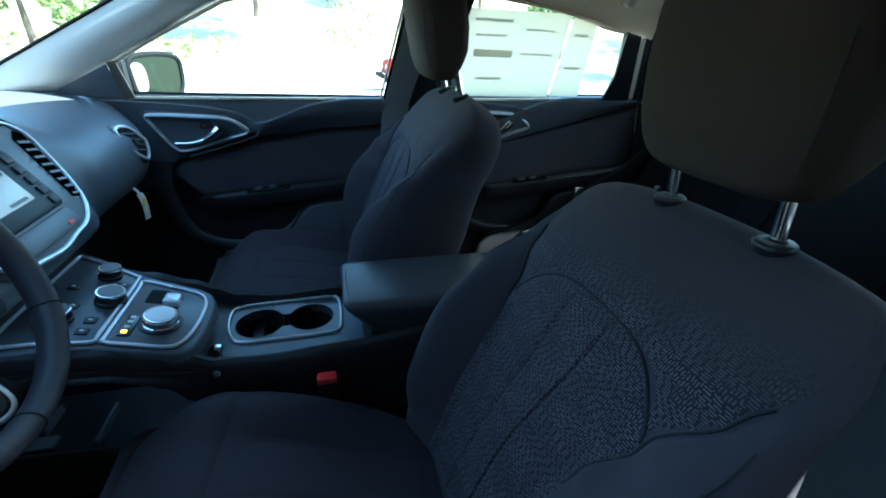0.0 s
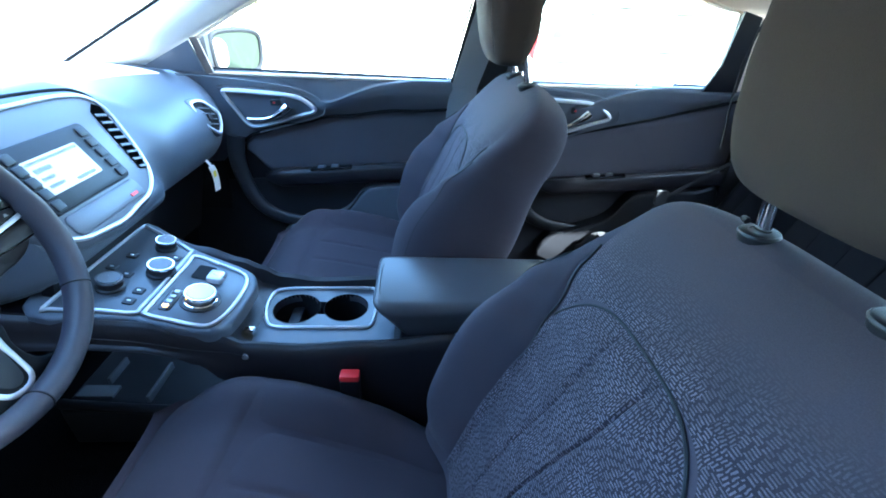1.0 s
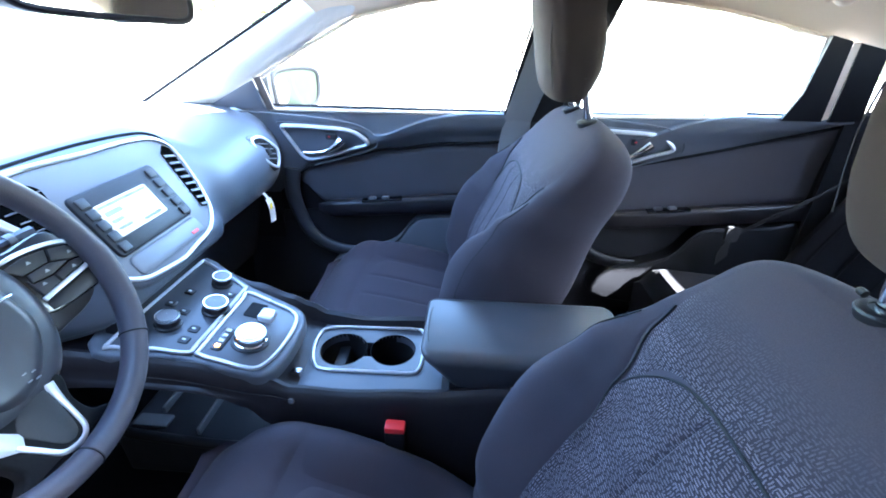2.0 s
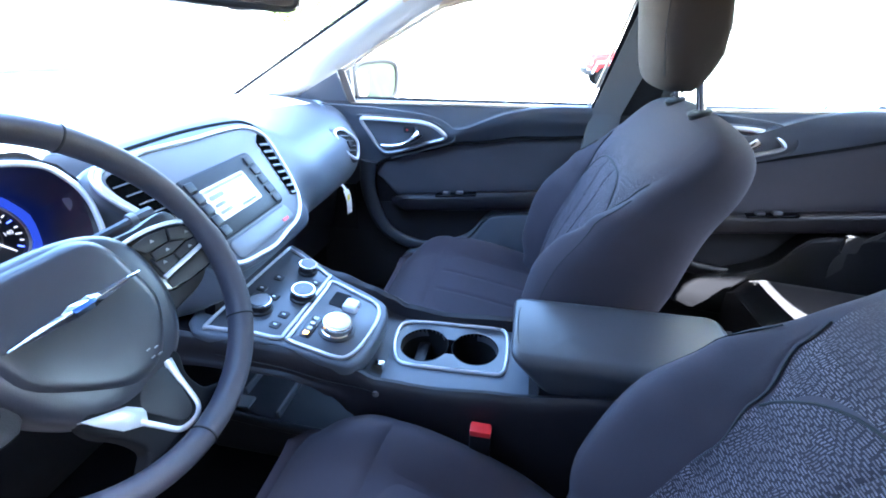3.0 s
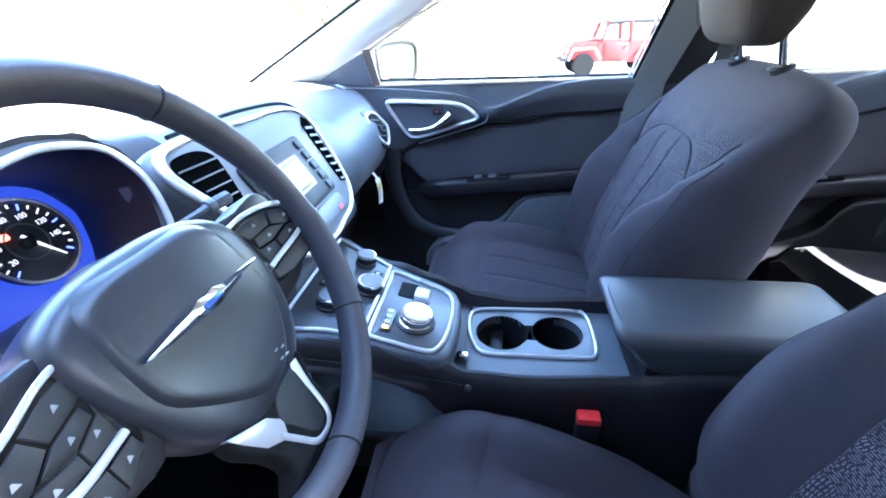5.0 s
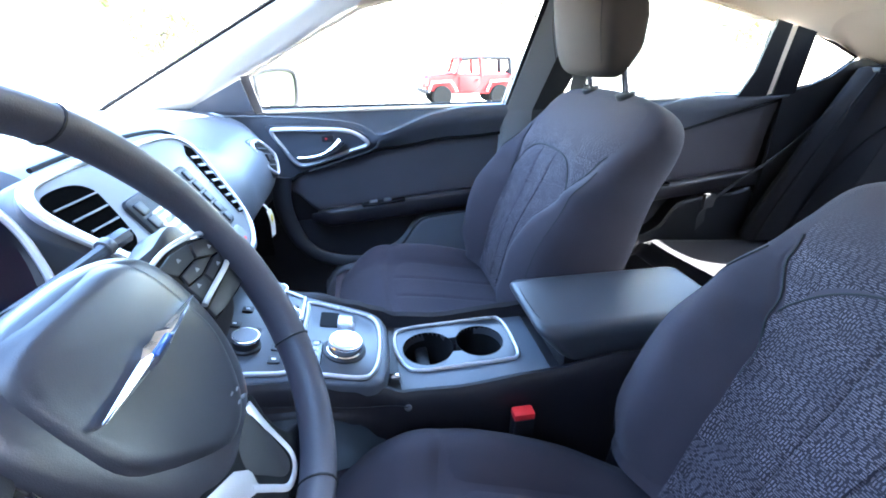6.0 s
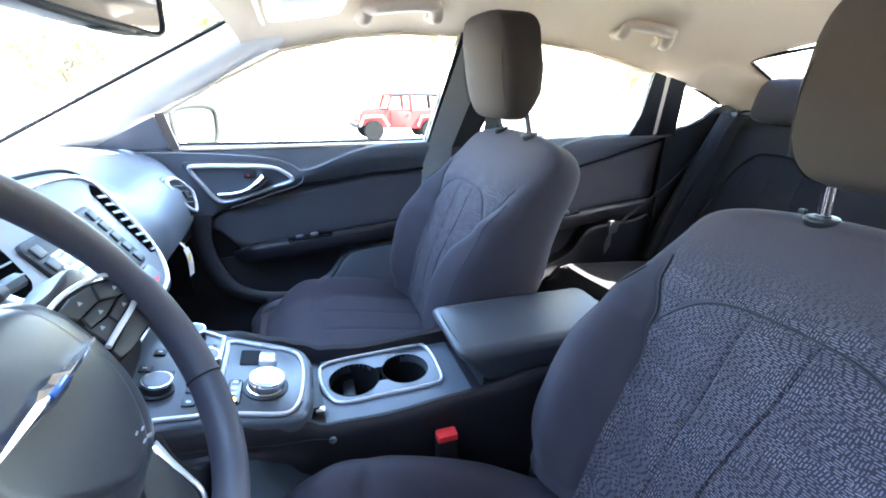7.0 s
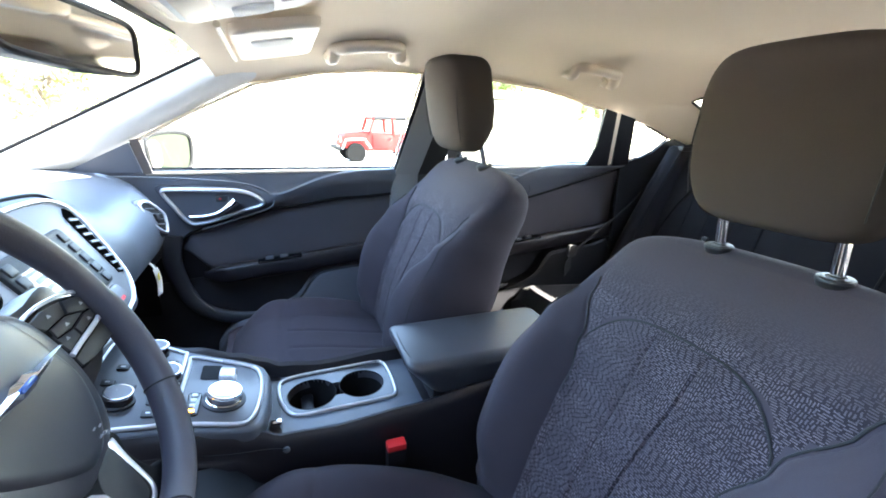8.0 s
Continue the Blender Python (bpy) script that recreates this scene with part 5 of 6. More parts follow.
for x, y, r in ((-0.722, 0.010, 0.0215), (-0.752, 0.092, 0.0175), (-0.773, -0.054, 0.0195)):
    d = part("climate_dial", lathe([(r * 1.15, 0.0), (r * 1.15, 0.004), (r, 0.006), (r, 0.019), (r * 0.93, 0.0215)], deck(x, y, 0.001), up, 32), PLASTIC, console)
    part("dial_band", lathe([(r * 1.02, 0.0), (r * 1.03, 0.002), (r * 1.02, 0.005)], deck(x, y, 0.001) + up * 0.0165, up, 32), CHROME, d)
    part("dial_face", lathe([(r * 0.9, 0.0), (r * 0.88, 0.0012), (0.001, 0.0014)], deck(x, y, 0.001) + up * 0.0212, up, 32), SILVERPAINT, d)
    part("pointer", slab(rrect(-0.001, 0.001, 0.004, r * 0.8, 0.0008, 2), lambda a, b, c: deck(x, y, 0.001) + up * (0.0226 + c) + Vector((a - b * 0.7, b * 0.7, 0)), 0.0, 0.0006), MARK, d)
for k, (x, y) in enumerate([(-0.728, -0.052), (-0.728, -0.082), (-0.790, 0.045), (-0.800, 0.000), (-0.768, -0.014), (-0.720, 0.062)]):
    bt = part("climate_button", slab(rrect(x - 0.0085, x + 0.0085, y - 0.0085, y + 0.0085, 0.003), deck, 0.0, 0.004, 0.0015), BUTTON, dk)
    part("button_mark", slab(rrect(x - 0.003, x + 0.003, y - 0.0016, y + 0.0016, 0.001, 2), deck, 0.004, 0.0046), MARK, bt)
part("brake_well", slab(rrect(-0.672, -0.640, 0.012, 0.056, 0.004), deck, 0.0, 0.0022), RUBBER, dk)
part("parking_brake_switch", slab(rrect(-0.642, -0.614, 0.006, 0.040, 0.006), deck, 0.0, 0.012, 0.005), SILVER, dk)
gs = part("gear_display", slab(rrect(-0.682, -0.662, -0.090, -0.030, 0.006), deck, 0.0, 0.004, 0.002), GLOSSBLACK, dk)
for k in range(4):
    part("gear_letter_bar", slab(rrect(-0.676, -0.668, -0.083 + 0.014 * k, -0.076 + 0.014 * k, 0.001, 2), deck, 0.004, 0.0046), AMBER if k == 0 else MARK, gs)
part("slot_recess", slab(rrect(-0.566, -0.548, -0.088, 0.092, 0.004), flatdeck, -0.03, 0.002), RUBBER, console)
part("latch", slab(rrect(-0.562, -0.540, -0.060, -0.044, 0.005), flatdeck, 0.0, 0.016, 0.006), CHROME, console)
part("side_stud", lathe([(0.006, 0.0), (0.005, 0.003), (0.001, 0.004)], (-0.535, -0.121, 0.600), (0, -1, 0.3), 14), SILVERPAINT, console)

# open tray on the floor below the bridge of the console
tray = part("floor_tray", box(-1.00, -0.50, -0.045, 0.150, 0.250, 0.360, 0.010, 3), BUTTON, console)
part("tray_lip", sweep(spline([(-1.00, -0.030, 0.366), (-0.90, -0.042, 0.370), (-0.75, -0.050, 0.370), (-0.60, -0.050, 0.374), (-0.51, -0.046, 0.380)], n=6), 0.011, sides=10), PLASTIC, tray)
for x, y0, y1 in ((-0.822, -0.022, 0.085), (-0.936, 0.030, 0.100)):
    part("tray_divider", box(x - 0.004, x + 0.004, y0, y1, 0.356, 0.378, 0.003), PILLARGREY, tray)
part("tray_rest", box(-0.985, -0.905, -0.012, 0.022, 0.356, 0.368, 0.004), PILLARGREY, tray)
part("tunnel_end", box(-0.505, -0.480, -0.120, 0.132, 0.26, 0.560, 0.006), PLASTIC, console)

ar = thing("armrest", (-0.14, 0, 0.61), "black padded leather armrest lid on the console", "armrest")


def lid(a, b, c):
    """The lid overhangs at the front and its underside draws in."""
    tuck = (0.688 - c) / 0.062
    return Vector((a + 0.055 * tuck * smooth(-0.15, -0.32, a), b * (1 - 0.05 * tuck), c + 0.004 * (1 - (b / 0.095) ** 2)))


part("pad", slab(rrect(-0.322, 0.062, -0.093, 0.099, 0.030, 7), lid, 0.624, 0.690, 0.021, 6), ARMSKIN, ar)
part("base", box(-0.262, 0.05, -0.082, 0.09, 0.596, 0.630, 0.008), PLASTIC, ar)
part("seam", sweep([(q.x, q.y, q.z) for q in spline([(-0.292, -0.070, 0.6900), (-0.2, -0.0720, 0.6903), (-0.05, -0.0720, 0.6903), (0.05, -0.0705, 0.6900)], n=6)], 0.0010, sides=5), STITCH, ar)
part("front_seam", sweep(spline([(-0.292, 0.072, 0.6895), (-0.301, 0.045, 0.6915), (-0.303, 0.0, 0.6925), (-0.301, -0.045, 0.6915), (-0.292, -0.068, 0.6895)], n=6), 0.0010, sides=5), SEAM, ar)

# ---- steering wheel ----
WC = Vector((-0.7175, -0.367, 0.938))
WA = radians(29)
WN, WU = Vector((math.cos(WA), 0, math.sin(WA))), Vector((-math.sin(WA), 0, math.cos(WA)))


def wheel(a, b, c):
    """Steering wheel plane: a to the driver's right, b up, c towards the driver."""
    return WC + Vector((0, a, 0)) + WU * b + WN * c


sw = thing("steering_wheel", tuple(WC), "black leather steering wheel with silver spokes and a winged badge", "steering wheel")
bm = bmesh.new()
rings = []
for k in range(96):
    t = 2 * math.pi * k / 96
    grip = 1.0 - 0.12 * (math.exp(-((math.degrees(t) - 4) / 18) ** 2) + math.exp(-((math.degrees(t) - 176) / 18) ** 2))
    ring = []
    for j in range(16):
        w = 2 * math.pi * j / 16
        r = 0.1730 + 0.0132 * grip * math.cos(w)
        ring.append(bm.verts.new(wheel(r * math.cos(t), r * math.sin(t) * 1.03 - 0.004, 0.0172 * grip * math.sin(w))))
    rings.append(ring)
for k in range(96):
    for j in range(16):
        bm.faces.new((rings[k][j], rings[(k + 1) % 96][j], rings[(k + 1) % 96][(j + 1) % 16], rings[k][(j + 1) % 16]))
rimob = part("rim", bm, WHEELSKIN, sw)
for deg in (55, 125, 320, 220, 270):
    t = radians(deg)
    part("rim_seam", sweep([wheel((0.1730 + 0.0134 * math.cos(w)) * math.cos(t), (0.1730 + 0.0134 * math.cos(w)) * math.sin(t) * 1.03 - 0.004, 0.0174 * math.sin(w)) for w in [2 * math.pi * j / 18 for j in range(18)]], 0.0012, True, 5), SEAM, rimob)

# hub pad: a domed shield with a raised inner field
half_shield = [(0.030, 0.058), (0.060, 0.053), (0.085, 0.041), (0.099, 0.020), (0.103, -0.010), (0.099, -0.042), (0.086, -0.074), (0.064, -0.099), (0.034, -0.113)]
shield = [(q.x, q.y) for q in spline([(0.0, 0.059)] + half_shield + [(0.0, -0.116)] + [(-a * lerp(0.80, 0.95, smooth(-0.06, 0.04, b)), b) for a, b in half_shield[::-1]], True, 5)]


def dome(outline, levels, centre):
    """Stacked, shrinking rings of an outline: a soft dome."""
    bm = bmesh.new()
    rings = [[bm.verts.new(wheel(centre[0] + (a - centre[0]) * s, centre[1] + (b - centre[1]) * s, c)) for a, b in outline] for s, c in levels]
    n = len(outline)
    for r0, r1 in zip(rings, rings[1:]):
        for i in range(n):
            bm.faces.new((r0[i], r0[(i + 1) % n], r1[(i + 1) % n], r1[i]))
    bm.faces.new(rings[-1])
    bm.faces.new(rings[0][::-1])
    return bm


hub = part("hub_cover", dome(shield, [(0.92, -0.085), (0.985, -0.055), (1.0, -0.036), (0.997, -0.029), (0.98, -0.0225), (0.95, -0.0175), (0.90, -0.0140), (0.84, -0.0120), (0.76, -0.0105), (0.4, -0.007), (0.1, -0.006)], (0, -0.02)), HUBSKIN, sw)
field = [(q.x, q.y) for q in spline([(0.0, 0.046), (0.045, 0.044), (0.066, 0.028), (0.072, -0.010), (0.070, -0.046), (0.040, -0.085), (0.008, -0.096), (-0.022, -0.084), (-0.060, -0.046), (-0.068, -0.010), (-0.064, 0.028), (-0.045, 0.044)], True, 5)]
part("airbag_field", dome(field, [(1.10, -0.0175), (1.03, -0.0112), (0.985, -0.0080), (0.94, -0.0062), (0.87, -0.0054), (0.5, -0.0042), (0.1, -0.0038)], (0, -0.02)), HUBSKIN, hub)
wing = []
for g in (1, -1):
    pts = [(0.0, 0.0085), (0.010, 0.010), (0.020, 0.0055), (0.040, 0.0045), (0.074, 0.0015), (0.074, 0.0), (0.045, -0.0045), (0.022, -0.0065), (0.010, -0.009)]
    wing += [(g * a, b) for a, b in (pts if g == 1 else pts[::-1])]
wing = [w for i, w in enumerate(wing) if w != wing[i - 1]]
bm = bmesh.new()
at_badge = lambda a, b, c: wheel(a * 0.89 + 0.004, b * 0.74 - 0.008, c)
foot = [bm.verts.new(at_badge(a, b, -0.006)) for a, b in wing]
brow = [bm.verts.new(at_badge(a * 0.995, b * 0.94, 0.0022)) for a, b in wing]
crown = [bm.verts.new(at_badge(a * 0.985, b * 0.12, 0.0062 - 0.0025 * abs(a) / 0.074)) for a, b in wing]
for k in range(len(wing)):
    j = (k + 1) % len(wing)
    bm.faces.new((foot[k], foot[j], brow[j], brow[k]))
    bm.faces.new((brow[k], brow[j], crown[j], crown[k]))
bm.faces.new(crown)
bm.faces.new(foot[::-1])
bd = part("badge", bm, CHROME, hub, "chrome winged badge", True)
part("badge_centre", slab(rrect(-0.016, 0.016, -0.0028, 0.0028, 0.0025), lambda a, b, c: wheel(a * 0.7 + 0.004, b * 0.8 - 0.008, c - 0.042), 0.046, 0.0490, 0.0006), BLUEBADGE, bd)
for a, b in ((0.024, -0.078), (0.032, -0.081), (0.023, -0.087), (0.031, -0.089)):
    part("airbag_mark", slab(rrect(a - 0.0022, a + 0.0022, b - 0.0007, b + 0.0007, 0.0005, 2), wheel, -0.012, -0.0046), GREYBAR, hub)

for g in (1, -1):
    m = lambda a, b, c: wheel(g * a, b, c)
    arm_ = [(0.070, 0.026), (0.120, 0.034), (0.168, 0.036), (0.176, 0.0), (0.168, -0.040), (0.150, -0.058), (0.115, -0.066), (0.075, -0.060)]
    # darker than the rim's leather, shade is put into the spoke colour
    sp = part("spoke", slab([(q.x, q.y) for q in spline(arm_, True, 4)], m, -0.055, -0.024, 0.006), LEATHER, sw)
    low = 0.0 if g > 0 else -0.010
    m = lambda a, b, c: wheel(g * a + (0.005 if g > 0 else 0.010), b + low * smooth(0.08, 0.14, a), c + 0.013 * smooth(0.09, 0.16, a))
    pod = [(q.x, q.y) for q in spline([(0.082, 0.022), (0.110, 0.024), (0.134, 0.021), (0.155, 0.014), (0.171, 0.003), (0.179, -0.012), (0.174, -0.030), (0.158, -0.046), (0.120, -0.049), (0.094, -0.046), (0.086, -0.02)], True, 4)]
    pd = part("button_pod", slab(pod, m, -0.042, -0.0225, 0.003), GLOSSBLACK, sp)
    edge = spline([(0.080, 0.0235), (0.109, 0.0255), (0.134, 0.0225), (0.156, 0.0155), (0.173, 0.004), (0.181, -0.012), (0.177, -0.029), (0.163, -0.045)], n=6)
    part("pod_trim", sweep([m(q.x, q.y, -0.0195) for q in edge], lambda t: lerp(0.0022, 0.0046, smooth(0.3, 1.0, t)), sides=8, flat=0.8, up=WN), SILVER, pd)
    bar = spline([(0.179, -0.0165), (0.152, -0.0215), (0.126, -0.0255), (0.098, -0.0300)], n=5)
    part("pod_bar", sweep([m(q.x, q.y, -0.0200) for q in bar], 0.0030, sides=8, flat=0.8, up=WN), SILVER, pd)
    keys = [
        [(0.089, 0.0175), (0.112, 0.0200), (0.1335, 0.0170), (0.1275, 0.0035), (0.1005, 0.0030)],
        [(0.136, 0.0160), (0.153, 0.0105), (0.1665, 0.0005), (0.1715, -0.0100), (0.1480, -0.0060), (0.1305, 0.0030)],
        [(0.1040, 0.0012), (0.1280, 0.0018), (0.1440, -0.0058), (0.1220, -0.0105), (0.1030, -0.0085)],
        [(0.1240, -0.0125), (0.1460, -0.0078), (0.1715, -0.0118), (0.1500, -0.0178), (0.1250, -0.0218)],
        [(0.0985, -0.0040), (0.1010, -0.0100), (0.1220, -0.0125), (0.1225, -0.0222), (0.1010, -0.0262)],
    ]
    keys += [[(0.098, -0.0345), (0.172, -0.0225), (0.170, -0.0320), (0.156, -0.0445), (0.119, -0.0475), (0.098, -0.0445)]] if g > 0 else [
        [(0.098, -0.0345), (0.120, -0.0310), (0.121, -0.0480), (0.097, -0.0450)], [(0.1215, -0.0305), (0.145, -0.0265), (0.146, -0.0460), (0.1225, -0.0480)], [(0.1465, -0.0262), (0.172, -0.0225), (0.170, -0.0320), (0.156, -0.0445), (0.1475, -0.0458)]]
    for k, key in enumerate(keys):
        bt = part("wheel_button", slab(key, m, -0.026, -0.0195, 0.0010), BUTTON, pd)
        if k == 5 and g > 0:
            continue
        ca, cb = sum(q[0] for q in key) / len(key), sum(q[1] for q in key) / len(key)
        part("button_mark", slab([(ca - 0.0026, cb - 0.0016), (ca + 0.0026, cb - 0.0016), (ca + 0.0006, cb + 0.0018), (ca - 0.0006, cb + 0.0018)], m, -0.0195, -0.0189), (GREENMARK if k == 7 else GREYBAR), bt)
leg_out = [(q.x, q.y) for q in spline([(0.050, -0.098), (0.043, -0.128), (0.047, -0.152), (0.064, -0.166), (0.030, -0.182), (-0.015, -0.184), (-0.050, -0.169), (-0.037, -0.154), (-0.042, -0.132), (-0.056, -0.106), (-0.050, -0.088), (0.0, -0.080)], True, 5)]
# matt black here paints the shadow that lies on the lower spoke
lg = part("lower_spoke", slab(leg_out, wheel, -0.034, -0.014, 0.005, 3), RUBBER, sw)
band_ = spline([(0.036, -0.101), (0.033, -0.118), (0.031, -0.140), (0.028, -0.159), (0.020, -0.167), (0.008, -0.168), (-0.004, -0.163), (-0.014, -0.146), (-0.024, -0.128)], n=6)
part("spoke_trim", sweep([wheel(q.x, q.y, -0.0140) for q in band_], lambda t: lerp(0.0056, 0.0030, smooth(0.0, 0.25, t)), sides=8, flat=0.45, up=WN), SILVER, lg)
part("spoke_plate", slab([(-0.056, -0.090), (-0.022, -0.108), (-0.012, -0.122), (-0.019, -0.1335), (-0.024, -0.1335), (-0.039, -0.1230), (-0.051, -0.1020)], wheel, -0.032, -0.0134, 0.0006), SILVER, lg)
part("spoke_fill", slab([(q.x, q.y) for q in spline([(0.029, -0.103), (0.027, -0.135), (0.022, -0.156), (0.012, -0.162), (0.002, -0.157), (-0.008, -0.138), (-0.015, -0.120), (0.0, -0.104)], True, 4)], wheel, -0.04, -0.0130, 0.002), BUTTON, lg)
part("hub_back", lathe([(0.045, -0.12), (0.055, -0.09), (0.062, -0.065), (0.06, -0.05)], tuple(WC), WN, 32), PLASTIC, sw)


# ---- front seats ----
BACK0, BACK_UP = Vector((-0.200, 0.0, 0.475)), Vector((0.325, 0.0, 0.946)).normalized()
BACK_FRONT = Vector((-BACK_UP.z, 0, BACK_UP.x))
BACK_LEN = 0.572


def back_half_width(v):
    w = curve_at([(0.0, 0.246), (0.2, 0.272), (0.42, 0.274), (0.62, 0.262), (0.75, 0.251), (1.0, 0.250)], v)
    return w * math.sqrt(max(0.0, 1 - (max(0.0, v - 0.68) / 0.32) ** 9.0))


def back_surface(u, v, front, off=0.0):
    """A point on the backrest: u across -1..1, v up 0..1."""
    w = back_half_width(v)
    round_ = (1 - abs(u) ** (5 if front else 9)) ** 0.5 if abs(u) < 1 else 0.0
    close = math.sqrt(max(0.0, 1 - (max(0.0, v - 0.66) / 0.34) ** 2.7))
    if front:
        lumbar = 0.016 * math.exp(-((v - 0.3) / 0.2) ** 2)
        swell = curve_at([(0.0, 0.045), (0.15, 0.07), (0.4, 0.080), (0.58, 0.060), (0.72, 0.022), (0.86, 0.0)], v)
        b = bolster_edge(min(v, 0.8)) / max(0.05, back_half_width(min(v, 0.8)))
        wing = swell * smooth(b - 0.04, min(0.97, b + 0.30), abs(u))
        d = (0.054 + lumbar) * round_ ** 0.8 * close + wing * round_ ** 0.55 * close + off
    else:
        d = -curve_at([(0.0, 0.11), (0.4, 0.128), (0.72, 0.119), (1.0, 0.088)], v) * round_ * math.sqrt(max(0.0, 1 - (max(0.0, v - 0.66) / 0.34) ** 4)) - off
    d -= 0.046 * smooth(0.62, 1.02, v)
    return BACK0 + BACK_UP * (BACK_LEN * v) + BACK_FRONT * d + Vector((0, w * u, 0))


def seat_back():
    bm = bmesh.new()
    nu, nv = 40, 44
    us = [math.sin(math.pi / 2 * (2 * i / nu - 1)) for i in range(nu + 1)]
    vv = [min(0.9985, math.sin(math.pi / 2 * j / nv)) for j in range(nv + 1)]
    fr = [[bm.verts.new(back_surface(u, v, True)) for u in us] for v in vv]
    bk = [[(fr[j][i] if i in (0, nu) else bm.verts.new(back_surface(us[i], vv[j], False))) for i in range(nu + 1)] for j in range(nv + 1)]
    for j in range(nv):
        for i in range(nu):
            bm.faces.new((fr[j][i], fr[j][i + 1], fr[j + 1][i + 1], fr[j + 1][i]))
            bm.faces.new((bk[j][i], bk[j + 1][i], bk[j + 1][i + 1], bk[j][i + 1]))
    for i in range(nu):
        for row, other in ((fr[0], bk[0]), (fr[nv], bk[nv])):
            vs = list(dict.fromkeys([row[i], row[i + 1], other[i + 1], other[i]]))
            if len(vs) > 2:
                bm.faces.new(vs)
    return bm


def arch(p):
    """Height of the insert's arched top, by its place across."""
    return 0.705 - 0.145 * abs(p) ** 3.4


def bolster_edge(v):
    """How far out the side bolster begins, in metres."""
    return curve_at([(0.0, 0.106), (0.3, 0.113), (0.45, 0.127), (0.575, 0.157), (0.71, 0.200), (0.8, 0.218)], v)


def insert_edge(v):
    return curve_at([(0.0, 0.117), (0.3, 0.124), (0.45, 0.136), (0.555, 0.157), (0.6, 0.163), (0.72, 0.168)], v)


def patch(region, nu=22, nv=26, puff=0.008, sink=-0.002, soft=0.10, top_soft=0.10):
    """A padded panel that lies on the backrest. region(p, q) gives u, v."""
    bm = bmesh.new()

    def fn(p, q):
        u, v = region(p, q)
        e = smooth(0, soft, p) * smooth(1, 1 - soft, p)
        e *= smooth(0, soft, q) * smooth(1, 1 - top_soft, q)
        return back_surface(max(-0.999, min(0.999, u)), v, True, sink + (puff - sink) * e ** 0.5)

    grid(bm, fn, nu, nv)
    return bm


def front_seat():
    e = thing("front_seat", (0, 0, 0), "charcoal cloth bucket seat with a woven dash-patterned insert", "car seat", "front seats")
    bk = part("backrest", seat_back(), CLOTH, e)
    def insert_at(p, q):
        v = 0.02 + q * (arch(p) - 0.02)
        return p * insert_edge(v) / back_half_width(v), v

    for k, (a, b) in enumerate(((-1.0, -0.235), (-0.235, 0.235), (0.235, 1.0))):
        part("insert_panel", patch(lambda p, q: insert_at(lerp(a, b, p), q), 20, 36, 0.0045, 0.0008, 0.04), WEAVE, bk, "woven dash-patterned cloth panel")

    part("arch_seam", sweep([back_surface(insert_at(lerp(-0.98, 0.98, k / 40), 1.0)[0], arch(lerp(-0.98, 0.98, k / 40)) + 0.001, True, 0.0012) for k in range(41)], 0.0020, sides=6), SEAM, bk)

    def shoulder(p, q):
        low = arch(p) + 0.002
        v = lerp(low, 0.955, q)
        return p * (bolster_edge(min(0.8, v)) - 0.003) / back_half_width(min(v, 0.8)), v

    part("shoulder_panel", patch(lambda p, q: shoulder(2 * p - 1, q), 48, 34, 0.0030, 0.0006, 0.10, 0.5), WEAVE, bk, "woven dash-patterned cloth panel")
    for g in (-1, 1):
        def side(p, q):
            v = lerp(0.02, 0.79, q)
            return g * lerp((bolster_edge(v) + 0.003) / back_half_width(v), 0.985, p), v

        bl = part("bolster", patch(side, 20, 44, 0.006, -0.0022, 0.12, 0.40), CLOTH, bk)
        part("bolster_seam", sweep([back_surface(g * 0.90, lerp(0.05, 0.70, k / 24), True, 0.0052) for k in range(25)], 0.0013, sides=5), SEAM, bl)
        heights = [lerp(0.03, 0.76, k / 32) for k in range(33)]
        part("insert_seam", sweep([back_surface(g * (bolster_edge(v) + 0.006 * smooth(0.66, 0.52, v)) / back_half_width(v), v, True, 0.0018) for v in heights], 0.0019, sides=6), SEAM, bl)


    def cushion(u, v, top, off=0.0):
        """The seat cushion: u across, v from the back to the nose."""
        x = lerp(-0.150, -0.690, v)
        nose = smooth(0.68, 1.0, v)
        w = curve_at([(0.0, 0.225), (0.3, 0.255), (0.7, 0.260), (0.85, 0.250), (0.94, 0.232), (1.0, 0.200)], v)
        roll = (1 - abs(u) ** 5) ** 0.5 if abs(u) < 1 else 0
        z = 0.462 + 0.058 * smooth(0.0, 0.75, v)
        side_up = 0.045 * smooth(0.5, 0.85, abs(u)) * curve_at([(0, 0.6), (0.4, 1.0), (0.75, 0.8), (1.0, 0.1)], v)
        if top:
            h = (0.055 * roll ** 0.7 + side_up * roll ** 0.4) * math.sqrt(max(0, 1 - nose ** 2)) + off
            return Vector((x, w * u, z - 0.03 * nose ** 2 + h - 0.055))
        return Vector((x, w * u * 0.97, z - 0.055 - 0.085 * roll * math.sqrt(max(0.04, 1 - nose ** 2))))

    bm = bmesh.new()
    nu, nv = 36, 40
    us = [math.sin(math.pi / 2 * (2 * i / nu - 1)) for i in range(nu + 1)]
    vv = [1 - (1 - j / nv) ** 1.6 for j in range(nv + 1)]
    tp = [[bm.verts.new(cushion(u, v, True)) for u in us] for v in vv]
    bt = [[bm.verts.new(cushion(u, v, False)) for u in us] for v in vv]
    for j in range(nv):
        for i in range(nu):
            bm.faces.new((tp[j][i], tp[j][i + 1], tp[j + 1][i + 1], tp[j + 1][i]))
            bm.faces.new((bt[j][i], bt[j + 1][i], bt[j + 1][i + 1], bt[j][i + 1]))
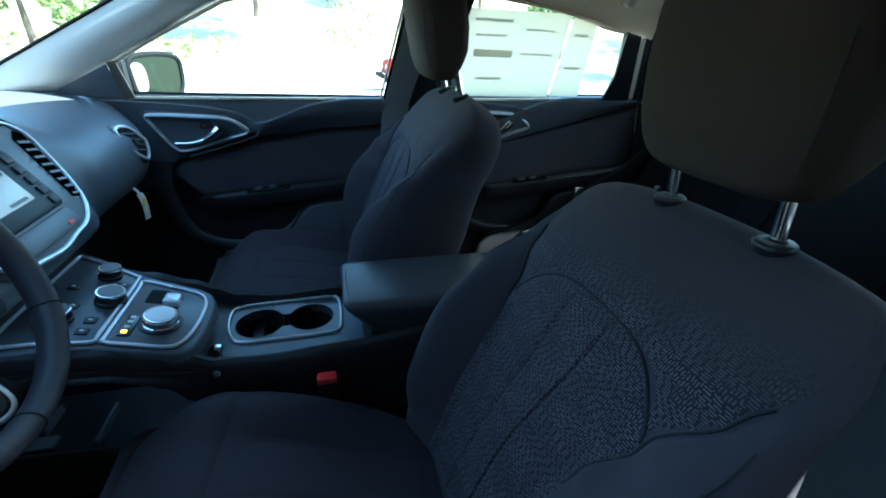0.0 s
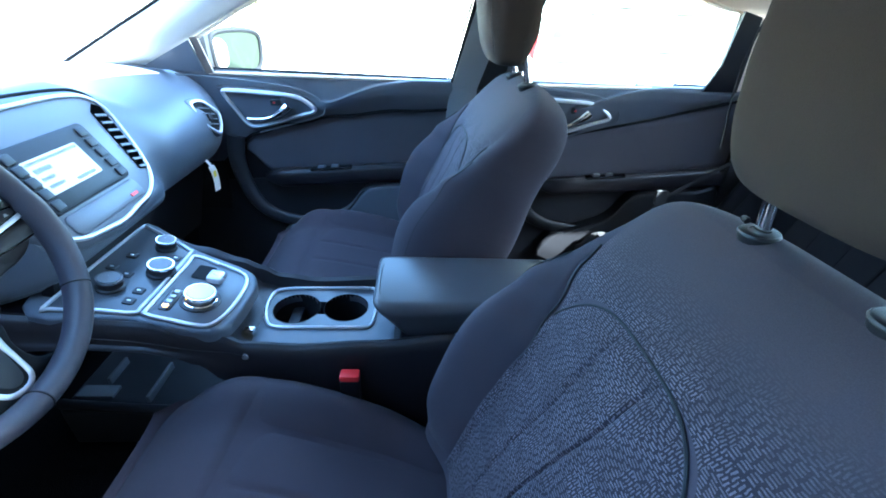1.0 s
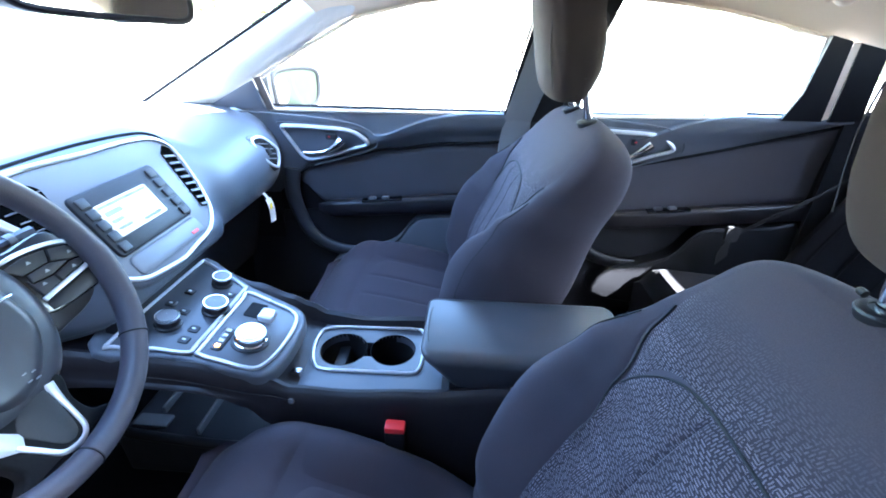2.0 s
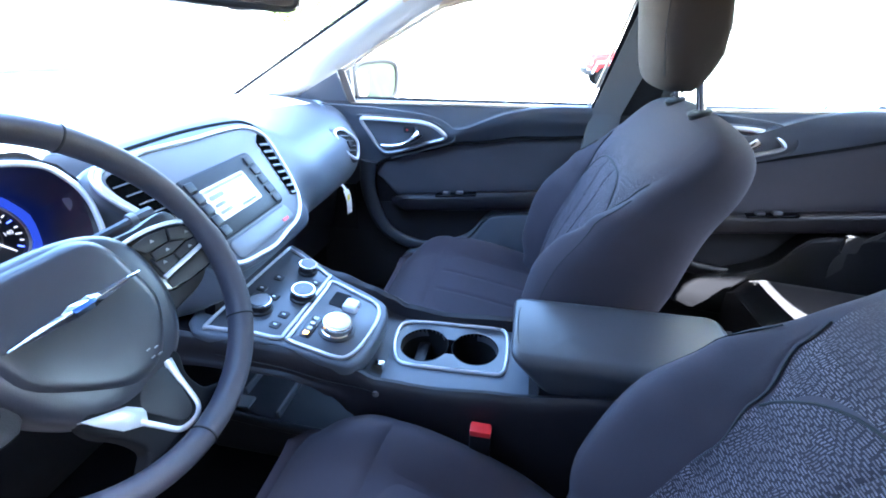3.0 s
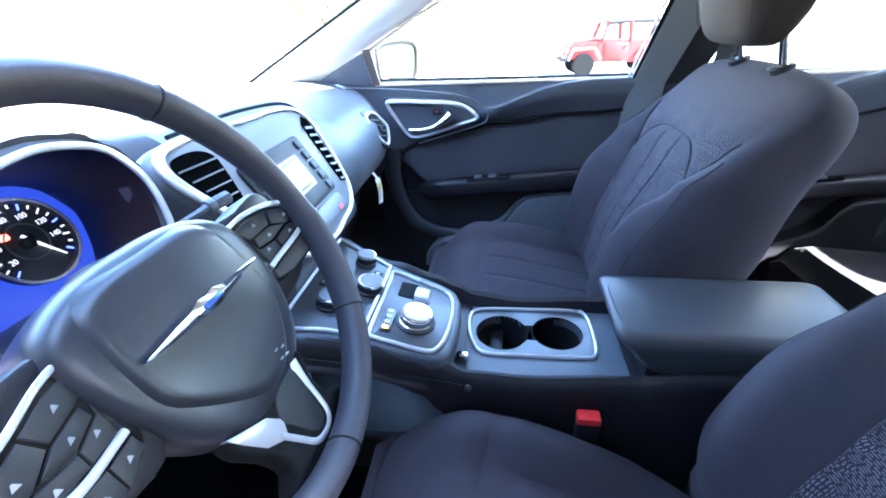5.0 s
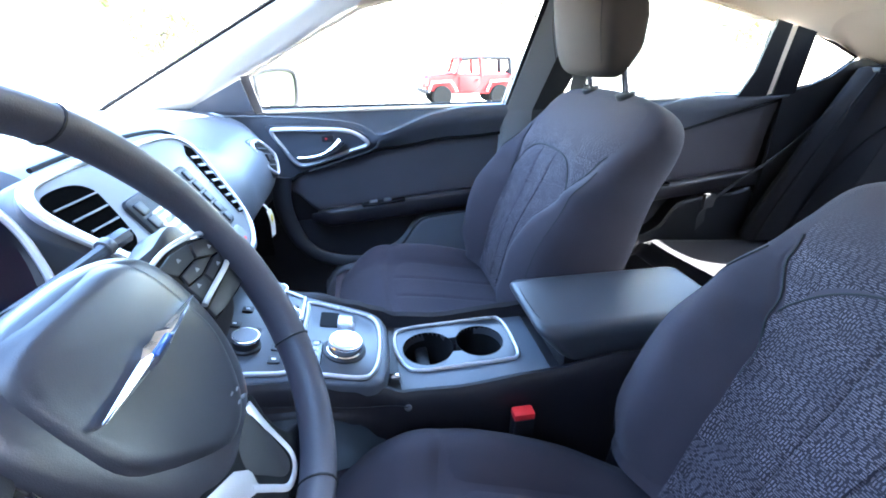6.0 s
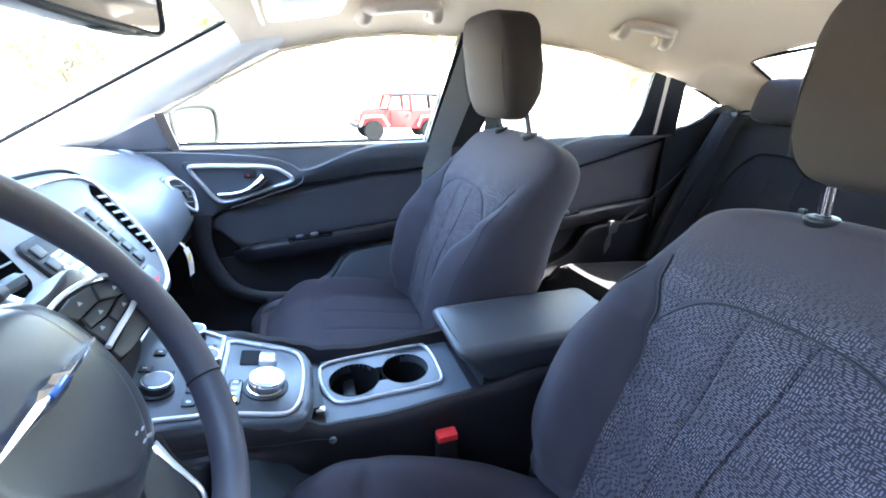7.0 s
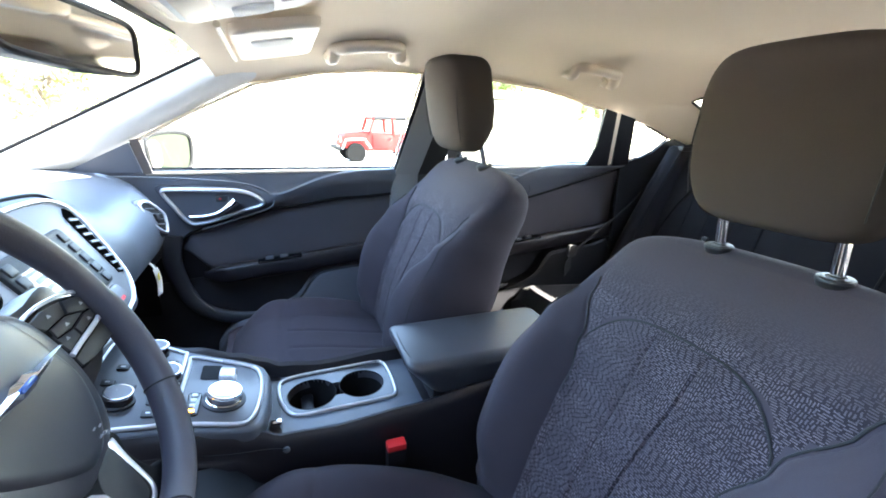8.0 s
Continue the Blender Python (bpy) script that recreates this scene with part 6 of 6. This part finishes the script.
    for j in range(nv):
        for i in (0, nu):
            bm.faces.new((tp[j][i], tp[j + 1][i], bt[j + 1][i], bt[j][i]))
    for i in range(nu):
        for j in (0, nv):
            bm.faces.new((tp[j][i], tp[j][i + 1], bt[j][i + 1], bt[j][i]))
    cs = part("seat_cushion", bm, CLOTH, e)

    def cpatch(region, nu, nv, puff=0.008, soft=0.1):
        bm = bmesh.new()

        def fn(p, q):
            u, v = region(p, q)
            k = smooth(0, soft, p) * smooth(1, 1 - soft, p) * smooth(0, soft, q) * smooth(1, 1 - soft, q)
            return cushion(max(-0.999, min(0.999, u)), v, True, -0.001 + (puff + 0.001) * k ** 0.5)

        grid(bm, fn, nu, nv)
        return bm

    for a, b in ((-1.0, -0.33), (-0.33, 0.33), (0.33, 1.0)):
        part("seat_insert", cpatch(lambda p, q: (lerp(a, b, p) * 0.56, 0.08 + q * (0.62 - 0.06 * abs(lerp(a, b, p)) ** 3)), 16, 24, 0.0032), CLOTH, cs)
    part("nose_panel", cpatch(lambda p, q: (lerp(-0.97, 0.97, p), lerp(0.715 - 0.06 * abs(2 * p - 1) ** 3, 0.975, q)), 40, 16, 0.0045, 0.12), CLOTH, cs)
    for g in (-1, 1):
        part("seat_bolster", cpatch(lambda p, q: (g * lerp(0.575, 0.985, p), lerp(0.04, 0.68, q)), 14, 24, 0.005, 0.16), CLOTH, cs)
        part("side_shield", slab(rrect(-0.62, -0.16, 0.31, 0.405, 0.03), lambda a, b, c: Vector((a, g * (0.235 + c), b)), 0.0, 0.022, 0.006), PLASTIC, e)
        part("seat_rail", box(-0.66, -0.12, g * 0.19 - 0.02, g * 0.19 + 0.02, 0.24, 0.33, 0.006), PLASTIC, e)
        part("hinge_cover", slab(rrect(-0.245, -0.150, 0.395, 0.52, 0.035), lambda a, b, c: Vector((a, g * (0.226 + c), b)), 0.0, 0.024, 0.008), PLASTIC, e)
    part("seat_base", box(-0.60, -0.16, -0.21, 0.21, 0.32, 0.40, 0.02), PLASTIC, e)
    return e


def head_shape(p):
    """Front of the head restraint is dished, its top narrower and its lower back cut away."""
    z = p.z / 0.118
    x = p.x + 0.014 * (p.y / 0.135) ** 2 * (1 if p.x < 0 else 0.3)
    w = 1.0 - 0.10 * smooth(0.0, 1.0, z) - 0.10 * smooth(-0.2, -1.0, z)
    x = x - 0.022 * z + (0.012 * smooth(0.3, 1, z) if p.x > 0 else 0) - (0.03 * smooth(-0.1, -1, z) if p.x > 0 else 0)
    return Vector((x, p.y * w, p.z))


def head_restraint():
    e = thing("head_restraint", (0, 0, 0), "charcoal cloth head restraint on two chrome posts", "head restraint", "front head restraints")
    part("pad", pillow((-0.042, 0, 1.166), (0.060, 0.134, 0.118), 5.0, 56, 30, head_shape), HEADCLOTH, e)
    for g in (-1, 1):
        y = g * 0.0795 - 0.004
        part("post", sweep([(0.010, y, 0.985), (-0.004, y, 1.040), (-0.022, y, 1.115)], 0.0082, sides=14), CHROME, e, "chrome post")
        collar = part("post_collar", lathe([(0.0185, -0.012), (0.0205, -0.004), (0.0198, 0.0), (0.0165, 0.0016), (0.011, 0.0016), (0.0090, -0.002)], (0.003, y, 1.0015), (-0.22, 0, 1), 36), PLASTIC, e)
        part("collar_rim", lathe([(0.0205, -0.0035), (0.0212, -0.002), (0.0206, -0.0005), (0.0198, 0.0005)], (0.003, y, 1.0015), (-0.22, 0, 1), 36), BUTTON, collar)
        part("pad_seam", sweep(spline([(-0.072, g * 0.112, 1.08), (-0.088, g * 0.116, 1.16), (-0.085, g * 0.108, 1.235), (-0.05, g * 0.1, 1.274), (0.0, g * 0.11, 1.25)], n=6), 0.001, sides=5), SEAM, e)
    part("release_button", lathe([(0.004, 0.0), (0.004, 0.007), (0.003, 0.009)], (0.004, 0.098, 1.004), (0, 1, 0.1), 12), PLASTIC, e)
    return e


def raised_head(m):
    """The driver's head restraint stands a little askew on its posts."""
    e = copy_thing(head, m)
    for o in e.children:
        if o.name.startswith("pad"):
            o.location.z -= 0.004
            o.location.x += 0.006
            o.location.y -= 0.008
    return e


DRIVER_SEAT = pose(0.006, -0.397, -0.027, -1.8, 7.8, 0)
seat = front_seat()
driver_seat = copy_thing(seat, DRIVER_SEAT)
for o in driver_seat.children:
    if o.name.startswith(("seat_", "side_")):
        o.location.x -= 0.086
        o.location.z -= 0.028
        o.rotation_euler.y = radians(3.0)
seat.matrix_basis = pose(-0.004, 0.37, 0.014)
head = head_restraint()
raised_head(DRIVER_SEAT)
head.matrix_basis = pose(-0.004, 0.37, 0.016)
for o in head.children:
    if o.name.startswith("pad"):
        o.location.x -= 0.008
        o.location.z -= 0.016

bk = thing("seat_belt_buckle", (-0.33, -0.14, 0.45), "seat belt buckle with a red release button", "buckle")
part("casing", box(-0.368, -0.332, -0.148, -0.124, 0.50, 0.566, 0.006), PLASTIC, bk)
part("release", box(-0.368, -0.332, -0.147, -0.125, 0.562, 0.577, 0.005), RED, bk, "red release button")
part("stalk", sweep([(-0.345, -0.136, 0.52), (-0.31, -0.138, 0.40)], 0.012), PLASTIC, bk)

# ---- rear seat ----
rs = thing("rear_bench", (0.8, 0, 0.24), "charcoal cloth rear bench with arched seams, darkened for shade", "car seat")


def rear_cushion(u, v, top):
    y = lerp(-0.66, 0.66, u)
    x = lerp(0.335, 0.98, v)
    z = 0.505 - 0.05 * v + 0.012 * math.sin(abs(y) * 8)
    nose = smooth(0.12, 0.0, v)
    edge = smooth(1.0, 0.93, abs(2 * u - 1))
    return Vector((x + 0.02 * nose, y, z - 0.06 * nose - 0.03 * (1 - edge)))


bm = sheet(lambda u, v: rear_cushion(u, v, True), 60, 30, (0.01, 0, -0.2))
part("bench_cushion", bm, CLOTH_SHADED, rs)


def rear_back(u, v):
    y = lerp(-0.665, 0.665, u)
    a = abs(abs(y) - 0.36)
    x = lerp(0.90, 1.10, v) + 0.028 * smooth(0.15, 0.3, a) * -1 * smooth(1.0, 0.6, v)
    z = lerp(0.44, 1.056, v)
    x += 0.055 * smooth(0.90, 1.0, v)
    x -= 0.03 * smooth(0.62, 0.66, abs(y)) * smooth(1.0, 0.5, v)
    return Vector((x, y, z))


part("bench_back", sheet(rear_back, 70, 40, (0.12, 0, 0.0)), CLOTH_SHADED, rs)
for g in (-1, 1):
    pts = [(0.17, 0.1), (0.17, 0.55), (0.19, 0.70), (0.25, 0.76), (0.42, 0.78), (0.48, 0.74), (0.53, 0.6), (0.56, 0.35), (0.565, 0.08)]
    part("arch_seam", sweep([rear_back(g * q.x / 1.33 + 0.5, q.y) + Vector((-0.003, 0, 0)) for q in spline(pts, n=6)], 0.005, sides=6), RUBBER, rs)
    for y in (0.27, 0.37, 0.46):
        part("flute_seam", sweep([rear_back(g * (y + 0.01 * k / 12) / 1.33 + 0.5, lerp(0.06, 0.76, k / 12)) + Vector((-0.0005, 0, 0)) for k in range(13)], 0.0016, sides=5), RUBBER, rs)
    wing_ = lambda u, v: Vector((lerp(0.80, 1.06, v ** 1.15) - 0.035 * math.sin(math.pi * u) + 0.06 * u * u, g * lerp(0.575, 0.690, u), lerp(0.47, 1.056, v) - 0.02 * u * v))
    part("side_bolster", sheet(wing_, 12, 24, (0.12, 0, 0.0)), CLOTH_SHADED, rs)
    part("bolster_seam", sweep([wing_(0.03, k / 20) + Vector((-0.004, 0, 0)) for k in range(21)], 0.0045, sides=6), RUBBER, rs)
    hr = thing("rear_head_restraint", (1.1, g * 0.405, 1.0), "low cloth rear head restraint, darkened for shade", "head restraint", "rear head restraints")
    part("pad", pillow((1.115, g * 0.405, 1.098), (0.058, 0.146, 0.080), 4.5, 44, 22, lambda p: Vector((p.x + 0.2 * p.z, p.y * (1 - 0.6 * max(0, p.z)), p.z))), CLOTH_SHADED, hr)
    for d in (-0.05, 0.05):
        part("post", sweep([(1.10, g * 0.405 + d, 1.00), (1.115, g * 0.405 + d, 1.06)], 0.006), CHROME, hr)
    side = thing("rear_belt", (0.9, g * 0.64, 0.6), "black rear seat belt with buckle tongue against the seat side", "seat belt")
    wb = spline([(1.075, g * 0.60, 1.045), (0.995, g * 0.622, 0.95), (0.86, g * 0.622, 0.80), (0.70, g * 0.625, 0.68), (0.60, g * 0.628, 0.60), (0.60, g * 0.632, 0.52)], n=6)
    part("webbing", sheet(lambda u, v: (lambda i, f: wb[i].lerp(wb[i + 1], f))(min(int(u * (len(wb) - 1)), len(wb) - 2), u * (len(wb) - 1) - min(int(u * (len(wb) - 1)), len(wb) - 2)) + Vector((0.028, 0, 0.035)) * (v - 0.5), 30, 1, (0, g * 0.002, 0)), BELT, side)
    part("tongue", slab(rrect(0.57, 0.61, 0.60, 0.65, 0.008), lambda a, b, c: Vector((a, g * (0.605 + c), b)), 0.0, 0.014, 0.003), BELT, side)
    part("upper_guide", box(1.04, 1.12, g * 0.60 - 0.03, g * 0.60 + 0.03, 1.030, 1.050, 0.006), PLASTIC, side)

# ---- overhead ----
def roof_at(x, y):
    ze = edge_z(x)
    return ze + (roof_mid(x) - ze) * (1 - abs(y / gy(ze)) ** 3.6)


def grab_handle(x0, x1, y, drop, label):
    e = thing("grab_handle", ((x0 + x1) / 2, y, 1.28), label, "grab handle", "grab handles")
    za, zb = roof_at(x0, y) - 0.004, roof_at(x1, y) - 0.004
    ya = y - 0.066
    top = lambda x: roof_at(x, ya) - 0.014
    bar = spline([(x0, y, za + 0.006), (x0 - 0.002, y - 0.022, za - drop * 0.5), (x0 + 0.004, ya + 0.026, top(x0)), (x0 + 0.022, ya + 0.007, top(x0 + 0.02)), (x0 + 0.05, ya, top(x0 + 0.05)), ((x0 + x1) / 2, ya - 0.003, top((x0 + x1) / 2)), (x1 - 0.05, ya, top(x1 - 0.05)), (x1 - 0.022, ya + 0.007, top(x1 - 0.02)), (x1 - 0.004, ya + 0.026, top(x1)), (x1 + 0.002, y - 0.022, zb - drop * 0.5), (x1, y, zb + 0.006)], n=8)
    part("grip", sweep(bar, 0.0185, sides=16, flat=0.8), BEIGEPLASTIC, e)
    for x, z in ((x0, za), (x1, zb)):
        part("mount", pillow((x, y + 0.002, z + 0.002), (0.022, 0.020, 0.012), 3, 20, 10), BEIGEPLASTIC, e)
    return e


grab_handle(-0.358, -0.180, 0.522, 0.014, "beige grab handle above the front passenger window")
g2 = grab_handle(0.405, 0.568, 0.522, 0.010, "beige grab handle with a coat hook above the rear window")
part("coat_hook", sweep(spline([(0.535, 0.510, 1.277), (0.535, 0.490, 1.262), (0.535, 0.500, 1.250)], n=5), 0.006), BEIGEPLASTIC, g2)
grab_handle(0.40, 0.62, -0.530, 0.030, "beige grab handle above the rear window")

oc = thing("overhead_console", (-0.54, 0.0, 1.29), "beige overhead console with map lights", "overhead console")
OZ = lambda a, b, c: Vector((a, b, 1.318 + 0.25 * (a + 0.52) - c))
part("housing", slab(rrect(-0.655, -0.42, -0.125, 0.125, 0.05, 7), OZ, -0.03, 0.022, 0.012, 4), BEIGEPLASTIC, oc)
part("inner_panel", slab(rrect(-0.635, -0.44, -0.105, 0.105, 0.04, 7), OZ, 0.02, 0.026, 0.003), PILLARTRIM, oc)
for g in (-1, 1):
    part("map_light", slab(rrect(-0.56, -0.50, g * 0.055 - 0.035, g * 0.055 + 0.035, 0.012), OZ, 0.024, 0.030, 0.003), PAPER, oc)
part("holder_line", slab(rrect(-0.625, -0.58, -0.09, 0.09, 0.012), OZ, 0.024, 0.0285, 0.002), BEIGEPLASTIC, oc)
part("button", slab(rrect(-0.49, -0.465, -0.02, 0.02, 0.006), OZ, 0.024, 0.030, 0.002), PILLARGREY, oc)

for g in (1, -1):
    vs = thing("sun_visor", (-0.53, g * 0.33, 1.27), "beige sun visor folded against the headliner", "sun visor", "sun visors")
    VZ = lambda a, b, c: Vector((a, g * b, 1.284 + 0.18 * (a + 0.52) - 0.06 * (b - 0.33) - c))
    part("flap", slab(rrect(-0.580, -0.415, 0.165, 0.48, 0.03, 6), VZ, 0.0, 0.020, 0.009, 4), BEIGEPLASTIC, vs)
    part("mirror_cover", slab(rrect(-0.545, -0.465, 0.25, 0.36, 0.008), VZ, 0.018, 0.023, 0.002), PAPER, vs)
    part("hinge_rod", sweep([VZ(-0.592, 0.14, 0.008), VZ(-0.592, 0.52, 0.008)], 0.006), BEIGEPLASTIC, vs)

mr = thing("rear_view_mirror", (-0.72, 0.0, 1.21), "black framed rear-view mirror below the windscreen header", "mirror")
mn = Vector((0.954, -0.300, 0.0)).normalized()
ma = Vector((0.300, 0.952, -0.055)).normalized()
mu = mn.cross(ma)
MC = Vector((-0.761, 0.027, 1.227))
mp = lambda a, b, c: MC + ma * a + mu * b + mn * c
mo = [(q.x, q.y) for q in spline([(-0.125, 0.030), (-0.06, 0.037), (0.06, 0.037), (0.122, 0.032), (0.130, 0.0), (0.120, -0.030), (0.05, -0.034), (-0.05, -0.034), (-0.120, -0.028), (-0.132, 0.0)], True, 5)]
mo = [(a, b * 1.18) for a, b in mo]
part("shell", slab(mo, mp, -0.035, 0.006, 0.007, 3), PLASTIC, mr)
part("frame", sweep([mp(a * 0.975, b * 0.93, 0.0075) for a, b in mo], 0.0052, True, 8), PLASTIC, mr)
part("mirror_glass", slab([(a * 0.95, b * 0.88) for a, b in mo], mp, 0.0, 0.0085), MIRRORGLASS, mr)
part("stem", sweep(spline([mp(0, 0.0, -0.03), mp(0, 0.04, -0.07), (-0.86, 0.01, 1.262)], n=6), 0.012), PLASTIC, mr)
part("base_cap", pillow(mp(0.03, -0.036, -0.012), (0.02, 0.02, 0.008), 3, 16, 8), PLASTIC, mr)

sm = thing("door_mirror", (-0.87, 0.82, 0.98), "pale bronze door mirror outside the passenger window", "mirror")
DM = Vector((-0.856, 0.855, 0.988))
part("housing", pillow(DM + Vector((-0.05, 0.0, 0.0)), (0.060, 0.095, 0.066), 3.2, 36, 18, lambda p: Vector((p.x * (1 - 0.0 * p.y), p.y, p.z * (1 - 0.8 * max(0, p.y))))), BODYPAINT, sm)
mo2 = [(q.x, q.y) for q in spline([(-0.09, 0.055), (0.0, 0.066), (0.075, 0.055), (0.092, 0.02), (0.075, -0.05), (0.0, -0.062), (-0.08, -0.058), (-0.098, 0.0)], True, 5)]
dn = Vector((0.88, -0.47, 0.0)).normalized()
da = Vector((0, 0, 1)).cross(dn).normalized()
part("glass", slab(mo2, lambda a, b, c: DM + Vector((0.026, 0, 0)) + da * a + Vector((0, 0, 1)) * b + dn * c, -0.004, 0.004), DOORGLASS, sm)
part("rim", sweep([DM + Vector((0.026, 0, 0)) + da * a + Vector((0, 0, 1)) * b + dn * 0.002 for a, b in mo2], 0.0085, True, 8), RUBBER, sm)
part("arm", sweep([(-0.93, 0.72, 0.955), (-0.90, 0.83, 0.965)], 0.03, flat=0.7), PLASTIC, sm)
# black plate stands for the shaded inner side of the mirror housing
part("shaded_side_plate", box(-0.915, -0.875, 0.735, 0.815, 0.94, 1.045, 0.012), PLASTIC, sm)
